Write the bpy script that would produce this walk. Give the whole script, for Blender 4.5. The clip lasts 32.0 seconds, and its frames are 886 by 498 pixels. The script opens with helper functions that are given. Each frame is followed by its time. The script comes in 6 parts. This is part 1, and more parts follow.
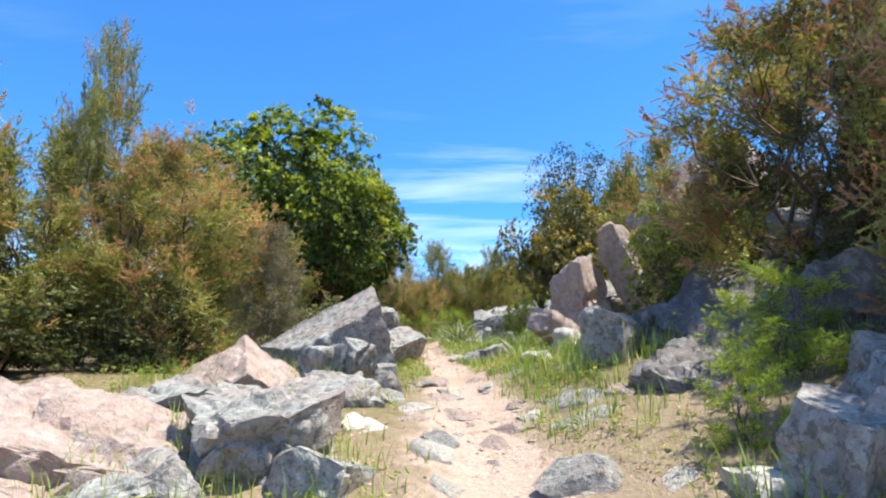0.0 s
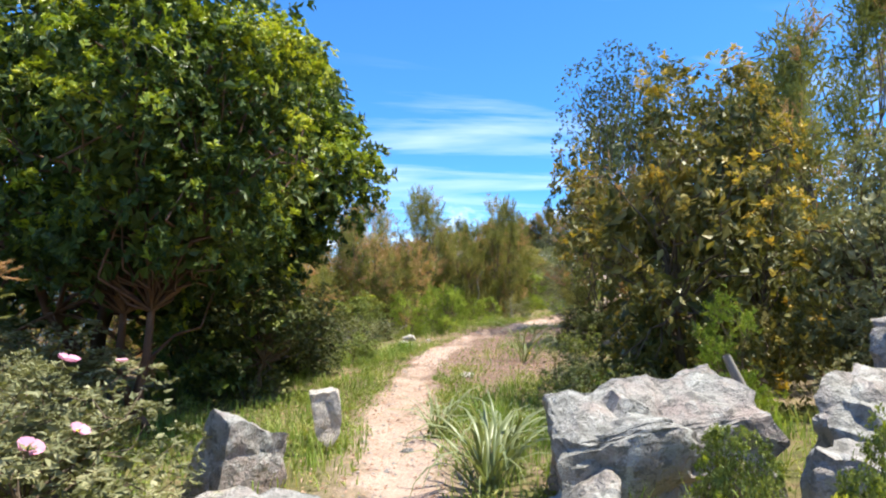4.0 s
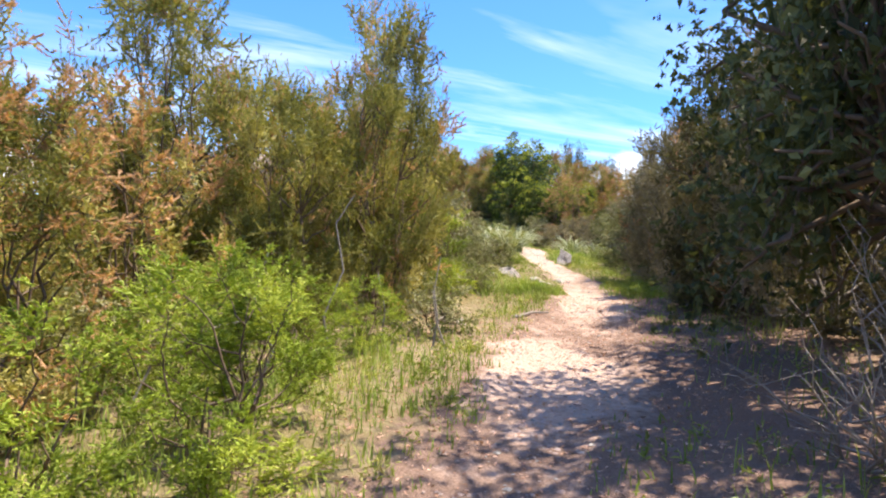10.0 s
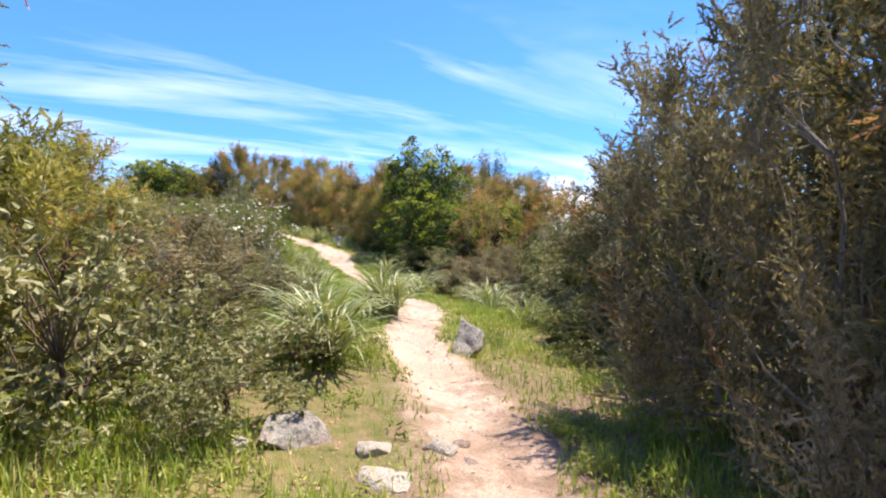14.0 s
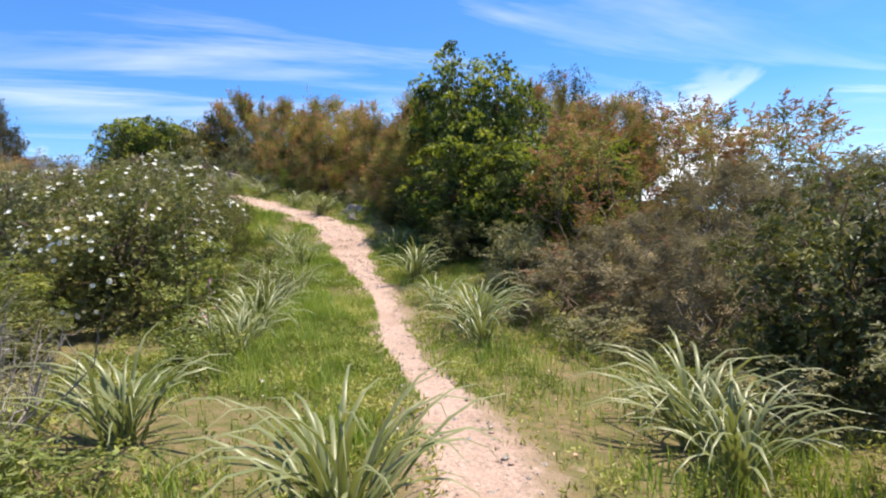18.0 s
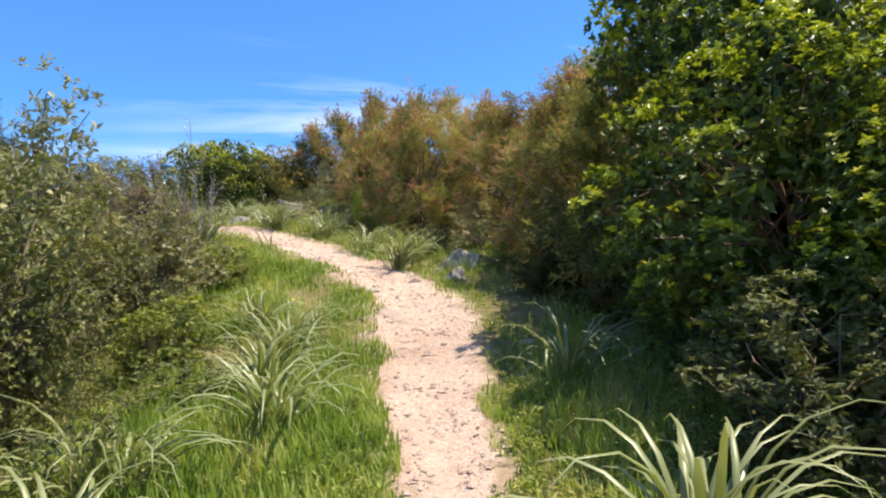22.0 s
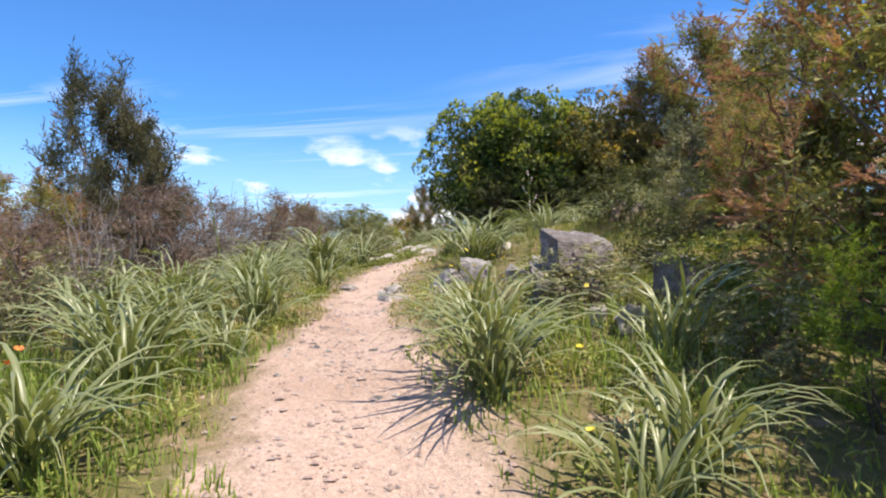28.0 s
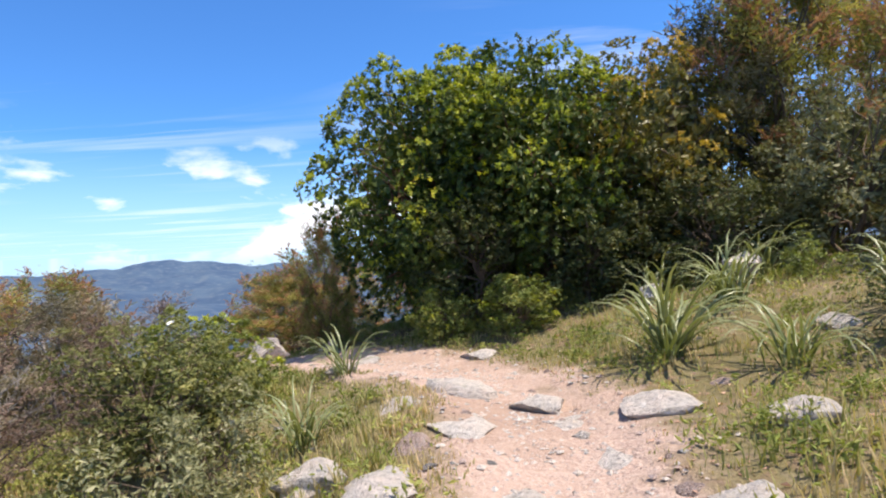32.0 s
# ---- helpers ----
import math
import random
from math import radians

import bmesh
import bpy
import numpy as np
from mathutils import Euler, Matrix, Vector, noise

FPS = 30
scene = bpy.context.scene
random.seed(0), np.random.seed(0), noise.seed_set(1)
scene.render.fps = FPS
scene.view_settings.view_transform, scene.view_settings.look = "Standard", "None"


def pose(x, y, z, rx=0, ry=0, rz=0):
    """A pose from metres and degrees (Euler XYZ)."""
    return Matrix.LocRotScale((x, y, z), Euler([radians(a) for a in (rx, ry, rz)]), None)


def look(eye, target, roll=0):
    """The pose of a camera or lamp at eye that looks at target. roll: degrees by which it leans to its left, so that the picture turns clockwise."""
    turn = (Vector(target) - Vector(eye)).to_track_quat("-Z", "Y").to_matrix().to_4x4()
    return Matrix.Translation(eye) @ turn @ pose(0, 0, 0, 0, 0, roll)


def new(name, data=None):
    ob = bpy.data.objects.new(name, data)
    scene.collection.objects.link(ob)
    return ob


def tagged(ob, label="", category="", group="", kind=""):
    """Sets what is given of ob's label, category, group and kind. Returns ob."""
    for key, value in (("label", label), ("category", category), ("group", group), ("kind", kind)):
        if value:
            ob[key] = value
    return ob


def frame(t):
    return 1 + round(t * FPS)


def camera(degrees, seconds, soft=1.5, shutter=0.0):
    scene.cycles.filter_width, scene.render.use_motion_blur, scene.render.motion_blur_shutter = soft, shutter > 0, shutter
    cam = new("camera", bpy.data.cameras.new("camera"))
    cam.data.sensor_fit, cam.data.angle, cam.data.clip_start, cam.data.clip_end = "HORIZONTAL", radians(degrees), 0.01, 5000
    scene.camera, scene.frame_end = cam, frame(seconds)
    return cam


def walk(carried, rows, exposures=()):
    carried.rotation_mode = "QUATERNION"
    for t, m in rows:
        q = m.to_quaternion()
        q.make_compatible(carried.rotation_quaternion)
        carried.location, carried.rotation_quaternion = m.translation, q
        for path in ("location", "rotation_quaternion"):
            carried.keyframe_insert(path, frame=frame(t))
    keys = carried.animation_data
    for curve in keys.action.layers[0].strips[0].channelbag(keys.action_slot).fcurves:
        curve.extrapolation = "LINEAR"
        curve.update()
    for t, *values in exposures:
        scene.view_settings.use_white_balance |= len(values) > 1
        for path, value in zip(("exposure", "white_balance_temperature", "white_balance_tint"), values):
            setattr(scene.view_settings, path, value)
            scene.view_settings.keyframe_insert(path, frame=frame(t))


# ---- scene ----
# ---- camera ----
cam = camera(71.5, 32.0, soft=2.1, shutter=0.0)
PATH = [
    (0, (-0.549, -2.015, 0.954), (-0.474, -0.05, 1.317), 0.3),
    (0.5, (-0.39, -0.761, 1.067), (-0.258, 1.198, 1.449), 1.9),
    (1, (-0.269, 0.322, 1.19), (-0.075, 2.28, 1.55), 1.8),
    (1.5, (-0.182, 1.44, 1.534), (0.016, 3.41, 1.812), 0.4),
    (2, (-0.241, 2.512, 1.855), (-0.057, 4.492, 2.068), -0.6),
    (2.5, (-0.188, 3.549, 2.085), (-0.044, 5.533, 2.295), -1.3),
    (3, (-0.277, 4.514, 2.202), (-0.155, 6.499, 2.414), -2.0),
    (3.5, (-0.312, 5.259, 2.271), (-0.18, 7.243, 2.482), 0.3),
    (5.5, (-0.535, 8.897, 2.683), (-0.414, 10.884, 2.881), 2.0),
    (6, (-0.391, 10.133, 2.742), (-0.269, 12.122, 2.908), 0.4),
    (6.5, (-0.532, 11.26, 2.789), (-0.361, 13.248, 2.921), 0.5),
    (7, (-0.53, 12.493, 2.764), (-0.332, 14.482, 2.852), 0.5),
    (7.5, (-0.519, 13.669, 2.838), (-0.261, 15.653, 2.864), 0.7),
    (8, (-0.389, 14.853, 2.92), (-0.076, 16.828, 2.925), 0.3),
    (8.5, (-0.219, 15.936, 3.026), (0.164, 17.899, 3.032), 0.6),
    (9, (-0.064, 17.015, 3.067), (0.435, 18.952, 3.083), 1.4),
    (9.5, (0.16, 18.005, 3.161), (0.803, 19.899, 3.176), 2.1),
    (10, (0.444, 19.101, 3.145), (1.258, 20.928, 3.172), 2.4),
    (10.5, (0.726, 20.024, 3.219), (1.715, 21.762, 3.252), 2.3),
    (11, (1.336, 20.995, 3.336), (2.47, 22.642, 3.377), 1.2),
    (11.5, (1.937, 21.762, 3.437), (3.143, 23.357, 3.494), 1.1),
    (12, (2.535, 22.457, 3.546), (3.768, 24.03, 3.617), 0.9),
    (12.5, (3.32, 23.123, 3.592), (4.504, 24.733, 3.681), 0.3),
    (13, (3.886, 23.915, 3.718), (5.023, 25.555, 3.844), 0.1),
    (13.5, (4.473, 24.541, 3.775), (5.547, 26.223, 3.912), 0.1),
    (15.5, (6.751, 27.64, 4.149), (7.599, 29.45, 4.215), -0.6),
    (16, (7.311, 28.605, 4.283), (8.067, 30.456, 4.349), 0.7),
    (16.5, (7.813, 29.793, 4.43), (8.509, 31.667, 4.496), 1.6),
    (17, (8.199, 30.841, 4.529), (8.9, 32.713, 4.584), 0.5),
    (17.5, (8.492, 31.656, 4.717), (9.282, 33.493, 4.732), -1.9),
    (18, (8.921, 32.398, 4.798), (9.796, 34.196, 4.766), -3.2),
    (18.5, (9.523, 33.144, 4.86), (10.381, 34.949, 4.779), -4.2),
    (19, (10.118, 34.097, 4.976), (10.871, 35.947, 4.875), -4.1),
    (19.5, (10.591, 35.125, 5.04), (11.203, 37.028, 4.967), -2.7),
    (20, (10.801, 36.223, 5.067), (11.351, 38.146, 5.065), -0.6),
    (20.5, (11.091, 37.389, 5.078), (11.602, 39.322, 5.146), 0.4),
    (21, (11.353, 38.553, 5.127), (11.863, 40.484, 5.236), -0.5),
    (21.5, (11.683, 39.669, 5.201), (12.184, 41.601, 5.333), -0.9),
    (22, (11.933, 40.726, 5.254), (12.421, 42.659, 5.411), -1.3),
    (22.5, (12.154, 41.402, 5.359), (12.565, 43.353, 5.514), -1.3),
    (23, (12.267, 42.278, 5.502), (12.64, 44.237, 5.653), -1.7),
    (23.5, (12.338, 43.152, 5.635), (12.711, 45.112, 5.776), -0.8),
    (24, (12.463, 44.009, 5.739), (12.837, 45.969, 5.881), -0.2),
    (24.5, (12.675, 44.951, 5.921), (13.028, 46.917, 6.032), 0.4),
    (26.5, (12.989, 47.381, 6.582), (12.824, 49.374, 6.612), -0.4),
    (27, (12.876, 48.464, 6.921), (12.557, 50.438, 6.942), -0.6),
    (27.5, (12.705, 49.507, 7.157), (12.241, 51.452, 7.199), -0.1),
    (28, (12.461, 50.361, 7.409), (11.863, 52.269, 7.427), 0.0),
    (28.5, (12.114, 51.273, 7.636), (11.376, 53.131, 7.642), 0.5),
    (29, (11.63, 52.192, 7.841), (10.816, 54.019, 7.852), 0.8),
    (29.5, (11.209, 52.916, 8.172), (10.386, 54.739, 8.161), 0.9),
    (30, (10.74, 53.75, 8.293), (9.972, 55.596, 8.316), -1.1),
    (30.5, (10.367, 54.634, 8.431), (9.724, 56.528, 8.437), -2.4),
    (31, (9.953, 55.64, 8.492), (9.488, 57.585, 8.46), -2.8),
    (31.5, (9.74, 56.534, 8.544), (9.423, 58.509, 8.53), -3.2),
    (32, (9.639, 57.499, 8.653), (9.43, 59.487, 8.691), -2.9),
]
EXPOSURE = [(0.0, 0.95, 6150, 3), (1.5, 1.05, 6200, 4), (3.0, 0.98, 6250, 4), (4.5, 1.05, 6250, 4), (6.0, 1.5, 6600, 8), (8.0, 1.12, 6350, 7), (9.0, 1.12, 6400, 9), (11.0, 1.42, 7100, 17), (12.0, 1.46, 7150, 17), (13.0, 1.33, 6950, 16), (15.0, 0.95, 6650, 12), (18.0, 0.68, 6700, 12), (22.0, 0.9, 6800, 9), (24.0, 1.08, 6700, 10), (27.0, 0.66, 6600, 12), (32.0, 0.58, 6550, 13)]
walk(cam, [(t, look(eye, target, roll)) for t, eye, target, roll in PATH], EXPOSURE)

# ---- world ----
SUN_AZ, SUN_EL = 96.0, 69.0          # degrees: azimuth from +y towards +x, height
sun_way = Vector((math.sin(radians(SUN_AZ)) * math.cos(radians(SUN_EL)),
                  math.cos(radians(SUN_AZ)) * math.cos(radians(SUN_EL)), math.sin(radians(SUN_EL))))


class Nodes:
    """Short-hand for building a node tree."""

    def __init__(self, tree):
        self.t = tree
        tree.nodes.clear()

    def add(self, kind, **inputs):
        n = self.t.nodes.new(kind)
        for key, value in inputs.items():
            slot = n.inputs[int(key[1:])] if key[0] == "i" and key[1:].isdigit() else n.inputs[key.replace("_", " ")]
            if isinstance(value, bpy.types.NodeSocket):
                self.t.links.new(value, slot)
            else:
                slot.default_value = value
        return n

    def math(self, op, a, b=0.0, clamp=False):
        n = self.add("ShaderNodeMath", i0=a, i1=b)
        n.operation, n.use_clamp = op, clamp
        return n.outputs[0]

    def noise(self, vec, scale, detail=3.0, rough=0.55, distort=0.0):
        return self.add("ShaderNodeTexNoise", Vector=vec, Scale=scale, Detail=detail, Roughness=rough, Distortion=distort).outputs["Fac"]

    def ramp(self, fac, *stops):
        n = self.add("ShaderNodeValToRGB", Fac=fac)
        els = n.color_ramp.elements
        while len(els) < len(stops):
            els.new(0.5)
        for e, (p, c) in zip(els, stops):
            e.position, e.color = p, (*c, 1) if len(c) == 3 else c
        return n.outputs[0]

    def span(self, fac, a, b, c=0.0, d=1.0):
        return self.add("ShaderNodeMapRange", i0=fac, i1=a, i2=b, i3=c, i4=d).outputs[0]

    def mix(self, fac, a, b, mode="MIX"):
        n = self.add("ShaderNodeMix")
        n.data_type, n.blend_type = "RGBA", mode
        for slot, value in ((n.inputs[0], fac), (n.inputs[6], a), (n.inputs[7], b)):
            if isinstance(value, bpy.types.NodeSocket):
                self.t.links.new(value, slot)
            else:
                slot.default_value = (*value, 1) if isinstance(value, tuple) and len(value) == 3 else value
        return n.outputs[2]


world = bpy.data.worlds.new("sky")
scene.world = world
world.use_nodes = True
N = Nodes(world.node_tree)
sky = N.add("ShaderNodeTexSky")
sky.sky_type, sky.sun_disc = "NISHITA", False
sky.sun_elevation, sky.sun_rotation = radians(SUN_EL), radians(SUN_AZ)
sky.altitude, sky.air_density, sky.dust_density, sky.ozone_density = 400.0, 1.0, 0.25, 3.0
ray = N.add("ShaderNodeTexCoord").outputs["Generated"]
xyz = N.add("ShaderNodeSeparateXYZ", Vector=ray)
# thin high streaks, laid on a flat sheet far overhead
up = N.math("MAXIMUM", xyz.outputs[2], 0.03)
sheet = N.add("ShaderNodeCombineXYZ", X=N.math("DIVIDE", xyz.outputs[0], up), Y=N.math("DIVIDE", xyz.outputs[1], up), Z=0.0).outputs[0]
turned = N.add("ShaderNodeMapping", Vector=sheet, Rotation=(0, 0, radians(25)), Scale=(0.35, 1.5, 1.0)).outputs[0]
streak = N.noise(turned, 0.55, 6.0, 0.6, 0.6)
wide = N.noise(sheet, 0.22, 2.0)
cirrus = N.math("MULTIPLY", N.span(streak, 0.5, 0.78), N.span(wide, 0.39, 0.57))
# heaped clouds low over the horizon
squashed = N.add("ShaderNodeMapping", Vector=ray, Scale=(1.0, 1.0, 2.6)).outputs[0]
heap = N.noise(squashed, 5.0, 7.0, 0.55, 0.2)
belt = N.math("MULTIPLY", N.span(xyz.outputs[2], 0.0, 0.05), N.span(xyz.outputs[2], 0.24, 0.10))
bank = 0.0           # the clouds gather in two banks
for way in (-19.0, 44.0):
    towards = N.math("ADD", N.math("MULTIPLY", xyz.outputs[0], math.sin(radians(way))), N.math("MULTIPLY", xyz.outputs[1], math.cos(radians(way))))
    bank = N.math("ADD", N.span(towards, 0.955, 0.99), bank)
cumulus = N.math("MULTIPLY", N.span(N.math("ADD", heap, N.math("MULTIPLY", bank, 0.12)), 0.575, 0.65), belt)
cover = N.math("MAXIMUM", N.math("MULTIPLY", cirrus, 0.92), cumulus, True)
SKY_GAIN = 0.106
blue = N.mix(1.0, sky.outputs[0], (0.46, 0.9, 1.36, 1.0), "MULTIPLY")
haze = N.math("MULTIPLY", N.span(xyz.outputs[2], 0.2, 0.0), 0.75)
blue = N.mix(haze, blue, (4.6, 6.4, 8.6, 1.0))
tint = N.mix(cover, blue, (8.6, 8.8, 9.2, 1.0))
back = N.add("ShaderNodeBackground", Color=tint, Strength=SKY_GAIN)
N.add("ShaderNodeOutputWorld", Surface=back.outputs[0])

sun = new("sun", bpy.data.lights.new("sun", "SUN"))
sun.data.energy, sun.data.angle, sun.data.color = 5.0, radians(0.53), (1.0, 0.91, 0.76)
sun.matrix_world = look(sun_way * 50, (0, 0, 0))

# ---- materials ----


def material(name, build):
    m = bpy.data.materials.new(name)
    m.use_nodes = True
    n = Nodes(m.node_tree)
    build(n)
    return m


def finish(n, colour, rough=0.8, height=None, strength=0.4, distance=0.02, spec=0.3):
    kw = {}
    if height is not None:
        kw["Normal"] = n.add("ShaderNodeBump", Strength=strength, Distance=distance, Height=height).outputs[0]
    b = n.add("ShaderNodeBsdfPrincipled", Base_Color=colour, Roughness=rough, **kw)
    b.inputs["Specular IOR Level"].default_value = spec
    n.add("ShaderNodeOutputMaterial", Surface=b.outputs[0])


def leafy(name, stops, gloss=0.5, through_share=0.3, spec=0.35, speckle=0.42):
    """Foliage: each leaf takes its own tone; some light comes through."""
    def build(n):
        each = n.add("ShaderNodeNewGeometry").outputs["Random Per Island"]
        obj = n.add("ShaderNodeObjectInfo").outputs["Random"]
        place = n.add("ShaderNodeTexCoord").outputs["Object"]
        patch = n.noise(place, 1.6, 2.0)
        fac = n.math("ADD", n.math("MULTIPLY", each, speckle), n.math("MULTIPLY", n.span(patch, 0.3, 0.7), 1.0 - speckle))
        fac = n.math("ADD", fac, n.math("MULTIPLY", n.math("SUBTRACT", obj, 0.5), 0.12))
        col = n.ramp(fac, *[(p, (c[0] * 1.28, c[1] * 1.14, c[2] * 1.2)) for p, c in stops])
        b = n.add("ShaderNodeBsdfPrincipled", Base_Color=col, Roughness=gloss)
        b.inputs["Specular IOR Level"].default_value = spec
        warm = n.mix(1.0, col, (1.25, 1.25, 0.6, 1), "MULTIPLY")
        tr = n.add("ShaderNodeBsdfTranslucent", Color=warm)
        mix = n.add("ShaderNodeMixShader", i0=through_share, i1=b.outputs[0], i2=tr.outputs[0])
        n.add("ShaderNodeOutputMaterial", Surface=mix.outputs[0])
    return material(name, build)


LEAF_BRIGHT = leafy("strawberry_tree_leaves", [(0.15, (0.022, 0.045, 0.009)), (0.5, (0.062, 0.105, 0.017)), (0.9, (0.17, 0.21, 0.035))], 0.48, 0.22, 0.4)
# One yellow-green for new growth and for the sunlit look of crown tops.
LEAF_YOUNG_LIT = leafy("young_sunlit_strawberry_tree_leaves", [(0.15, (0.15, 0.22, 0.018)), (0.5, (0.28, 0.36, 0.028)), (0.9, (0.5, 0.52, 0.06))], 0.4, 0.3, 0.45)
LEAF_OLIVE = leafy("yellowish_leaves", [(0.15, (0.07, 0.085, 0.025)), (0.5, (0.16, 0.16, 0.04)), (0.9, (0.3, 0.25, 0.06))], 0.45, 0.25, 0.4)
LEAF_GOLD = leafy("young_sunlit_yellowish_leaves", [(0.15, (0.26, 0.22, 0.035)), (0.5, (0.4, 0.32, 0.05)), (0.9, (0.54, 0.4, 0.07))], 0.45, 0.3, 0.4)
LEAF_DARK = leafy("dark_leaves", [(0.15, (0.03, 0.042, 0.018)), (0.5, (0.08, 0.105, 0.035)), (0.9, (0.2, 0.22, 0.075))], 0.55, 0.22, 0.25)
LEAF_GREY = leafy("grey_green_leaves", [(0.15, (0.085, 0.1, 0.045)), (0.5, (0.19, 0.215, 0.1)), (0.9, (0.36, 0.37, 0.21))], 0.6, 0.22, 0.3)
LEAF_CISTUS = leafy("rock_rose_leaves", [(0.15, (0.06, 0.075, 0.025)), (0.5, (0.14, 0.17, 0.05)), (0.9, (0.3, 0.31, 0.12))], 0.6, 0.25, 0.25)
LEAF_MID = leafy("fresh_leaves", [(0.15, (0.07, 0.1, 0.025)), (0.5, (0.17, 0.23, 0.05)), (0.9, (0.36, 0.39, 0.11))], 0.5, 0.28, 0.35)
NEEDLE_GREEN = leafy("heath_needles", [(0.15, (0.1, 0.12, 0.03)), (0.5, (0.24, 0.26, 0.07)), (0.9, (0.43, 0.42, 0.15))], 0.65, 0.32, 0.2, 0.26)
NEEDLE_DARK = leafy("dark_heath_needles", [(0.15, (0.042, 0.048, 0.022)), (0.5, (0.105, 0.11, 0.052)), (0.9, (0.21, 0.2, 0.105))], 0.7, 0.2, 0.15, 0.26)
NEEDLE_GREY = leafy("grey_heath_needles", [(0.15, (0.1, 0.1, 0.065)), (0.5, (0.21, 0.205, 0.13)), (0.9, (0.36, 0.34, 0.24))], 0.7, 0.28, 0.15, 0.26)
NEEDLE_DEAD = leafy("dead_heath_twigs", [(0.15, (0.09, 0.065, 0.048)), (0.5, (0.18, 0.14, 0.105)), (0.9, (0.32, 0.26, 0.2))], 0.85, 0.1, 0.1, 0.3)
NEEDLE_FRESH = leafy("fresh_heath_needles", [(0.15, (0.1, 0.16, 0.02)), (0.5, (0.22, 0.32, 0.04)), (0.9, (0.4, 0.48, 0.09))], 0.6, 0.3, 0.2, 0.26)
NEEDLE_RUST = leafy("spent_heath_flowers", [(0.15, (0.22, 0.15, 0.075)), (0.5, (0.42, 0.285, 0.15)), (0.9, (0.6, 0.45, 0.27))], 0.75, 0.35, 0.15, 0.26)
NEEDLE_BROWN = leafy("brown_heath_flowers", [(0.15, (0.16, 0.095, 0.058)), (0.5, (0.34, 0.205, 0.12)), (0.9, (0.5, 0.34, 0.21))], 0.75, 0.32, 0.15, 0.26)
STRAP = leafy("asphodel_leaves", [(0.15, (0.07, 0.1, 0.036)), (0.5, (0.14, 0.185, 0.068)), (0.8, (0.25, 0.29, 0.14)), (0.94, (0.5, 0.42, 0.22))], 0.38, 0.25, 0.5)
BLADE = leafy("grass_blades", [(0.12, (0.1, 0.17, 0.03)), (0.45, (0.17, 0.27, 0.05)), (0.72, (0.27, 0.36, 0.09)), (0.93, (0.5, 0.46, 0.22))], 0.6, 0.38, 0.25)
BLADE_DRY = leafy("dry_grass_blades", [(0.12, (0.12, 0.16, 0.05)), (0.4, (0.22, 0.26, 0.09)), (0.65, (0.36, 0.33, 0.16)), (0.93, (0.52, 0.44, 0.27))], 0.65, 0.35, 0.2)
WEED = leafy("weed_leaves", [(0.15, (0.11, 0.15, 0.035)), (0.5, (0.22, 0.28, 0.065)), (0.9, (0.4, 0.42, 0.15))], 0.6, 0.3, 0.2)
LITTER = leafy("dry_leaf_litter", [(0.15, (0.24, 0.15, 0.1)), (0.5, (0.42, 0.29, 0.2)), (0.9, (0.62, 0.48, 0.36))], 0.8, 0.15, 0.15)


def plain_petal(name, colour, glow=0.25):
    def build(n):
        each = n.add("ShaderNodeObjectInfo").outputs["Random"]
        col = n.mix(n.math("MULTIPLY", each, 0.25), colour, (0.85, 0.8, 0.6))
        b = n.add("ShaderNodeBsdfPrincipled", Base_Color=col, Roughness=0.6)
        tr = n.add("ShaderNodeBsdfTranslucent", Color=col)
        mix = n.add("ShaderNodeMixShader", i0=glow, i1=b.outputs[0], i2=tr.outputs[0])
        n.add("ShaderNodeOutputMaterial", Surface=mix.outputs[0])
    return material(name, build)


PETAL_WHITE = plain_petal("white_petals", (0.86, 0.86, 0.8))
PETAL_YELLOW = plain_petal("yellow_petals", (0.85, 0.7, 0.02))
PETAL_PINK = plain_petal("pink_petals", (0.8, 0.35, 0.55))
PETAL_ORANGE = plain_petal("orange_petals", (0.85, 0.22, 0.03))
PETAL_VIOLET = plain_petal("violet_petals", (0.2, 0.08, 0.5))


def bark_nodes(dark, light):
    def build(n):
        place = n.add("ShaderNodeTexCoord").outputs["Object"]
        long = n.add("ShaderNodeMapping", Vector=place, Scale=(1, 1, 0.25)).outputs[0]
        f = n.noise(long, 45.0, 5.0, 0.65)
        g = n.noise(place, 4.0, 2.0)
        col = n.mix(n.math("MULTIPLY", f, n.span(g, 0.3, 0.7, 0.5, 1.2)), dark, light)
        finish(n, col, 0.9, f, 0.6, 0.01, 0.15)
    return build


BARK = material("brown_bark", bark_nodes((0.05, 0.035, 0.025), (0.3, 0.22, 0.16)))
BARK_GREY = material("grey_dead_wood", bark_nodes((0.14, 0.12, 0.11), (0.46, 0.42, 0.38)))
BARK_RED = material("reddish_bark", bark_nodes((0.07, 0.035, 0.025), (0.32, 0.19, 0.13)))


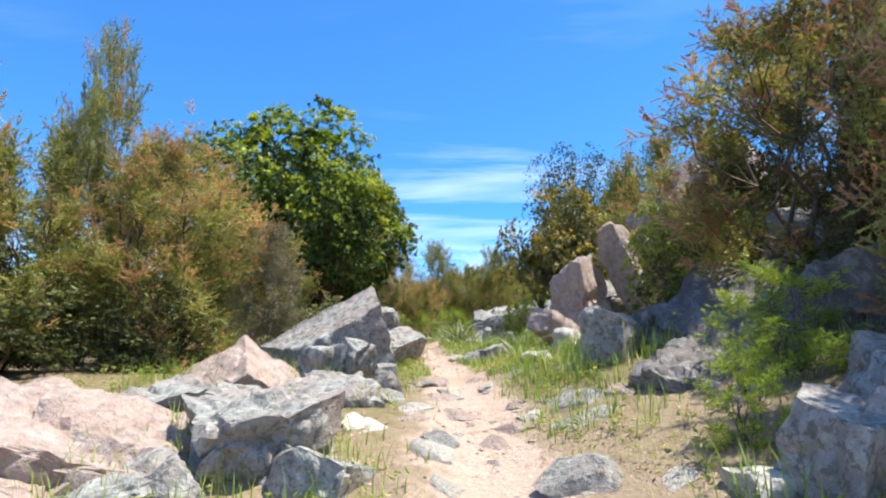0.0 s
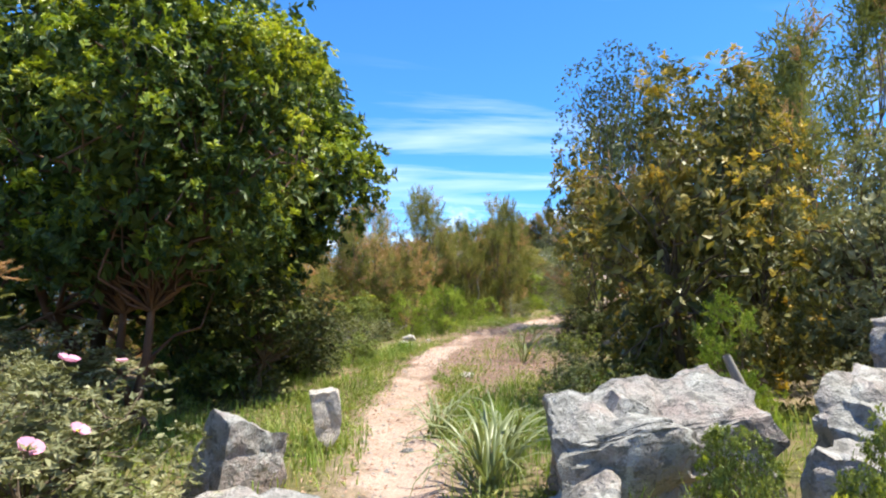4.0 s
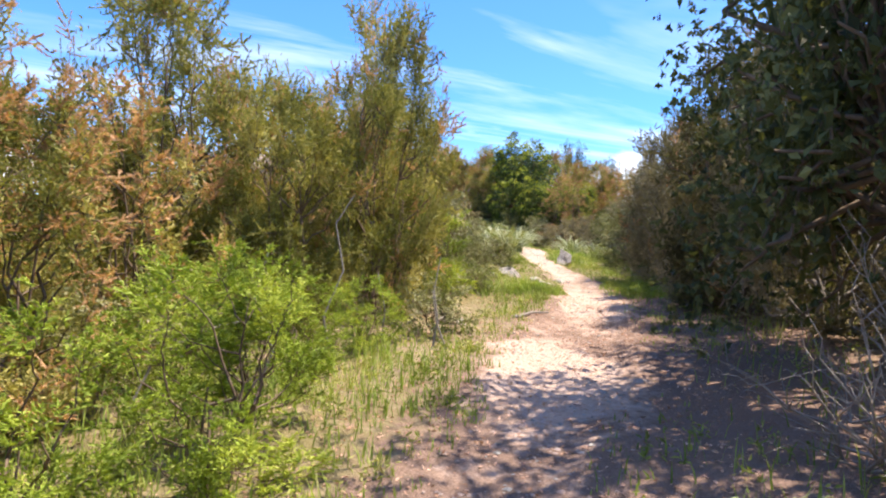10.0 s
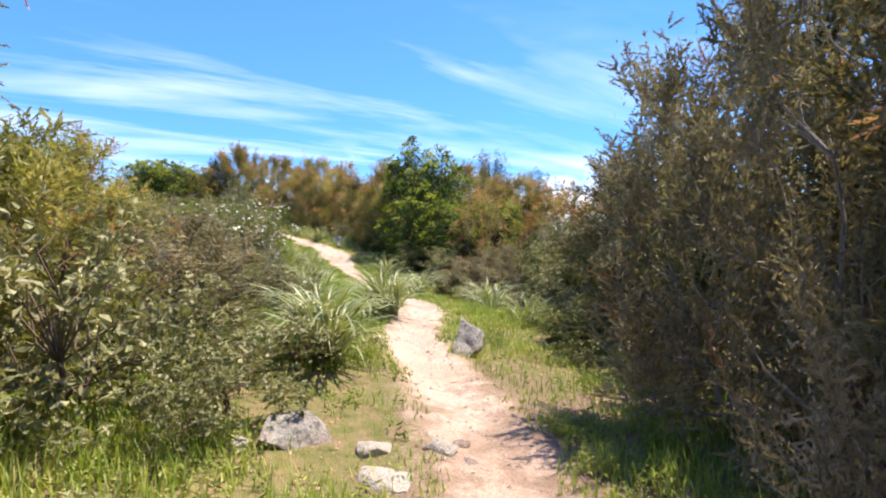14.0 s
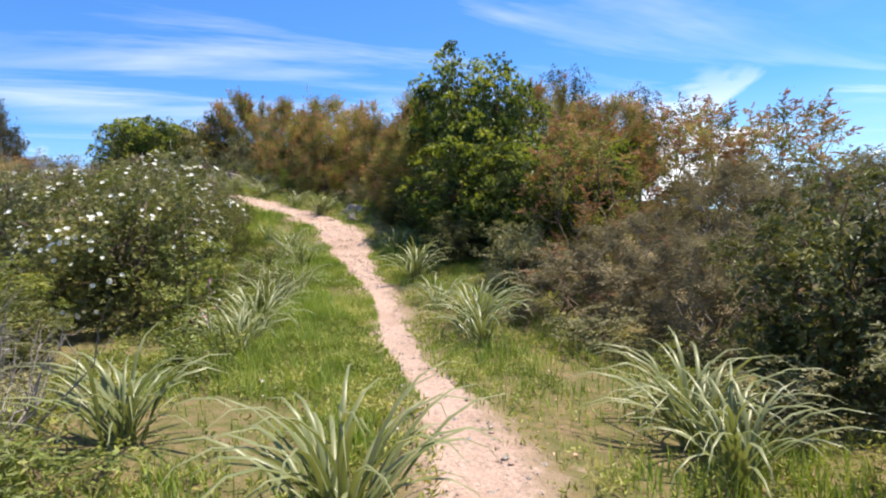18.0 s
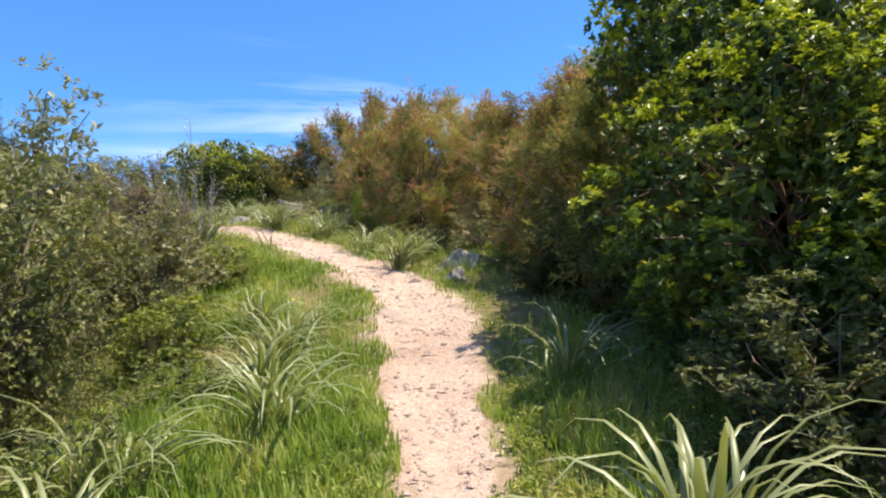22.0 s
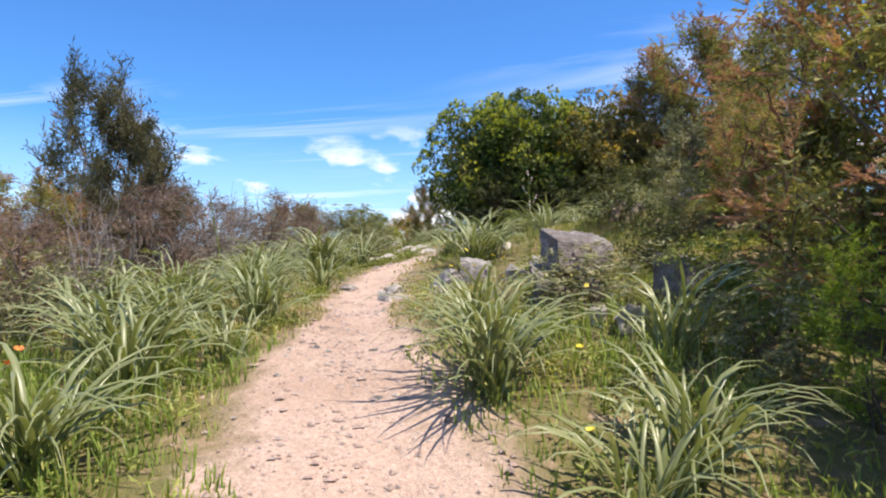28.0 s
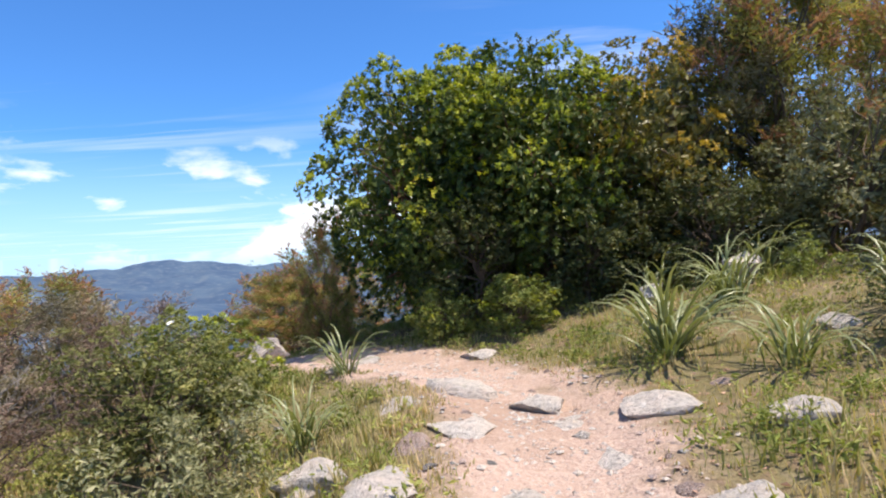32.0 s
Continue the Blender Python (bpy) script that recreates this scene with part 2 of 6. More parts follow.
def rock_nodes(base, light, pink, lichen):
    def build(n):
        place = n.add("ShaderNodeTexCoord").outputs["Object"]
        big = n.noise(place, 1.7, 4.0, 0.6, 0.3)
        mid = n.noise(place, 9.0, 6.0, 0.65)
        fine = n.noise(place, 70.0, 3.0, 0.7)
        bent = n.add("ShaderNodeMapping", Vector=place, Rotation=(0.6, 0.3, 0.2), Scale=(0.7, 2.2, 1.2)).outputs[0]
        vein = n.noise(bent, 1.6, 3.0, 0.5, 1.2)
        cracks = n.math("ABSOLUTE", n.math("SUBTRACT", vein, 0.5))
        col = n.mix(n.span(mid, 0.35, 0.7), base, light)
        col = n.mix(n.span(big, 0.42, 0.62), col, pink)
        col = n.mix(n.math("MULTIPLY", n.span(fine, 0.5, 0.7), 0.35), col, (0.12, 0.11, 0.1))
        spots = n.noise(place, 5.5, 5.0, 0.7, 0.8)
        col = n.mix(n.math("MULTIPLY", n.span(spots, 0.5, 0.62), lichen * 0.75), col, (0.5, 0.49, 0.46))
        dots = n.noise(place, 15.0, 4.0, 0.7, 0.5)
        col = n.mix(n.math("MULTIPLY", n.span(dots, 0.53, 0.58), lichen * 0.75), col, (0.12, 0.115, 0.105))
        moss = n.noise(place, 3.1, 4.0, 0.65, 0.4)
        col = n.mix(n.math("MULTIPLY", n.span(moss, 0.62, 0.72), lichen * 0.6), col, (0.35, 0.36, 0.14))
        col = n.mix(n.math("MULTIPLY", n.span(cracks, 0.004, 0.0), 0.3), col, (0.14, 0.12, 0.105))
        h = n.math("ADD", n.math("MULTIPLY", mid, 0.7), n.math("MULTIPLY", fine, 0.25))
        h = n.math("ADD", h, n.math("MULTIPLY", n.noise(place, 3.6, 5.0, 0.7), 1.2))
        finish(n, col, 0.88, h, 0.9, 0.06, 0.2)
    return build


ROCK_GREY = material("grey_lichen_granite", rock_nodes((0.24, 0.23, 0.215), (0.42, 0.4, 0.375), (0.38, 0.3, 0.27), 0.85))
ROCK_PINK = material("pink_granite", rock_nodes((0.37, 0.265, 0.225), (0.53, 0.42, 0.37), (0.46, 0.325, 0.275), 0.35))
ROCK_PALE = material("pale_granite", rock_nodes((0.48, 0.43, 0.38), (0.68, 0.62, 0.56), (0.6, 0.5, 0.43), 0.4))
# Granite for boulders under heaths: their shade is put into the dark colours.
ROCK_SHADED = material("shade_dark_granite", rock_nodes((0.12, 0.105, 0.1), (0.26, 0.23, 0.22), (0.2, 0.16, 0.155), 0.5))


def ground_nodes(n):
    place = n.add("ShaderNodeTexCoord").outputs["Object"]
    mask = n.add("ShaderNodeAttribute")
    mask.attribute_name = "cover"
    rgb = n.add("ShaderNodeSeparateColor", Color=mask.outputs["Color"])
    n1 = n.noise(place, 0.9, 4.0, 0.6)
    n2 = n.noise(place, 6.0, 5.0, 0.65)
    n3 = n.noise(place, 38.0, 4.0, 0.7)
    n4 = n.noise(place, 160.0, 2.0, 0.6)
    sand = n.mix(n2, (0.41, 0.277, 0.215), (0.545, 0.395, 0.322))
    sand = n.mix(n.span(n3, 0.4, 0.7), sand, (0.6, 0.465, 0.385))
    sand = n.mix(n.math("MULTIPLY", n.span(n4, 0.52, 0.7), 0.22), sand, (0.28, 0.19, 0.135))
    sand = n.mix(n.math("MULTIPLY", n.span(n1, 0.48, 0.66), 0.55), sand, (0.35, 0.235, 0.17))
    clods = n.noise(place, 10.0, 4.0, 0.65, 0.2)
    sand = n.mix(n.math("MULTIPLY", n.span(clods, 0.58, 0.7), 0.28), sand, (0.3, 0.2, 0.145))
    soil = n.mix(n2, (0.22, 0.16, 0.11), (0.42, 0.32, 0.22))
    soil = n.mix(n.math("MULTIPLY", n.span(n3, 0.5, 0.65), 0.6), soil, (0.4, 0.3, 0.2))
    green = n.mix(n3, (0.08, 0.09, 0.03), (0.19, 0.185, 0.065))
    green = n.mix(n.span(n2, 0.4, 0.65), green, (0.25, 0.185, 0.1))
    litter = n.mix(n3, (0.2, 0.13, 0.1), (0.36, 0.25, 0.195))
    litter = n.mix(n.span(n4, 0.45, 0.6), litter, (0.15, 0.095, 0.07))
    edge = n.math("MULTIPLY", n.math("SUBTRACT", n2, 0.5), 1.3)
    fray = n.math("ADD", n.math("MULTIPLY", edge, 0.8), n.math("MULTIPLY", n.math("SUBTRACT", n.noise(place, 2.4, 3.0, 0.6), 0.5), 1.5))
    col = n.mix(n.span(n.math("ADD", rgb.outputs[1], edge), 0.3, 0.6), soil, green)
    col = n.mix(n.span(n.math("ADD", rgb.outputs[2], edge), 0.35, 0.65), col, litter)
    col = n.mix(n.span(n.math("ADD", rgb.outputs[0], fray), 0.3, 0.68), col, sand)
    scrub = n.mix(n.span(n.noise(place, 0.35, 5.0, 0.7), 0.4, 0.6), (0.06, 0.085, 0.03), (0.15, 0.15, 0.06))
    col = n.mix(n.span(n.math("ADD", mask.outputs["Alpha"], edge), 0.4, 0.7), scrub, col)
    h = n.math("ADD", n.math("MULTIPLY", n2, 0.6), n.math("MULTIPLY", n3, 0.3))
    h = n.math("ADD", h, n.math("MULTIPLY", n4, 0.12))
    h = n.math("ADD", h, n.math("MULTIPLY", n.span(clods, 0.72, 0.5), 0.22))
    finish(n, col, 0.95, h, 0.9, 0.07, 0.12)


GROUND = material("trail_earth", ground_nodes)


# Distant land: the blue of haze is mixed straight into the base colours.
def haze_hills_nodes(n):
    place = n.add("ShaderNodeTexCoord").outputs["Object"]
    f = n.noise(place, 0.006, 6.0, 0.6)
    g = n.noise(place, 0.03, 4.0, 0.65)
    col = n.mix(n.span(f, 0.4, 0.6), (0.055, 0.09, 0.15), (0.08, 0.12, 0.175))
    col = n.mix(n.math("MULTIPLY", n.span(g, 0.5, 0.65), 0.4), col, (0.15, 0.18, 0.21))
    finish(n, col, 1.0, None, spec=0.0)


HAZE_HILLS = material("haze_blue_forest_hills", haze_hills_nodes)

# ---- the lie of the land ----
EYE = 1.55
steps = np.array([eye for _, eye, _, _ in PATH])
ahead_in = steps[0] - steps[2]
ahead_in = ahead_in / np.linalg.norm(ahead_in[:2])
beyond = np.array([(9.4, 59.3, 7.36), (9.6, 61.4, 7.6), (8.7, 63.2, 7.62), (7.0, 64.6, 7.5), (3.5, 67.5, 7.0), (-4, 75, 5.4), (-14, 88, 2.0)]) + (0, 0, EYE)
line = np.vstack([steps[0] + ahead_in * 14, steps[0] + ahead_in * 7, steps, beyond])
arc = np.r_[0, np.cumsum(np.hypot(*np.diff(line[:, :2], axis=0).T))]
fine_s = np.arange(0, arc[-1], 0.4)
kernel = np.exp(-((fine_s[:, None] - fine_s[None]) ** 2) / (2 * 0.9 ** 2))
kernel /= kernel.sum(1, keepdims=True)
TRACK = kernel @ np.stack([np.interp(fine_s, arc, line[:, k]) for k in range(3)], 1)
TRACK[:, 2] -= EYE
S0 = 14.0        # arc length at which the walk starts
SWAY = {         # metres walked: how far the trail lies to the right of the walker
    -14: 0.0, 0: 0.1, 8.5: 0.2, 11: 0.1, 14: 0.15, 17: 0.2, 22: 0.18, 24: 0.05, 28: 0.0, 31: 0.2, 33: 0.2, 35.4: 0.0, 37: -0.15, 42: 0.0, 45: 0.0, 48.4: 0.24,
    51: 0.27, 53: 0.42, 55: 0.48, 57: 0.2, 59: 0.0, 61: 0.0, 63: -0.15, 64.2: -0.2, 65: -0.05, 66: 0.3, 68: 0.42, 71: 0.4, 73: 0.2, 120: 0.0}
sway = np.interp(fine_s - S0, list(SWAY), list(SWAY.values()))
heading = np.gradient(TRACK[:, :2], axis=0)
heading /= np.linalg.norm(heading, axis=1, keepdims=True)
TRACK[:, :2] += np.c_[heading[:, 1], -heading[:, 0]] * sway[:, None]
ARC = np.r_[0, np.cumsum(np.hypot(*np.diff(TRACK[:, :2], axis=0).T))]
SIDE = {         # metres walked: trail half width, slope on the left, slope on the right, litter, grass
    -14: (0.4, 0.00, 0.30, 0.1, 0.5), 0: (0.42, 0.02, 0.34, 0.3, 0.2), 4: (0.34, 0.02, 0.34, 0.2, 0.35), 6: (0.24, 0.02, 0.34, 0.1, 0.65), 10: (0.2, -0.02, 0.22, 0.3, 0.7),
    14: (0.26, -0.08, 0.04, 0.4, 0.75), 20: (0.2, -0.10, 0.04, 0.95, 0.6), 24.5: (0.36, 0.05, 0.05, 1.0, 0.55), 26.5: (0.55, 0.06, 0.05, 1.0, 0.4), 28.6: (0.55, 0.09, 0.03, 1.0, 0.45), 30.6: (0.32, 0.11, 0.0, 0.8, 0.7),
    34: (0.27, 0.13, -0.07, 0.5, 0.85), 38: (0.25, 0.11, -0.09, 0.2, 0.85), 42: (0.135, 0.08, -0.08, 0.15, 0.85), 46: (0.145, 0.0, -0.02, 0.1, 0.9), 48.4: (0.17, -0.03, 0.04, 0.1, 0.9), 51: (0.36, -0.06, 0.12, 0.0, 0.9),
    55: (0.46, -0.05, 0.16, 0.1, 0.75), 57: (0.48, -0.05, 0.17, 0.1, 0.7), 59: (0.4, -0.04, 0.18, 0.1, 0.7), 60.5: (0.23, -0.05, 0.17, 0.2, 0.7), 63: (0.19, -0.06, 0.16, 0.25, 0.7), 65: (0.22, -0.08, 0.18, 0.3, 0.6), 66: (0.42, -0.08, 0.18, 0.35, 0.55),
    68.5: (0.5, -0.1, 0.24, 0.2, 0.6), 71: (0.5, -0.12, 0.2, 0.4, 0.6), 73: (0.2, -0.12, 0.1, 0.6, 0.6), 110: (0.1, -0.1, 0.06, 0.3, 0.6),
}
SIDE_S, SIDE_V = np.array(list(SIDE)) + S0, np.array(list(SIDE.values()))


def along(x, y):
    """Arc length and signed distance (right is positive) of points from the trail, and the trail's height there."""
    x, y = np.atleast_1d(np.asarray(x, float)), np.atleast_1d(np.asarray(y, float))
    a, b = TRACK[:-1, :2], TRACK[1:, :2]
    d = b - a
    if len(x) == 1:
        px, py = x[0] - a[:, 0], y[0] - a[:, 1]
        u = np.clip((px * d[:, 0] + py * d[:, 1]) / (d * d).sum(1), 0, 1)
        px, py = px - u * d[:, 0], py - u * d[:, 1]
        r = np.hypot(px, py)
        k = int(np.argmin(r))
        side = 1.0 if d[k, 1] * px[k] - d[k, 0] * py[k] >= 0 else -1.0
        return (np.array([ARC[k] + u[k] * math.hypot(*d[k])]), np.array([r[k] * side]),
                np.array([TRACK[k, 2] + u[k] * (TRACK[k + 1, 2] - TRACK[k, 2])]))
    best = np.full(x.shape, 1e9)
    s, off, z = np.zeros(x.shape), np.zeros(x.shape), np.zeros(x.shape)
    for k in range(len(a)):
        u = np.clip(((x - a[k, 0]) * d[k, 0] + (y - a[k, 1]) * d[k, 1]) / (d[k] @ d[k]), 0, 1)
        px, py = x - a[k, 0] - u * d[k, 0], y - a[k, 1] - u * d[k, 1]
        r = np.hypot(px, py)
        near = r < best
        best = np.where(near, r, best)
        side = np.sign(d[k, 1] * px - d[k, 0] * py)
        off = np.where(near, r * np.where(side == 0, 1, side), off)
        s = np.where(near, ARC[k] + u * np.hypot(*d[k]), s)
        z = np.where(near, TRACK[k, 2] + u * (TRACK[k + 1, 2] - TRACK[k, 2]), z)
    return s, off, z


def wave(x, y, scale, seed):
    """Smooth made-up unevenness, about -1 to 1."""
    r = np.random.RandomState(seed)
    out = 0
    for k in range(7):
        a, f, p = r.rand() * 6.283, scale * (0.6 + 1.1 * r.rand()), r.rand() * 6.283
        out = out + np.sin((x * math.cos(a) + y * math.sin(a)) * f + p)
    return out / 3.2


def height(x, y):
    """The ground's height."""
    x, y = np.atleast_1d(np.asarray(x, float)), np.atleast_1d(np.asarray(y, float))
    s, off, z = along(x, y)
    half, left, right = (np.interp(s, SIDE_S, SIDE_V[:, k]) for k in (0, 1, 2))
    out = np.maximum(np.abs(off) - half * 0.8, 0)
    reach = 7 * (1 - np.exp(-out / 7))
    z = z + np.where(off < 0, left, right) * reach
    z = z + 0.045 * np.exp(-((np.abs(off) - half * 1.25) / (0.3 * half + 0.1)) ** 2) + 0.03 * wave(x, y, 2.3, 3) * np.clip(np.abs(off) / half, 0.25, 1.2)
    z = z + 0.012 * wave(x, y, 9.0, 5) + 0.12 * wave(x, y, 0.5, 8) * np.clip(out / 3, 0, 1)
    # the hill falls away to a wide valley, that reaches the horizon
    r = np.hypot(x - 6, y - 30)
    fall = np.clip((np.abs(off) - 9) / 60, 0, 1)
    z = z - fall ** 1.3 * 26 * np.where(off < 0, 1.0, 0.75)
    far = np.clip((r - 120) / 900, 0, 1)
    z = z * (1 - far) + far * (-110)
    return z


def ground_z(x, y):
    return float(height(x, y)[0])


# ---- mesh helpers ----


def mesh_from(name, verts, faces, mat, smooth=False):
    me = bpy.data.meshes.new(name)
    verts, faces = np.asarray(verts, np.float32), np.asarray(faces, np.int32)
    n, k = faces.shape
    me.vertices.add(len(verts))
    me.vertices.foreach_set("co", verts.ravel())
    me.loops.add(n * k)
    me.loops.foreach_set("vertex_index", faces.ravel())
    me.polygons.add(n)
    me.polygons.foreach_set("loop_start", np.arange(0, n * k, k, dtype=np.int32))
    me.polygons.foreach_set("use_smooth", np.full(n, smooth))
    me.update(calc_edges=True)
    me.materials.append(mat)
    return me


UNCOUNTED = ("crown", "young_leaves", "foliage", "bloom", "twig_work")


def part(name, me, parent, label="", place=None):
    ob = new(name, me)
    ob.parent = parent
    if place is not None:
        ob.matrix_basis = place
    return tagged(ob, label, kind="stuff" if name in UNCOUNTED else "")


def thing(name, place, label, category, group="", kind=""):
    ob = new(name)
    ob.matrix_basis = place
    return tagged(ob, label, category, group, kind)


def unit(v):
    return v / np.maximum(np.linalg.norm(v, axis=-1, keepdims=True), 1e-9)


def leaves(base, way, side, length, width, fold=0.25, belly=0.45):
    """Pointed leaves, each of two faces folded along its rib. Returns verts and triangles."""
    n = len(base)
    way, side = unit(way), unit(side - (side * way).sum(-1, keepdims=True) * way if len(side) else side)
    up = np.cross(side, way)
    L, W = np.broadcast_to(length, n)[:, None], np.broadcast_to(width, n)[:, None]
    mid = base + way * L * belly + up * W * fold
    v = np.stack([base, mid + side * W / 2, base + way * L, mid - side * W / 2], 1)
    v[:, 2] -= up * L * 0.12
    i = np.arange(n)[:, None] * 4
    f = np.concatenate([i + [[0, 1, 2]], i + [[0, 2, 3]]], 0)
    return v.reshape(-1, 3), f


def tubes(a, b, ra, rb, sides=5):
    """Tapered round pieces from a to b."""
    a, b = np.asarray(a, float), np.asarray(b, float)
    way = unit(b - a)
    ref = np.where(np.abs(way[:, 2:3]) > 0.9, (1.0, 0, 0), (0, 0, 1.0))
    u = unit(np.cross(way, ref))
    w = np.cross(way, u)
    ang = np.arange(sides) * 2 * math.pi / sides
    ring = u[:, None] * np.cos(ang)[None, :, None] + w[:, None] * np.sin(ang)[None, :, None]
    ra, rb = np.asarray(ra, float)[:, None, None], np.asarray(rb, float)[:, None, None]
    v = np.concatenate([a[:, None] + ring * ra, b[:, None] + ring * rb], 1)
    base = (np.arange(len(a)) * 2 * sides)[:, None, None]
    k = np.arange(sides)
    q = np.stack([k, (k + 1) % sides, (k + 1) % sides + sides, k + sides], 1)[None]
    return v.reshape(-1, 3), (base + q).reshape(-1, 4)


def join(*pieces):
    """Several (verts, faces) with faces of one size as one."""
    vs, fs, n = [], [], 0
    for v, f in pieces:
        vs.append(v), fs.append(f + n)
        n += len(v)
    return np.concatenate(vs), np.concatenate(fs)


def curve_points(a, b, sag, rng, n=5, wobble=0.05):
    """A bent way from a to b."""
    t = np.linspace(0, 1, n)[:, None]
    p = a + (b - a) * t
    size = np.linalg.norm(b - a)
    p = p + np.sin(t * math.pi) * np.asarray(sag) * size + rng.randn(n, 3) * wobble * size * np.sin(t * math.pi)
    return p


def limbs(paths, r0, r1, sides=5):
    a, b, ra, rb = [], [], [], []
    for p, s, e in zip(paths, r0, r1):
        rad = np.linspace(s, e, len(p))
        a.append(p[:-1]), b.append(p[1:]), ra.append(rad[:-1]), rb.append(rad[1:])
    return tubes(np.concatenate(a), np.concatenate(b), np.concatenate(ra), np.concatenate(rb), sides)


KITS = {}
TAKEN = []      # x, y and radius of what already stands


def fitted(p, wide=1.0, tall=2.0):
    """Brings a cloud of points to its full width and height."""
    r = np.percentile(np.hypot(p[:, 0], p[:, 1]), 95)
    return np.array([wide / r, wide / r, tall / np.percentile(p[:, 2], 99.3)])


def needles(base, way, length, width, rng):
    """Thin pointed needles, one face each."""
    n = len(base)
    side = unit(np.cross(way, rng.randn(n, 3))) * (np.broadcast_to(width, n) / 2)[:, None]
    v = np.stack([base - side, base + side, base + way * np.broadcast_to(length, n)[:, None]], 1).reshape(-1, 3)
    return v, np.arange(n * 3).reshape(-1, 3)


def leafy_kit(key, seed, mat, clumps=70, whorls=24, per=8, leaf=(0.085, 0.034), spread=0.2, hollow=0.55, bark=None, lobes=5, stems=4, upright=0.5, young=None, share=0.3, deep_leaf=0.1, filling=46, flat=1.0, skirt=0.8, lumpy=1.0, low=0.1):
    """A broad-leaved crown 1 m in radius and 2 m tall, base at z = 0: stems, limbs, and leaf rosettes that cap rounded clumps."""
    if key in KITS:
        return KITS[key]
    rng = np.random.RandomState(seed)
    centre = np.array([0, 0, 0.98])
    # clump centres fill an egg that stands almost on the ground, pushed out into lobes
    h = rng.rand(clumps)
    a = rng.rand(clumps) * 6.283
    la, lh = rng.rand(lobes) * 6.283, 0.25 + 0.7 * rng.rand(lobes)
    bulge = np.exp(-((np.angle(np.exp(1j * (a[:, None] - la))) / 0.5) ** 2 + ((h[:, None] - lh) / 0.28) ** 2)).max(1)
    profile = np.where(h < 0.45, skirt + (1 - skirt) * h / 0.45, np.sqrt(np.maximum(1 - ((h - 0.45) / 0.58) ** 2, 0)))
    r = profile * (0.74 + 0.3 * lumpy * bulge) * (hollow + (1 - hollow) * rng.rand(clumps) ** 0.4)
    c = np.c_[np.cos(a) * r, np.sin(a) * r, low + (1.85 - low) * h * (0.88 + 0.2 * lumpy * bulge)]
    c *= fitted(c, 0.9, 1.88)
    starts = np.c_[rng.randn(stems, 2) * 0.06, np.zeros(stems) - 0.08]
    forks = np.c_[rng.randn(stems, 2) * 0.2, 0.35 + 0.3 * rng.rand(stems)]
    paths = [curve_points(s, f, (0, 0, 0), rng, 5, 0.05) for s, f in zip(starts, forks)]
    for q in c:
        f = forks[np.argmin(((forks - q) ** 2).sum(1))]
        paths.append(curve_points(f, q, (0, 0, 0.1), rng, 5, 0.1))
    tv, tf = limbs(paths, [0.03] * stems + [0.009] * len(c), [0.02] * stems + [0.003] * len(c), 4)
    # rosettes of leaves over the upper and outer side of every clump
    m = clumps * whorls
    which = rng.randint(len(c), size=m)
    size_c = 0.6 + 0.8 * rng.rand(len(c), 1)
    out_c = unit(c - centre + (0, 0, 0.1))
    cap = unit(rng.randn(m, 3) + out_c[which] * 0.8 + (0, 0, 0.75))
    tip = c[which] + cap * spread * size_c[which] * (0.75 + 0.35 * rng.rand(m, 1))
    inner = rng.rand(m) < 0.12
    tip[inner] = centre + (tip[inner] - centre) * (0.4 + 0.45 * rng.rand(inner.sum(), 1))
    tip[:, 2] = np.maximum(tip[:, 2], 0.04 + 0.1 * rng.rand(m))
    axis = unit(cap + (0, 0, upright) + rng.randn(m, 3) * 0.3)
    # Upward rosettes turn lighter: new growth, and sunlit tops put into the colour.
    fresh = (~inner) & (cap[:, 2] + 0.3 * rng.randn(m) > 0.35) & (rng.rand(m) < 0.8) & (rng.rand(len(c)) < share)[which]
    out = [("trunk", mesh_from(key + "_trunk", tv, tf, bark or BARK, True))]
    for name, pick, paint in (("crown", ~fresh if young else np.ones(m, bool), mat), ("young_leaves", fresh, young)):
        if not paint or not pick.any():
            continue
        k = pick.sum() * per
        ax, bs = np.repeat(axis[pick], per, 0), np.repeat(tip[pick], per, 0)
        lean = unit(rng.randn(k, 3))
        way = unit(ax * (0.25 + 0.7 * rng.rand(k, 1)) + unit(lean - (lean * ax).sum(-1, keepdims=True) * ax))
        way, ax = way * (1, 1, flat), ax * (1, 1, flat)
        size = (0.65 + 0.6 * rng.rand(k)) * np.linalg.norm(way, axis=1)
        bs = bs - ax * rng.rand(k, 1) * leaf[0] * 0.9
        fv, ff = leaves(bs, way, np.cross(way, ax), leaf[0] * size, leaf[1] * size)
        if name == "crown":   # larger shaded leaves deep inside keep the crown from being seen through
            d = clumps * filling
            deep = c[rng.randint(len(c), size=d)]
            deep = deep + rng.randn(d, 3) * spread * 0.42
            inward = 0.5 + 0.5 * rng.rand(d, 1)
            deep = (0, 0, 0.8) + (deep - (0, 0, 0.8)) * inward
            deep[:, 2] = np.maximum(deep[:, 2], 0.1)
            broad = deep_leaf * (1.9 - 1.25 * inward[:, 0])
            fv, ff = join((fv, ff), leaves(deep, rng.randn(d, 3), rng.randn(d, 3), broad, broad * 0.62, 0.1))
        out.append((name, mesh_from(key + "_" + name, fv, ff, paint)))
    KITS[key] = out
    return out


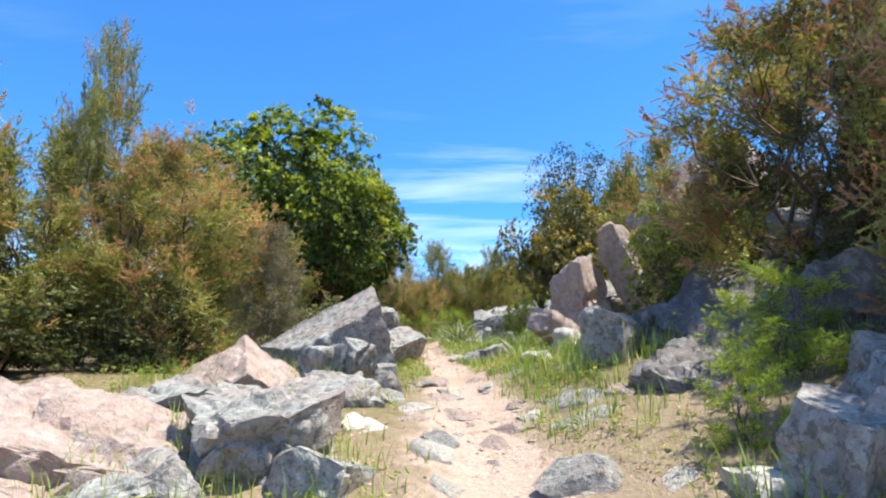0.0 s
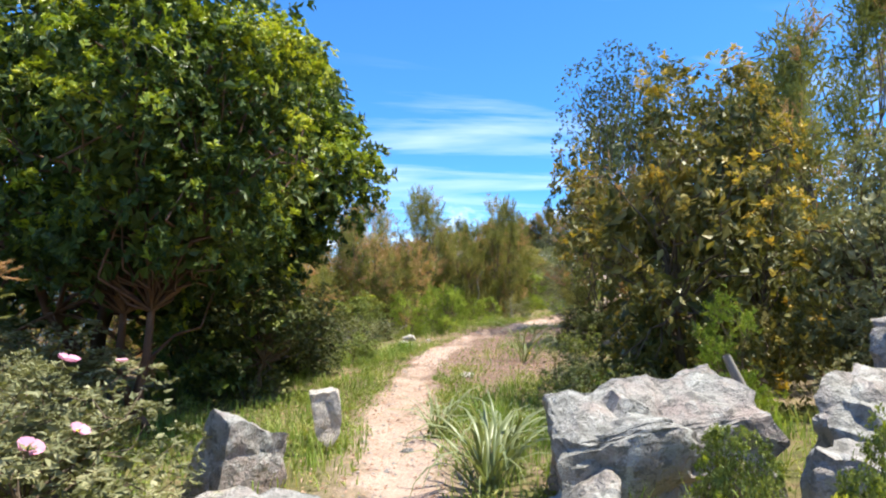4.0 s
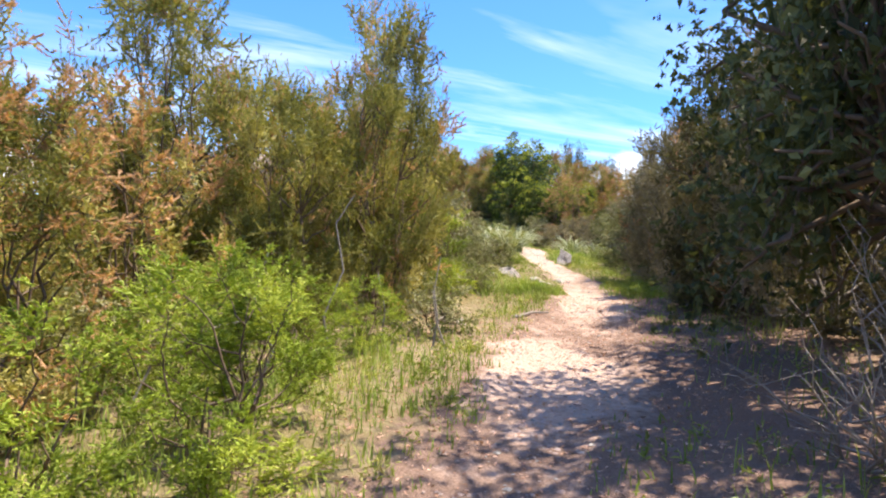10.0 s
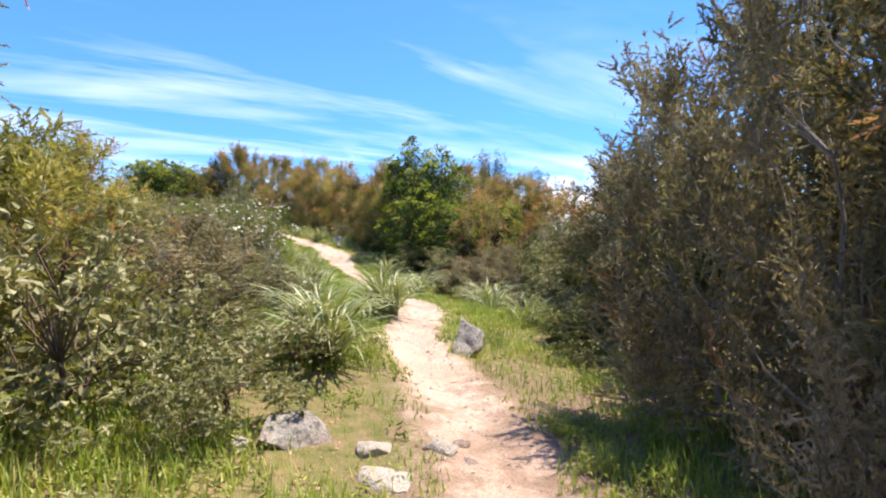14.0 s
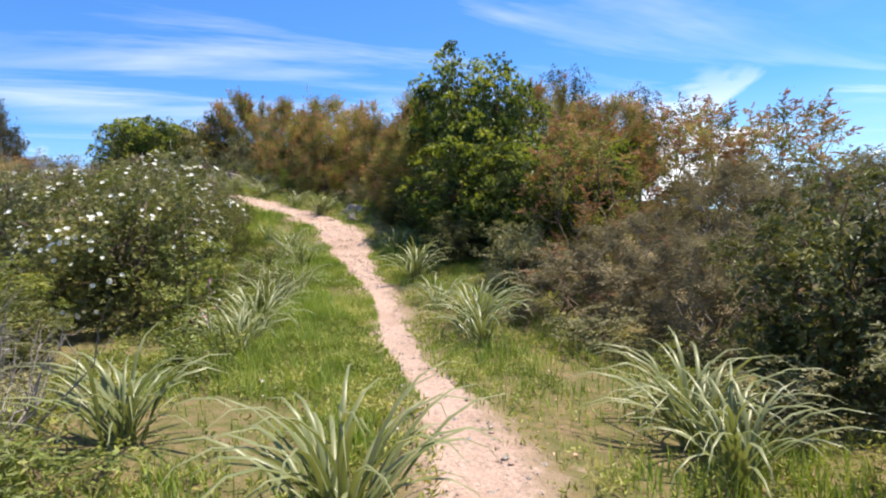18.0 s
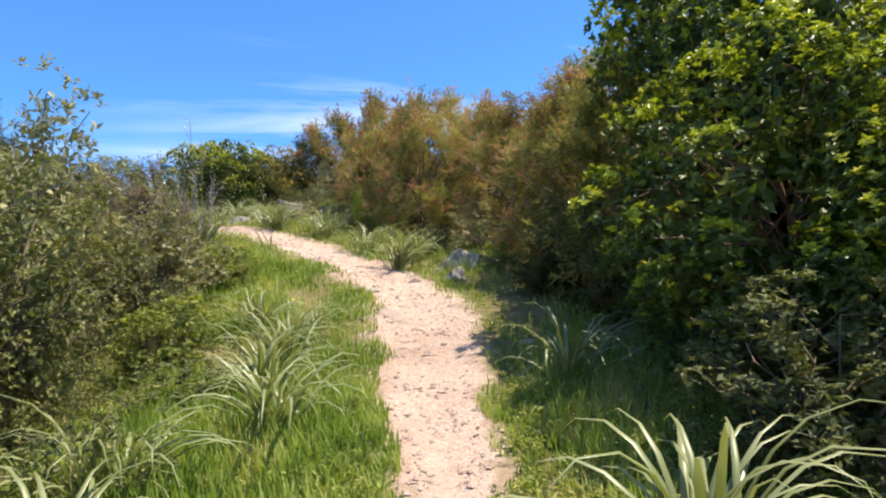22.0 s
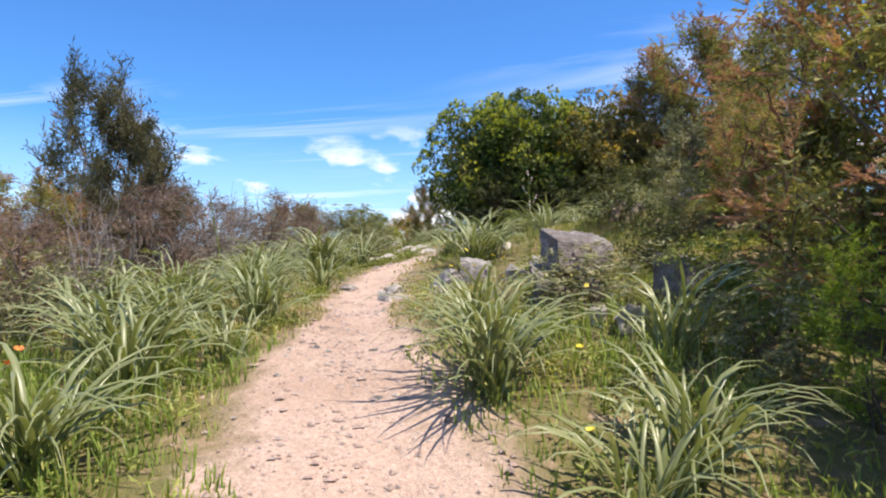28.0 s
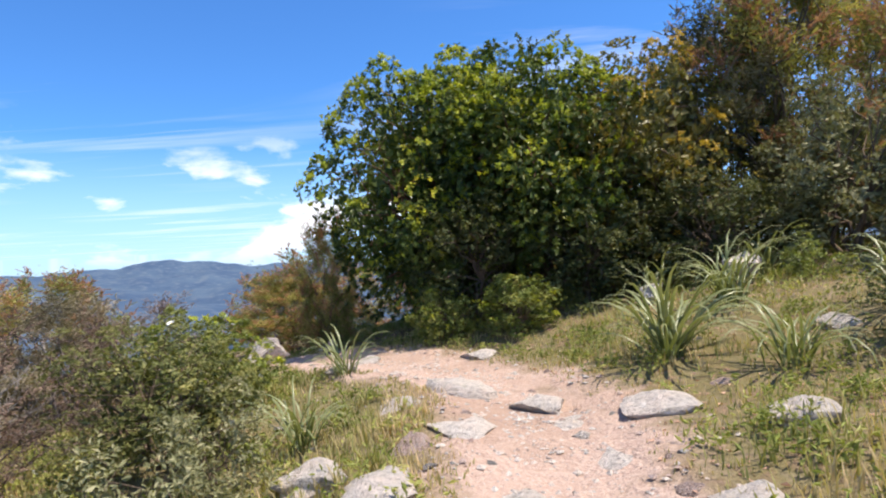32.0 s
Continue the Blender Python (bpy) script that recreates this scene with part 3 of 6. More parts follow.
def heath_kit(key, seed, spires=280, sprigs=9, per=33, rust=0.5, rust_mat=None, green=None, bark=None, slim=0.55, bare=0.05, needle=(0.026, 0.0072), coarse=60, boughs=54, flat=0.62):
    """A tree heath 2 m tall and 1 m in radius: upright stems that end in fuzzy plumes, rusty at their tips."""
    if key in KITS:
        return KITS[key]
    rng = np.random.RandomState(seed)
    paths, r0, r1 = [], [], []
    stems = 7
    tips, heads = [], []
    for k in range(stems):
        a = rng.rand() * 6.283
        s = np.array([math.cos(a), math.sin(a), 0]) * 0.1 * rng.rand() + (0, 0, -0.05)
        e = np.array([math.cos(a), math.sin(a), 0]) * (0.1 + slim * 0.6 * rng.rand()) + (0, 0, 0.7 + 0.6 * rng.rand())
        paths.append(curve_points(s, e, (0, 0, 0), rng, 6, 0.07))
        r0.append(0.02), r1.append(0.009)
    nodes = np.concatenate([p[1:] for p in paths])
    # every bough carries a rounded head of plumes, so the outline billows
    bz = 0.05 + 0.95 * ((np.arange(boughs) + rng.rand(boughs)) / boughs) ** 1.1
    rng.shuffle(bz)
    ba, bred = np.arange(boughs) * 2.4 + rng.rand(boughs), rng.rand(boughs)
    br = np.sqrt(np.maximum(1 - ((bz - 0.5) / 0.62) ** 2, 0.05)) * (0.35 + 0.65 * rng.rand(boughs) ** 0.5) * np.where(bz > 0.75, 0.8, 1)
    heart = np.c_[np.cos(ba) * br * 0.75, np.sin(ba) * br * 0.75, bz * 1.72]
    for q in heart:
        f = nodes[np.argmin(((nodes - q * (0.7, 0.7, 1) + (0, 0, 0.32)) ** 2).sum(1))]
        paths.append(curve_points(f, q, (q[0] * 0.12, q[1] * 0.12, -0.06), rng, 5, 0.05)), r0.append(0.009), r1.append(0.004)
    for k in range(spires):
        j = k % boughs
        dome = unit(rng.randn(3) + heart[j] * (0.7, 0.7, 0) + (0, 0, 0.9))
        tip = heart[j] + dome * (0.27, 0.27, 0.24 + 0.12 * rng.rand()) * (0.6 + 0.55 * rng.rand())
        p = curve_points(heart[j] - (0, 0, 0.05), tip, (0, 0, -0.06), rng, 5, 0.05)
        p[:, 2] = np.maximum(p[:, 2], 0.05)
        paths.append(p[:4]), r0.append(0.004), r1.append(0.0015)
        tips.append(p), heads.append(bred[j] * 0.8 + 0.2 * rng.rand() < rust * (0.65 + 0.4 * bz[j]))
    size = fitted(np.array([p[-1] for p in tips]), 0.95, 1.93)
    paths, tips = [p * size for p in paths], [p * size for p in tips]
    squat = np.array([1, 1, flat])      # plants stand taller than this kit: keep the needles from being drawn out
    bv, bf = limbs(paths, r0, r1, 3)
    G, R = [], []
    for p, red in zip(tips, heads):
        t = bare + (1 - bare) * rng.rand(sprigs) ** 0.7
        seg = t * (len(p) - 1)
        i = np.minimum(seg.astype(int), len(p) - 2)
        base = p[i] + (p[i + 1] - p[i]) * (seg - i)[:, None]
        ax = unit(p[-1] - p[-3])
        way = unit(ax * 0.6 + rng.randn(sprigs, 3) * 0.55 + (0, 0, 0.35)) * squat
        length = (0.09 + 0.1 * rng.rand(sprigs)) * (1.3 - 0.5 * t)
        pick_red = (t > 0.3) & (rng.rand(sprigs) < 0.85) if red else np.zeros(sprigs, bool)
        for pick, store in ((pick_red, R), (~pick_red, G)):
            m = pick.sum()
            if not m:
                continue
            u = rng.rand(m, per)
            b = base[pick][:, None] + way[pick][:, None] * (length[pick][:, None] * u)[..., None]
            w = unit(way[pick][:, None] * 1.1 + rng.randn(m, per, 3) * 0.38) * squat
            store.append((b.reshape(-1, 3), w.reshape(-1, 3)))
    d = coarse * spires       # coarse inner sprays
    pick = [tips[k] for k in rng.randint(spires, size=d)]
    deep = np.array([p[0] + (p[3] - p[0]) * rng.rand() for p in pick]) * (0.9, 0.9, 1) + rng.randn(d, 3) * 0.06
    G.append((deep, unit(rng.randn(d, 3) * 0.7 + (0, 0, 0.7)) * squat))
    out = [("trunk", mesh_from(key + "_trunk", bv, bf, bark or BARK, True))]
    for name, store, mat in (("foliage", G, green or NEEDLE_GREEN), ("bloom", R, rust_mat or NEEDLE_RUST)):
        if not store:
            continue
        b, w = np.concatenate([s[0] for s in store]), np.concatenate([s[1] for s in store])
        b[:, 2] = np.maximum(b[:, 2], 0.03)
        n = len(b)
        big = (np.arange(n) >= n - d) & (name == "foliage")
        v, f = needles(b, w, np.where(big, 0.047, needle[0]) * (0.7 + 0.8 * rng.rand(n)), np.where(big, 0.0135, needle[1]) * (0.8 + 0.6 * rng.rand(n)), rng)
        out.append((name, mesh_from(key + "_" + name, v, f, mat)))
    KITS[key] = out
    return out


def bare_kit(key, seed, mat, stems=26, twigs=13):
    """A dead shrub of thin grey branches, about 1 m in radius and 1.2 m tall."""
    if key in KITS:
        return KITS[key]
    rng = np.random.RandomState(seed)
    paths, r0, r1, fine, f0, f1 = [], [], [], [], [], []
    for k in range(stems):
        a, r = rng.rand() * 6.283, rng.rand() ** 0.7
        e = np.array([math.cos(a) * r, math.sin(a) * r, (1.25 - 0.6 * r) * (0.5 + 0.5 * rng.rand())])
        p = curve_points(np.array([0, 0, -0.05]) + rng.randn(3) * (0.08, 0.08, 0), e, (0, 0, -0.08), rng, 6, 0.06)
        paths.append(p), r0.append(0.014), r1.append(0.004)
        for j in range(twigs):
            i = rng.randint(2, 6)
            q = p[i] + (unit(p[-1] - p[0]) * 0.5 + rng.randn(3) * 0.5 + (0, 0, 0.35)) * (0.12 + 0.25 * rng.rand())
            fine.append(curve_points(p[i], q, (0, 0, 0.05), rng, 4, 0.08)), f0.append(0.004), f1.append(0.0015)
    bv, bf = limbs(paths, r0, r1, 4)
    tv, tf = limbs(fine, f0, f1, 3)
    KITS[key] = [("trunk", mesh_from(key + "_trunk", bv, bf, mat, True)), ("twig_work", mesh_from(key + "_twig_work", tv, tf, mat, True))]
    return KITS[key]


def clear(x, y, r):
    """Moves a spot away from the trail until a plant of that radius leaves it free."""
    for _ in range(3):
        off = along(x, y)[1][0]
        short = 0.88 * r + 0.55 - abs(off)
        if short <= 0:
            break
        e = 0.05
        g = np.array([abs(along(x + e, y)[1][0]) - abs(off), abs(along(x, y + e)[1][0]) - abs(off)])
        g /= np.linalg.norm(g) + 1e-9
        x, y = x + g[0] * short, y + g[1] * short
    return float(x), float(y)


def plant(name, kit, x, y, wide, tall, turn=0.0, label="", category="shrub", group="", base=2.0, lean=(0, 0), sink=0.03, z=None):
    """Sets up one plant from a kit, scaled to its width and height in metres."""
    x, y = clear(x, y, wide / 2)
    m = Matrix.LocRotScale((x, y, (ground_z(x, y) if z is None else z) - sink), Euler((radians(lean[0]), radians(lean[1]), radians(turn))), (wide / 2, wide / 2, tall / base))
    ob = thing(name, m, label, category, group)
    for child, me in kit:
        part(child, me, ob)
    TAKEN.append((x, y, wide / 2))
    return ob

# ---- ground ----


def spaced(lo, hi, step, reach, grow=1.16):
    mid = list(np.arange(lo, hi, step))
    left, right, d = [], [], step
    while not right or right[-1] < reach:
        d *= grow
        right.append((right[-1] if right else mid[-1]) + d)
        left.append((left[-1] if left else mid[0]) - d)
    return np.array(left[::-1] + mid + right)


GX, GY = spaced(-5, 18, 0.17, 4300), spaced(-3, 68, 0.17, 4300)
gx, gy = np.meshgrid(GX, GY)
gz = height(gx.ravel(), gy.ravel())
nx, ny = len(GX), len(GY)
ix, iy = np.meshgrid(np.arange(nx - 1), np.arange(ny - 1))
q0 = (iy * nx + ix).ravel()
g_me = mesh_from("ground", np.c_[gx.ravel(), gy.ravel(), gz], np.stack([q0, q0 + 1, q0 + nx + 1, q0 + nx], 1), GROUND, True)
g_me.materials.append(HAZE_HILLS)
gs, goff, _ = along(gx.ravel(), gy.ravel())
ghalf, glit, ggrass = (np.interp(gs, SIDE_S, SIDE_V[:, k]) for k in (0, 3, 4))
gd = np.abs(goff) / ghalf
cover_rgb = np.zeros((len(gz), 4), np.float32)
cover_rgb[:, 0] = np.clip(1.55 - 0.75 * gd, 0, 1)
cover_rgb[:, 1] = ggrass * np.clip((np.abs(goff) - ghalf * 0.7) / 0.5, 0, 1) * np.clip(1.5 - np.abs(goff) / 5, 0.25, 1)
cover_rgb[:, 0] *= 1 - 0.62 * glit * np.clip(0.7 + wave(gx.ravel(), gy.ravel(), 2.0, 21), 0, 1)
cover_rgb[:, 2] = glit * np.clip(1.6 - np.abs(goff - 0.9) / 1.6, 0, 1)
cover_rgb[:, 3] = np.clip(1.6 - np.abs(goff) / 6, 0, 1)
att = g_me.color_attributes.new("cover", "FLOAT_COLOR", "POINT")
att.data.foreach_set("color", cover_rgb.ravel())
mid_r = np.hypot(gx.ravel() - 6, gy.ravel() - 30)[q0]
# Beyond 95 m the valley floor takes the same haze-blue colour.
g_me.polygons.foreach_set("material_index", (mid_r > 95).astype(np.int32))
tagged(new("ground", g_me), "sandy hill trail through grass and scrub", "ground", kind="structure")

# far wooded ridges round the valley, with haze put into their blue colour
fa, fr = np.meshgrid(np.arange(720) * math.pi / 360, np.r_[900, np.linspace(1300, 4600, 24)])
ridge = np.zeros(fa.shape)
for far_r, broad, up, seed in ((1500, 220, 62, 1), (2200, 300, 92, 2), (3000, 380, 128, 3), (3900, 420, 158, 4)):
    r = np.random.RandomState(seed)
    crest = 1 + sum(a * np.sin(fa * f + r.rand() * 6.28) for f, a in ((7, 0.13), (17, 0.1), (31, 0.06), (67, 0.035), (131, 0.02), (211, 0.015)))
    wander = far_r + 130 * np.sin(fa * 5 + r.rand() * 6) + 60 * np.sin(fa * 13 + r.rand() * 6)
    ridge = np.maximum(ridge, up * crest * np.exp(-((fr - wander) / broad) ** 2))
k0, k1 = np.meshgrid(np.arange(720), np.arange(24))
q1 = (k1 * 720 + k0).ravel()
q2 = (k1 * 720 + (k0 + 1) % 720).ravel()
tagged(new("backdrop", mesh_from("backdrop", np.c_[(6 + fr * np.cos(fa)).ravel(), (30 + fr * np.sin(fa)).ravel(), (ridge - 112).ravel()], np.stack([q1, q2, q2 + 720, q1 + 720], 1), HAZE_HILLS, True)),
       "far wooded hills coloured blue for haze", "hills", kind="structure")

# ---- kits ----


def arbutus_tree(v):
    return leafy_kit("strawberry_tree_%d" % v, 20 + v, LEAF_BRIGHT, clumps=135, whorls=40, per=9, leaf=(0.034, 0.018), spread=0.18, hollow=0.72, bark=BARK_RED, lobes=9, young=LEAF_YOUNG_LIT, share=0.85, deep_leaf=0.085, filling=50, skirt=0.55, lumpy=0.5, low=0.7 if v == 2 else 0.1)


def olive_tree(v):
    return leafy_kit("yellowish_tree_%d" % v, 40 + v, LEAF_OLIVE, clumps=95, whorls=20, per=8, leaf=(0.042, 0.019), spread=0.2, hollow=0.5, lobes=7, young=LEAF_GOLD, share=0.5)


def dark_tree(v):
    return leafy_kit("dark_tree_%d" % v, 60 + v, LEAF_DARK, clumps=90, whorls=20, per=8, leaf=(0.042, 0.019), spread=0.19, hollow=0.55, lobes=7)


def oak_tree(v):
    return leafy_kit("oak_tree_%d" % v, 70 + v, LEAF_DARK, clumps=130, whorls=26, per=8, leaf=(0.024, 0.0135), spread=0.17, hollow=0.5, lobes=9, deep_leaf=0.055, filling=70, flat=0.62)


def green_bush(v):
    return leafy_kit("green_bush_%d" % v, 80 + v, LEAF_MID, clumps=70, whorls=13, per=8, leaf=(0.07, 0.03), spread=0.19, hollow=0.6, young=LEAF_YOUNG_LIT, share=0.3)


def grey_bush(v):
    return leafy_kit("grey_bush_%d" % v, 100 + v, LEAF_GREY, clumps=85, whorls=15, per=7, leaf=(0.052, 0.017), spread=0.17, hollow=0.6, upright=0.8)


def cistus_bush(v):
    return leafy_kit("cistus_bush_%d" % v, 110 + v, LEAF_CISTUS, clumps=100, whorls=22, per=7, leaf=(0.036, 0.014), spread=0.18, hollow=0.65, deep_leaf=0.075, filling=46)


def dark_bush(v):
    return leafy_kit("dark_bush_%d" % v, 120 + v, LEAF_DARK, clumps=80, whorls=14, per=7, leaf=(0.052, 0.021), spread=0.17, hollow=0.6)


def heath(v):
    return heath_kit("tree_heath_%d" % v, 140 + v, rust=(0.5, 0.42, 0.25)[v % 3])


def brown_heath(v):
    return heath_kit("brown_heath_%d" % v, 160 + v, rust=0.92, rust_mat=NEEDLE_BROWN, slim=0.6)


def rusty_heath(v):
    return heath_kit("rusty_heath_%d" % v, 180 + v, rust=0.8, slim=0.6)


def young_heath(v):
    return heath_kit("young_heath_%d" % v, 200 + v, rust=0.0, green=NEEDLE_FRESH, spires=180, sprigs=7, per=12, slim=0.5, needle=(0.05, 0.0135), boughs=30, coarse=16)


def grey_heath(v):
    return heath_kit("grey_heath_%d" % v, 220 + v, rust=0.1, rust_mat=NEEDLE_BROWN, green=NEEDLE_GREY, slim=0.6, bark=BARK_GREY, bare=0.2)


def dark_heath(v):
    return heath_kit("dark_heath_%d" % v, 225 + v, rust=0.1, rust_mat=NEEDLE_BROWN, green=NEEDLE_DARK, boughs=60, spires=300, sprigs=10, per=30, needle=(0.022, 0.007), coarse=60)


def dead_heath(v):
    return heath_kit("dead_heath_%d" % v, 230 + v, rust=1.6, rust_mat=NEEDLE_DEAD, green=NEEDLE_DEAD, boughs=40, spires=220, per=12, coarse=8)


FAR = dict(spires=150, sprigs=8, per=10, needle=(0.05, 0.018), coarse=40, boughs=40)


def far_heath(v):
    mats = ((NEEDLE_RUST, 0.7, NEEDLE_GREEN), (NEEDLE_RUST, 0.95, NEEDLE_GREEN), (NEEDLE_BROWN, 0.95, NEEDLE_GREEN), (NEEDLE_BROWN, 0.15, NEEDLE_GREY))[v]
    return heath_kit("background_heath_%d" % v, 240 + v, rust=mats[1], rust_mat=mats[0], green=mats[2], slim=0.6, **FAR)


def low_bush(v):
    mat = (LEAF_GREY, LEAF_MID, LEAF_DARK)[v]
    return leafy_kit("low_bush_%d" % v, 280 + v, mat, clumps=26, whorls=8, per=5, leaf=(0.11, 0.036), spread=0.3, hollow=0.6, stems=3, filling=30, deep_leaf=0.12)


def far_bush(v):
    mat = (LEAF_GREY, LEAF_DARK, LEAF_MID, LEAF_OLIVE)[v]
    return leafy_kit("background_bush_%d" % v, 260 + v, mat, clumps=50, whorls=13, per=6, leaf=(0.062, 0.024), spread=0.22, filling=40, hollow=0.6)


L_HEATH = "tall tree heath with green needles and rusty spent flowers"
L_RUSTY = "tree heath covered in rusty orange spent flowers beside the trail"
L_BROWN = "dense tree heath with dark brown spent flowers"
L_YOUNG = "young bright green tree heath with feathery shoots"
L_ARB = "strawberry tree with glossy bright green leaves in a round crown"
L_OLIVE = "bushy tree with yellowish green leaves"
L_DARK = "dark green small-leaved evergreen tree"
L_GREEN = "low bush with fresh green leaves on grassy ground"
L_GREY = "rock rose bush with grey-green leaves"
L_DBUSH = "dark green evergreen bush beside the trail"
L_BARE = "dead shrub of bare grey twigs"
L_DEAD = "dead tree heath of grey-brown brittle twigs"
L_GHEATH = "half-dry tree heath with grey twigs and thin green needles"

# ---- the rocky start ----
plant("tree_heath", rusty_heath(0), -3.7, 5.6, 2.4, 2.9, 20, L_RUSTY, "shrub", "heaths")
plant("tree_heath", rusty_heath(1), -4.3, 7.4, 3.0, 3.7, 120, L_RUSTY, "shrub", "heaths")
plant("tree_heath", heath(1), -5.15, 6.6, 1.5, 5.1, 290, L_HEATH, "shrub", "heaths")
plant("tree_heath", heath(0), -5.0, 4.6, 2.2, 2.7, 200, L_HEATH, "shrub", "heaths")
plant("tree_heath", rusty_heath(1), -6.4, 5.4, 2.2, 4.0, 50, L_RUSTY, "shrub", "heaths")
plant("tree_heath", heath(2), -6.2, 3.6, 2.4, 2.5, 150, L_HEATH, "shrub", "heaths")
plant("tree_heath", grey_heath(0), -3.0, 7.6, 1.5, 2.3, 150, L_GHEATH, "shrub", "heaths")
# Low bushes added as dark fill where the heaths' feet lie in shade.
plant("dark_bush", far_bush(1), -4.7, 4.2, 2.0, 1.1, 0, L_DBUSH, "shrub", "low bushes")
plant("dark_bush", far_bush(1), -3.6, 5.2, 1.6, 1.0, 90, L_DBUSH, "shrub", "low bushes")
plant("dark_bush", far_bush(1), -5.4, 4.6, 2.4, 1.5, 190, L_DBUSH, "shrub", "low bushes")
plant("tree_heath", rusty_heath(0), -6.6, 9.5, 3.2, 4.4, 250, L_RUSTY, "shrub", "heaths")
plant("tree_heath", heath(2), -3.4, 8.8, 2.2, 2.4, 10, L_HEATH, "shrub", "heaths")
plant("strawberry_tree", arbutus_tree(0), -4.3, 14.5, 6.6, 6.4, 30, L_ARB, "tree", "strawberry trees")
plant("strawberry_tree", arbutus_tree(2), -2.9, 12.3, 3.6, 4.3, 130, L_ARB, "tree", "strawberry trees")
plant("tree_heath", brown_heath(0), 3.6, 4.35, 3.3, 3.5, 80, L_BROWN, "shrub", "heaths", z=1.75)
plant("tree_heath", brown_heath(1), 5.2, 5.6, 3.0, 4.6, 180, L_BROWN, "shrub", "heaths")
plant("tree_heath", dark_heath(0), 4.0, 3.4, 2.2, 3.6, 40, L_BROWN, "shrub", "heaths")
plant("tree_heath", brown_heath(1), 3.7, 2.0, 2.4, 4.6, 280, L_HEATH, "shrub", "heaths")
# Mostly out of view, added so its crown shades the rocks on the right.
plant("tree_heath", brown_heath(0), 3.35, 0.8, 2.5, 4.4, 10, L_BROWN, "shrub", "heaths")
plant("tree_heath", young_heath(0), 2.25, 2.6, 1.15, 0.95, 0, L_YOUNG, "shrub", "young heaths")
plant("tree_heath", young_heath(1), 1.45, 1.75, 0.65, 0.7, 70, L_YOUNG, "shrub", "young heaths")
plant("yellowish_tree", olive_tree(0), 3.0, 12.8, 3.2, 3.9, 10, L_OLIVE, "tree", "mixed trees")
plant("tree_heath", rusty_heath(0), 5.0, 18.6, 2.4, 3.8, 60, L_RUSTY, "shrub", "heaths")
plant("grey_bush", grey_bush(0), 4.6, 11.6, 2.4, 2.8, 0, L_GREY, "shrub", "rock roses")
plant("tree_heath", heath(2), 5.6, 14.0, 3.0, 5.8, 0, L_HEATH, "shrub", "heaths")
plant("tree_heath", heath(1), 6.4, 16.8, 3.0, 5.4, 190, L_HEATH, "shrub", "heaths")
plant("tree_heath", young_heath(0), 2.5, 11.2, 0.75, 1.3, 45, L_YOUNG, "shrub", "young heaths")
plant("green_bush", green_bush(0), 2.75, 5.95, 1.3, 1.6, 0, L_GREEN, "shrub", "low bushes")
plant("dark_bush", dark_bush(1), 3.7, 5.7, 1.5, 2.2, 80, L_DBUSH, "shrub", "low bushes")
plant("tall_weed", green_bush(1), 1.15, 7.85, 0.4, 0.85, 0, "tall leafy green weed between boulders", "plant", "weeds")
plant("tall_weed", green_bush(0), 1.05, 8.6, 0.4, 0.6, 80, "tall leafy green weed between boulders", "plant", "weeds")
plant("tall_weed", green_bush(0), 1.6, 10.6, 0.5, 0.5, 80, "tall leafy green weed between boulders", "plant", "weeds")
plant("rock_rose", grey_bush(1), -3.9, 11.6, 2.2, 1.2, 50, L_GREY, "shrub", "rock roses")
plant("grey_bush", grey_bush(0), -3.0, 10.2, 1.3, 1.0, 130, L_GREY, "shrub", "rock roses")

# ---- past the strawberry tree ----
plant("strawberry_tree", arbutus_tree(2), -2.85, 15.3, 3.7, 5.0, 200, L_ARB, "tree", "strawberry trees")
plant("dark_bush", dark_tree(0), -2.3, 14.2, 2.2, 1.8, 20, L_DBUSH, "shrub", "low bushes")
plant("dark_bush", dark_tree(1), -2.0, 16.0, 1.8, 1.5, 120, L_DBUSH, "shrub", "low bushes")
plant("tree_heath", heath(0), -2.6, 26.4, 2.6, 4.0, 310, L_HEATH, "shrub", "heaths")
plant("tree_heath", rusty_heath(1), -1.5, 24.9, 2.4, 4.3, 30, L_RUSTY, "shrub", "heaths")
plant("tree_heath", heath(1), 0.4, 27.2, 2.4, 4.7, 90, L_HEATH, "shrub", "heaths")
plant("tree_heath", heath(0), 2.9, 26.6, 2.0, 4.2, 240, L_BROWN, "shrub", "heaths")
plant("tree_heath", heath(2), 1.5, 26.0, 1.9, 3.0, 130, L_HEATH, "shrub", "heaths")
plant("tree_heath", rusty_heath(0), -0.6, 23.8, 1.9, 2.5, 230, L_RUSTY, "shrub", "heaths")
plant("tree_heath", heath(2), -3.0, 21.6, 2.2, 2.3, 200, L_HEATH, "shrub", "heaths")
plant("tree_heath", rusty_heath(0), -3.2, 24.0, 2.6, 2.7, 60, L_RUSTY, "shrub", "heaths")
plant("tree_heath", heath(0), -4.6, 19.6, 2.4, 2.1, 160, L_HEATH, "shrub", "heaths")
plant("tree_heath", heath(1), -4.6, 22.4, 2.6, 2.3, 20, L_HEATH, "shrub", "heaths")
plant("tree_heath", young_heath(1), 0.5, 24.2, 1.2, 1.1, 30, L_YOUNG, "shrub", "young heaths")
for k, (x, y, w, h) in enumerate(((0.7, 22.6, 1.3, 1.4), (1.0, 23.4, 1.2, 1.2), (-0.2, 22.2, 1.2, 1.3), (2.3, 25.2, 1.0, 0.8))):
    plant("tree_heath", young_heath(k % 2), x, y, w, h, 60 * k, L_YOUNG, "shrub", "young heaths")
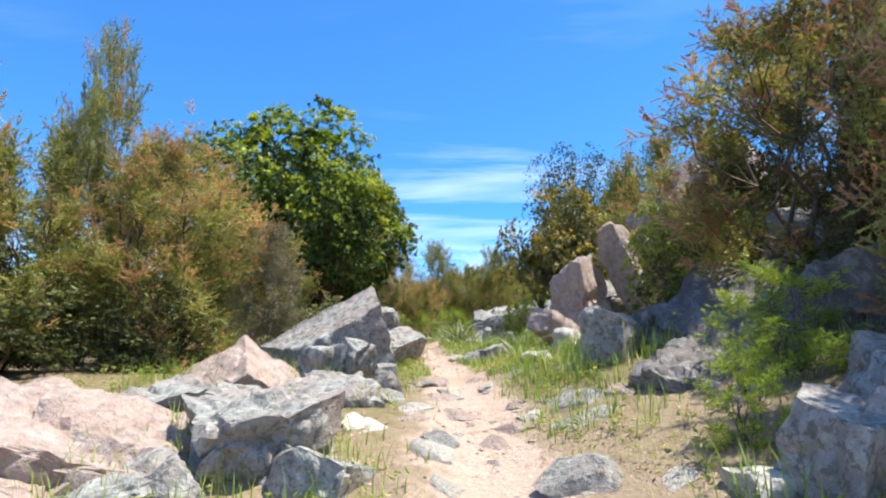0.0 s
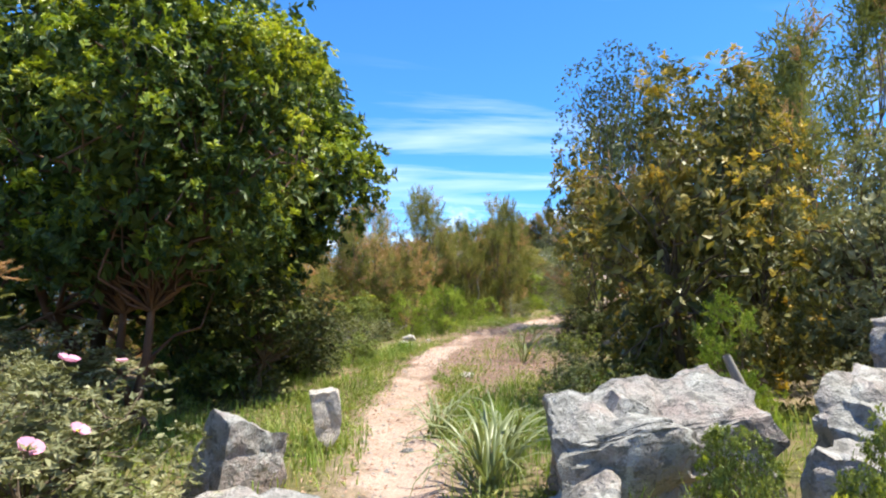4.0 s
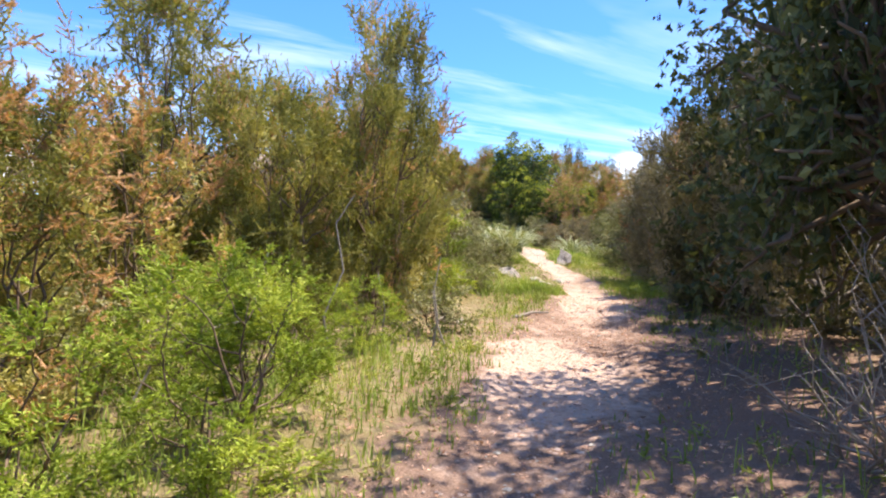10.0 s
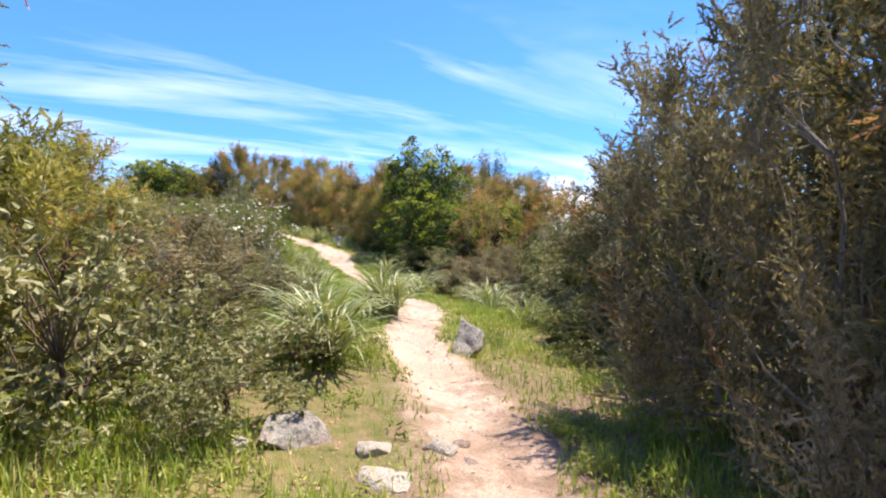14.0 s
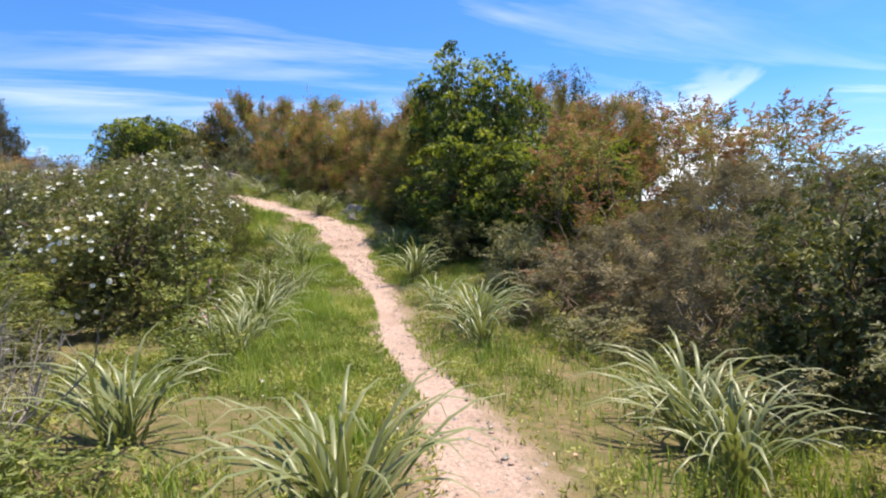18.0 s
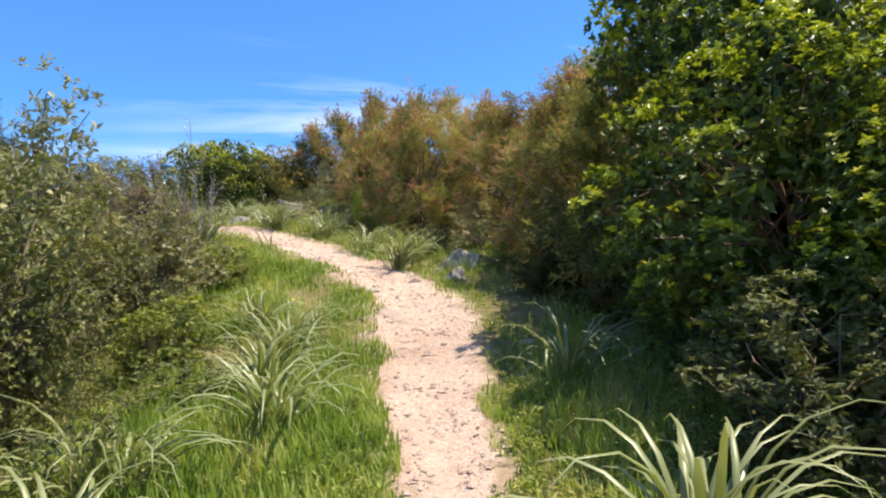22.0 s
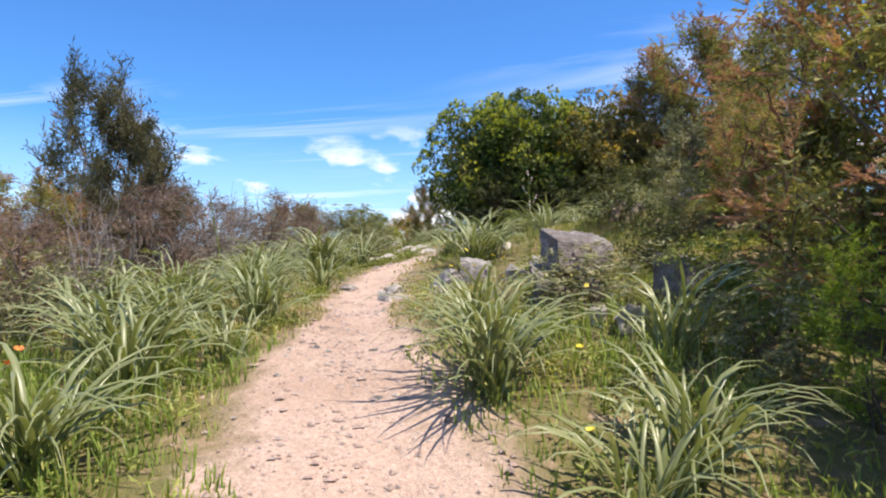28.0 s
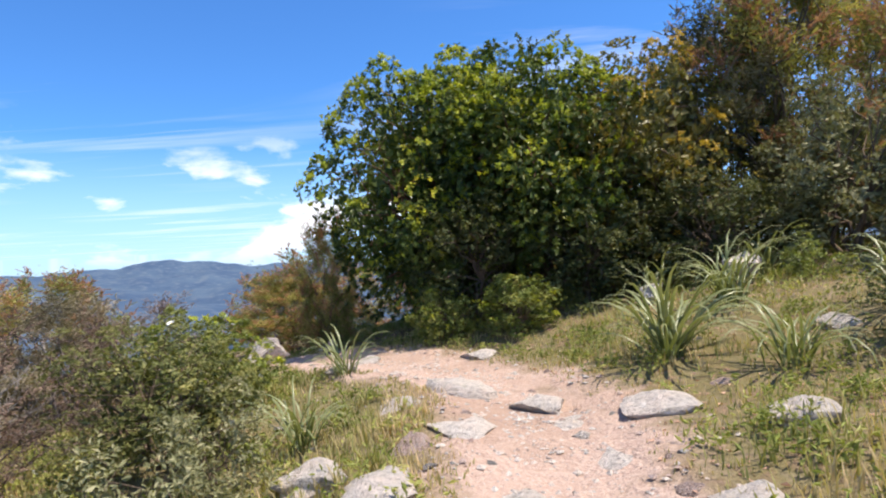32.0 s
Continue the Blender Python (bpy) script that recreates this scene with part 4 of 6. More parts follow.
plant("tree_heath", young_heath(0), 1.6, 24.7, 1.0, 0.9, 130, L_YOUNG, "shrub", "young heaths")
plant("tree_heath", heath(1), 3.4, 27.9, 2.0, 3.2, 200, L_HEATH, "shrub", "heaths")
plant("green_bush", green_bush(1), -1.6, 22.8, 1.9, 1.2, 0, L_GREEN, "shrub", "low bushes")
plant("dead_shrub", bare_kit("dead_shrub_0", 300, BARK_GREY), -1.6, 20.6, 1.4, 0.8, 0, L_BARE, "shrub", "dead shrubs", base=1.25)
plant("rock_rose", grey_bush(1), -0.9, 21.2, 0.9, 0.6, 70, L_GREY, "shrub", "rock roses")
plant("dark_tree", oak_tree(0), 5.7, 22.0, 4.6, 7.4, 320, L_DARK, "tree", "mixed trees")
plant("tree_heath", grey_heath(0), 7.0, 23.4, 2.8, 4.2, 20, L_GHEATH, "shrub", "heaths")
plant("tree_heath", rusty_heath(1), 3.9, 19.2, 2.1, 3.9, 100, L_RUSTY, "shrub", "heaths")
plant("yellowish_tree", olive_tree(0), 6.2, 17.4, 3.0, 5.0, 220, L_OLIVE, "tree", "mixed trees")
plant("grey_bush", grey_bush(0), 4.3, 16.2, 2.2, 2.2, 250, L_GREY, "shrub", "rock roses")
plant("dark_bush", dark_bush(0), 3.7, 14.5, 1.6, 1.3, 0, L_DBUSH, "shrub", "low bushes")
plant("dead_shrub", bare_kit("dead_shrub_1", 301, BARK_GREY), 4.0, 20.9, 2.0, 1.2, 80, L_BARE, "shrub", "dead shrubs", base=1.25)
plant("dark_bush", dark_bush(1), 3.3, 18.3, 1.4, 0.9, 60, L_DBUSH, "shrub", "low bushes")

# ---- the shaded bend ----
plant("tree_heath", dark_heath(1), 7.6, 25.1, 2.7, 4.1, 0, L_GHEATH, "shrub", "heaths")
plant("tree_heath", grey_heath(0), 8.9, 25.6, 2.8, 4.0, 140, L_GHEATH, "shrub", "heaths")
plant("tree_heath", dark_heath(1), 10.1, 27.3, 2.8, 3.7, 80, L_GHEATH, "shrub", "heaths")
plant("tree_heath", grey_heath(0), 8.4, 26.8, 1.7, 3.4, 110, L_GHEATH, "shrub", "heaths")
plant("tree_heath", grey_heath(1), 9.35, 28.1, 2.3, 3.5, 30, L_GHEATH, "shrub", "heaths")
plant("dark_tree", oak_tree(0), 10.9, 26.3, 3.2, 3.9, 150, L_DARK, "tree", "mixed trees")
plant("dark_tree", dark_tree(0), 9.6, 26.3, 2.0, 2.6, 70, L_DARK, "tree", "mixed trees")
plant("dark_tree", dark_tree(1), 11.4, 28.8, 3.0, 3.2, 200, L_DARK, "tree", "mixed trees")
plant("tree_heath", dark_heath(0), 11.9, 30.8, 2.4, 3.0, 20, L_GHEATH, "shrub", "heaths")
plant("tree_heath", heath(0), 2.2, 28.6, 2.2, 3.4, 15, L_HEATH, "shrub", "heaths")
plant("tree_heath", heath(2), 3.9, 30.2, 2.4, 3.4, 75, L_RUSTY, "shrub", "heaths")
plant("tree_heath", young_heath(0), 4.1, 27.8, 1.5, 1.6, 0, L_YOUNG, "shrub", "young heaths")
plant("tree_heath", heath(1), 4.9, 31.4, 1.8, 2.0, 40, L_HEATH, "shrub", "heaths")
plant("tree_heath", grey_heath(0), 6.2, 32.9, 1.6, 1.3, 100, L_GHEATH, "shrub", "heaths")
plant("tree_heath", grey_heath(1), 5.6, 34.4, 1.8, 1.5, 10, L_GHEATH, "shrub", "heaths")
plant("tree_heath", rusty_heath(1), 3.6, 33.4, 2.4, 2.4, 170, L_RUSTY, "shrub", "heaths")
plant("tree_heath", dark_heath(1), 13.0, 32.4, 2.6, 3.0, 60, L_GHEATH, "shrub", "heaths")
plant("dark_bush", dark_bush(0), 10.6, 31.2, 1.1, 0.6, 160, L_DBUSH, "shrub", "low bushes")

# ---- the grassy slope ----
cistus = plant("rock_rose", cistus_bush(0), 8.6, 42.2, 3.2, 2.3, 0, "large rock rose bush covered in white flowers", "shrub", "rock roses")
for k, (x, y, w, h) in enumerate(((7.2, 34.0, 1.8, 0.65), (7.3, 35.6, 1.8, 0.6), (5.4, 36.2, 2.4, 0.9), (7.5, 39.0, 1.8, 0.8), (6.2, 41.0, 2.4, 1.5))):
    plant("rock_rose", cistus_bush(0) if k % 2 else grey_bush(1), x, y, w, h, 50 * k, L_GREY, "shrub", "rock roses")
plant("grey_bush", grey_bush(0), 7.2, 37.6, 2.0, 0.85, 300, L_GREY, "shrub", "rock roses")
plant("grey_bush", grey_bush(1), 5.4, 39.6, 2.6, 1.8, 30, L_GREY, "shrub", "rock roses")
plant("grey_bush", grey_bush(0), 7.0, 45.2, 2.8, 2.2, 200, L_GREY, "shrub", "rock roses")
plant("grey_bush", grey_bush(1), 9.4, 46.8, 2.4, 2.6, 120, L_GREY, "shrub", "rock roses")
plant("rock_rose", cistus_bush(0), 9.2, 44.2, 2.4, 2.0, 100, L_GREY, "shrub", "rock roses")
plant("green_bush", cistus_bush(0), 10.0, 45.4, 1.8, 1.9, 20, L_GREEN, "shrub", "low bushes")
plant("strawberry_tree", arbutus_tree(0), 16.5, 45.5, 3.5, 4.2, 250, L_ARB, "tree", "strawberry trees")
plant("strawberry_tree", arbutus_tree(1), 15.4, 44.3, 2.8, 2.5, 330, L_DBUSH, "shrub", "low bushes")
plant("strawberry_tree", arbutus_tree(0), 18.0, 43.6, 2.4, 2.4, 40, L_ARB, "tree", "strawberry trees")
plant("strawberry_tree", arbutus_tree(0), 15.9, 43.0, 2.4, 2.5, 140, "dense strawberry tree bush with dark glossy leaves", "shrub", "strawberry trees")
plant("dark_bush", dark_bush(0), 14.6, 43.4, 1.6, 1.1, 70, L_DBUSH, "shrub", "low bushes")
plant("grey_bush", grey_bush(0), 14.7, 41.3, 1.5, 1.2, 100, L_GREY, "shrub", "rock roses")
plant("tree_heath", grey_heath(1), 15.6, 39.6, 2.2, 1.5, 60, L_GHEATH, "shrub", "heaths")
plant("tree_heath", grey_heath(1), 17.2, 37.4, 2.8, 2.4, 10, L_GHEATH, "shrub", "heaths")
plant("tree_heath", grey_heath(0), 14.9, 37.6, 2.0, 1.5, 10, L_GHEATH, "shrub", "heaths")
plant("tree_heath", brown_heath(0), 21.0, 46.0, 3.2, 3.4, 300, L_BROWN, "shrub", "heaths")
plant("tree_heath", grey_heath(0), 15.9, 34.6, 2.6, 2.6, 110, L_GHEATH, "shrub", "heaths")
plant("dark_bush", dark_bush(0), 14.2, 35.6, 2.2, 2.0, 210, L_DBUSH, "shrub", "low bushes")
plant("grey_bush", grey_bush(1), 12.8, 33.6, 2.0, 1.4, 310, L_GREY, "shrub", "rock roses")
plant("tree_heath", grey_heath(1), 13.2, 31.6, 2.2, 2.2, 0, L_GHEATH, "shrub", "heaths")
plant("tree_heath", brown_heath(1), 19.2, 46.6, 3.0, 3.6, 40, L_BROWN, "shrub", "heaths")
plant("tree_heath", brown_heath(0), 19.4, 45.0, 2.6, 2.8, 140, L_BROWN, "shrub", "heaths")
plant("dark_tree", oak_tree(0), 21.5, 48.5, 2.2, 4.1, 90, L_DARK, "tree", "mixed trees")
plant("dark_tree", oak_tree(0), 22.2, 46.2, 2.0, 3.3, 190, L_DARK, "tree", "mixed trees")
plant("tree_heath", grey_heath(0), 18.2, 40.0, 2.6, 2.2, 70, L_GHEATH, "shrub", "heaths")

# ---- the wide sandy path ----
plant("tree_heath", heath(2), 16.3, 49.4, 2.4, 2.6, 30, L_HEATH, "shrub", "heaths")
plant("tree_heath", brown_heath(0), 15.9, 51.0, 2.4, 2.9, 80, L_BROWN, "shrub", "heaths")
plant("dark_bush", dark_bush(0), 15.3, 47.5, 1.6, 1.2, 80, L_DBUSH, "shrub", "low bushes")
plant("tree_heath", brown_heath(0), 15.6, 48.3, 2.2, 2.7, 60, L_GHEATH, "shrub", "heaths")
plant("tree_heath", heath(1), 15.8, 47.0, 2.3, 3.0, 200, L_GHEATH, "shrub", "heaths")
plant("dark_bush", dark_bush(1), 15.2, 46.3, 1.4, 0.9, 10, L_DBUSH, "shrub", "low bushes")
plant("green_bush", green_bush(0), 15.2, 49.0, 1.2, 0.7, 10, L_GREEN, "shrub", "low bushes")
plant("dark_bush", dark_bush(0), 14.9, 47.6, 1.0, 0.6, 80, L_DBUSH, "shrub", "low bushes")
plant("tree_heath", brown_heath(1), 17.3, 50.2, 3.0, 3.4, 10, L_BROWN, "shrub", "heaths")
plant("tree_heath", grey_heath(0), 17.2, 48.6, 2.4, 2.8, 210, L_GHEATH, "shrub", "heaths")
plant("tree_heath", brown_heath(1), 14.5, 52.8, 2.4, 2.9, 310, L_BROWN, "shrub", "heaths")
plant("tree_heath", brown_heath(0), 14.4, 56.0, 2.8, 3.4, 50, L_BROWN, "shrub", "heaths")
plant("tree_heath", rusty_heath(0), 16.0, 53.4, 2.6, 3.2, 150, L_RUSTY, "shrub", "heaths")
plant("tree_heath", brown_heath(1), 14.3, 54.2, 2.6, 3.0, 130, L_BROWN, "shrub", "heaths")
plant("tree_heath", young_heath(0), 13.5, 53.5, 0.7, 1.0, 130, L_YOUNG, "shrub", "young heaths")
plant("tree_heath", heath(1), 17.4, 51.8, 2.6, 3.8, 250, L_HEATH, "shrub", "heaths")
plant("tree_heath", rusty_heath(1), 15.6, 55.6, 2.8, 3.8, 350, L_RUSTY, "shrub", "heaths")
plant("grey_bush", grey_bush(1), 10.5, 47.7, 1.5, 1.3, 80, L_GREY, "shrub", "rock roses")
plant("green_bush", green_bush(1), 10.9, 46.7, 1.0, 0.75, 40, L_GREEN, "shrub", "low bushes")
plant("green_bush", green_bush(0), 11.2, 48.5, 0.8, 0.6, 140, L_GREEN, "shrub", "low bushes")
plant("tree_heath", dead_heath(0), 10.1, 48.7, 1.5, 1.5, 20, "dried-out heath with bare pinkish grey twigs", "shrub", "heaths")
plant("dead_shrub", bare_kit("dead_shrub_0", 300, BARK_GREY), 10.6, 49.6, 1.6, 1.5, 200, L_BARE, "shrub", "dead shrubs", base=1.25)
plant("grey_bush", grey_bush(1), 9.6, 49.8, 1.8, 1.3, 250, L_GREY, "shrub", "rock roses")
plant("rock_rose", dark_bush(0), 9.9, 50.9, 1.3, 1.1, 300, L_GREY, "shrub", "rock roses")
plant("tree_heath", dark_heath(1), 4.7, 58.4, 2.0, 3.0, 100, "tall dark tree heath with dense grey-green needles", "shrub", "heaths")
plant("tree_heath", dark_heath(0), 4.4, 58.0, 2.0, 3.7, 10, "tall dark tree heath with dense grey-green needles", "shrub", "heaths")
plant("tree_heath", brown_heath(1), 4.4, 56.6, 2.0, 1.7, 100, L_BROWN, "shrub", "heaths")
plant("tree_heath", brown_heath(0), 3.0, 59.6, 2.0, 1.8, 200, L_BROWN, "shrub", "heaths")
plant("dead_shrub", bare_kit("dead_shrub_1", 301, BARK_GREY), 6.4, 58.4, 2.0, 1.4, 20, L_BARE, "shrub", "dead shrubs", base=1.25)
plant("dead_shrub", bare_kit("dead_shrub_0", 300, BARK_GREY), 5.8, 60.4, 2.2, 1.5, 120, L_BARE, "shrub", "dead shrubs", base=1.25)
for k, (x, y, w, h) in enumerate(((6.6, 56.9, 1.8, 1.3), (5.6, 57.6, 2.0, 1.6), (6.7, 59.3, 1.7, 1.3), (5.3, 59.4, 2.0, 1.7), (6.0, 61.0, 1.8, 1.5), (4.4, 60.6, 2.0, 1.6), (6.3, 62.6, 1.5, 1.3), (7.4, 54.2, 1.6, 1.1), (6.2, 55.2, 1.8, 1.3), (3.6, 62.8, 2.0, 1.7), (8.6, 51.6, 1.8, 1.3), (9.2, 50.0, 1.8, 1.3))):
    plant("dead_heath", dead_heath(k % 2), x, y, w, h, 77 * k, L_DEAD, "shrub", "dead heaths")
plant("tree_heath", grey_heath(1), 4.9, 63.6, 1.8, 1.6, 20, L_GHEATH, "shrub", "heaths")
plant("green_bush", green_bush(1), 6.9, 62.6, 1.3, 1.0, 320, L_GREEN, "shrub", "low bushes")

# ---- the clearing ----
plant("strawberry_tree", arbutus_tree(1), 8.5, 66.3, 3.3, 3.7, 0, L_ARB, "tree", "strawberry trees")
plant("strawberry_tree", arbutus_tree(0), 10.1, 66.1, 3.2, 3.6, 210, L_ARB, "tree", "strawberry trees")
plant("yellowish_tree", olive_tree(0), 11.6, 66.2, 2.8, 3.2, 110, L_OLIVE, "tree", "strawberry trees")
plant("strawberry_tree", arbutus_tree(1), 9.4, 67.6, 3.6, 3.9, 120, L_ARB, "tree", "strawberry trees")
plant("dark_bush", dark_tree(0), 9.2, 65.6, 1.9, 1.9, 0, L_DBUSH, "shrub", "low bushes")
plant("dark_bush", dark_tree(1), 10.7, 65.5, 2.0, 1.7, 90, L_DBUSH, "shrub", "low bushes")
plant("dark_bush", dark_bush(1), 12.1, 65.3, 1.8, 1.3, 90, L_DBUSH, "shrub", "low bushes")
plant("green_bush", green_bush(0), 9.7, 64.7, 1.0, 0.7, 60, L_GREEN, "shrub", "low bushes")
plant("green_bush", green_bush(1), 8.8, 65.0, 0.8, 0.7, 160, L_GREEN, "shrub", "low bushes")
plant("tree_heath", brown_heath(1), 7.0, 66.2, 1.0, 2.0, 90, L_BROWN, "shrub", "heaths")
plant("tree_heath", brown_heath(0), 13.7, 67.2, 4.0, 5.0, 210, L_BROWN, "shrub", "heaths")
plant("tree_heath", dark_heath(0), 12.9, 66.9, 2.6, 4.0, 10, L_BROWN, "shrub", "heaths")
plant("tree_heath", brown_heath(1), 14.9, 68.0, 3.0, 4.8, 60, L_BROWN, "shrub", "heaths")
plant("tree_heath", brown_heath(1), 16.0, 66.4, 3.0, 4.2, 110, L_BROWN, "shrub", "heaths")
plant("grey_bush", grey_bush(0), 13.6, 65.0, 2.2, 2.2, 310, L_GREY, "shrub", "rock roses")
plant("grey_bush", dark_bush(0), 15.0, 63.8, 2.4, 2.2, 20, L_DBUSH, "shrub", "low bushes")
plant("rock_rose", cistus_bush(0), 7.3, 61.4, 1.4, 1.05, 150, L_GREY, "shrub", "rock roses")
plant("tree_heath", brown_heath(1), 4.0, 64.4, 2.0, 1.9, 250, L_BROWN, "shrub", "heaths")
plant("tree_heath", brown_heath(0), 4.9, 66.6, 2.2, 1.4, 350, L_BROWN, "shrub", "heaths")
plant("dead_shrub", bare_kit("dead_shrub_1", 301, BARK_GREY), 4.6, 62.2, 2.2, 1.5, 70, L_BARE, "shrub", "dead shrubs", base=1.25)


# ---- the rest of the maquis on both sides ----


def at_side(s, off):
    """The point beside the trail, s metres walked, off metres to the right."""
    s = s + S0
    x, y = np.interp(s, ARC, TRACK[:, 0]), np.interp(s, ARC, TRACK[:, 1])
    dx, dy = np.interp(s + 0.3, ARC, TRACK[:, 0]) - np.interp(s - 0.3, ARC, TRACK[:, 0]), np.interp(s + 0.3, ARC, TRACK[:, 1]) - np.interp(s - 0.3, ARC, TRACK[:, 1])
    n = math.hypot(dx, dy) or 1.0
    return x + dy / n * off, y - dx / n * off


def hedge(s0, s1, off0, off1, count, kinds, tall, wide, seed, gap=0.55):
    """Scatters plants over a stretch beside the trail, where nothing stands yet."""
    rng = np.random.RandomState(seed)
    for _ in range(count * 6):
        if count <= 0:
            break
        x, y = at_side(s0 + (s1 - s0) * rng.rand(), off0 + (off1 - off0) * rng.rand())
        w, h = wide[0] + (wide[1] - wide[0]) * rng.rand(), tall[0] + (tall[1] - tall[0]) * rng.rand()
        name, kit, label, category, group = kinds[rng.randint(len(kinds))]
        off = along(x, y)[1][0]
        if abs(off) < w / 2 + 0.75 or any(math.hypot(x - a, y - b) < gap * (r + w / 2) for a, b, r in TAKEN):
            continue
        plant(name, kit, x, y, w, h, rng.rand() * 360, label, category, group, base=1.25 if name == "dead_shrub" else 2.0)
        count -= 1


K_HEATH = [("tree_heath", far_heath(0), L_HEATH, "shrub", "heaths")]
K_RUSTY = [("tree_heath", far_heath(1), L_RUSTY, "shrub", "heaths")]
K_BROWN = [("tree_heath", far_heath(2), L_BROWN, "shrub", "heaths")]
K_GHEATH = [("tree_heath", far_heath(3), L_GHEATH, "shrub", "heaths")]
K_GREY = [("grey_bush", far_bush(0), L_GREY, "shrub", "rock roses")]
K_GREEN = [("green_bush", far_bush(2), L_GREEN, "shrub", "low bushes")]
K_DBUSH = [("dark_bush", far_bush(1), L_DBUSH, "shrub", "low bushes")]
K_BARE = [("dead_shrub", bare_kit("dead_shrub_%d" % k, 300 + k, BARK_GREY), L_BARE, "shrub", "dead shrubs") for k in range(2)]
K_DARK = [("dark_tree", dark_tree(k), L_DARK, "tree", "mixed trees") for k in range(2)]
K_OLIVE = [("yellowish_tree", far_bush(3), L_OLIVE, "tree", "mixed trees")]

TAKEN += [(9.2, 39.6, 1.4), (8.6, 40.4, 1.2), (8.4, 37.8, 1.0), (3.2, 16.0, 1.2), (1.9, 6.6, 1.6), (1.2, 8.8, 1.6), (1.5, 4.5, 1.2), (-1.6, 4.6, 2.0), (-2.7, 2.6, 1.8), (-1.2, 7.4, 1.4), (2.4, 3.3, 1.5), (2.0, 1.2, 1.0)]      # kept open
hedge(0, 9, -8, -3.4, 8, K_HEATH + K_RUSTY, (2.6, 4.0), (1.8, 2.6), 1)
hedge(-3, 6, 3.6, 8, 5, K_HEATH + K_BROWN, (3.2, 4.4), (2.0, 2.8), 2)
hedge(9, 16, 3.6, 8, 6, K_HEATH + K_OLIVE + K_DARK, (2.6, 4.2), (2.0, 2.8), 3)
hedge(15, 21, 2.4, 6, 5, K_OLIVE + K_HEATH + K_GREY, (1.8, 3.6), (1.8, 2.6), 4)
hedge(17, 29, -9, -3.0, 18, K_HEATH + K_RUSTY, (2.2, 3.2), (1.8, 2.6), 5)
hedge(17, 29, -4.5, -1.9, 6, K_GREEN + K_GREY, (0.6, 1.0), (0.9, 1.4), 6)
hedge(21, 31, 2.2, 7, 8, K_DARK + K_GHEATH + K_HEATH, (2.6, 4.2), (2.2, 3.0), 7)
hedge(29, 35, -7, -2.4, 8, K_GREY + K_HEATH + K_RUSTY, (1.0, 1.7), (1.4, 2.0), 8)
hedge(31, 46, 2.4, 8, 18, K_GREY + K_DBUSH + K_GHEATH, (1.0, 1.8), (1.8, 2.6), 9)
hedge(34, 50, -8, -2.2, 20, K_GREY + K_GREY + K_DBUSH + K_GREEN + K_GHEATH + K_BARE, (0.8, 1.6), (1.6, 2.6), 10)
hedge(46, 54, 3.4, 9, 8, K_BROWN, (2.6, 3.4), (2.2, 3.0), 11)
hedge(50, 57, -8, -1.8, 8, K_GREY + K_BARE + K_GREEN, (0.8, 1.4), (1.2, 1.8), 12)
hedge(53, 60, 2.9, 8, 8, K_RUSTY + K_BROWN + K_HEATH, (2.2, 3.4), (2.0, 2.8), 13)
hedge(56, 68, -9, -2.6, 16, K_BROWN + K_BARE + K_GHEATH, (1.0, 1.6), (1.4, 2.0), 14)
hedge(60, 68, 3.6, 9, 8, K_GREY + K_GREEN + K_BROWN, (0.9, 1.8), (1.4, 2.2), 15)
hedge(68, 73, 3, 9, 5, K_BROWN + K_HEATH, (2.6, 3.8), (2.2, 3.0), 16)
hedge(68, 78, -12, -3.5, 12, K_BROWN + K_GHEATH, (0.8, 1.3), (1.4, 2.0), 17)
hedge(70, 84, 2.5, 9, 10, K_BROWN + K_DBUSH, (1.8, 3.0), (1.8, 2.8), 18)
K_LOW = [("low_bush", low_bush(k), l, "shrub", "low bushes") for k, l in ((0, "low grey-green rock rose shrub"), (1, "low leafy green shrub"), (2, "low dark green shrub"))]
for k, (s0, s1, o0, o1, n) in enumerate(((2, 13, -4.5, -1.6, 12), (5, 15, 1.6, 4.5, 14), (14, 29, -4.2, -1.5, 36), (14, 30, 2.4, 4.0, 10), (29, 35, -4.0, -1.3, 14), (31, 50, 1.9, 5.0, 34),
                                         (35, 52, -5.0, -1.7, 34), (51, 60, 1.8, 4.0, 14), (51, 66, -4.5, -1.7, 24), (59, 68, 2.6, 5.0, 12), (64, 71, 3.2, 5.5, 10), (66, 74, -5.0, -1.6, 16), (70, 74, 1.6, 4, 6))):
    hedge(s0, s1, o0, o1, n, K_LOW, (0.35, 0.8), (0.6, 1.2), 60 + k, 0.7)

# the same scrub goes on farther off
for k, (o0, o1) in enumerate(((-24, -9), (9, 24))):
    hedge(0, 74, o0, o1, 46, K_LOW, (1.2, 2.4), (2.2, 4.0), 90 + k, 0.5)

# ---- rocks ----


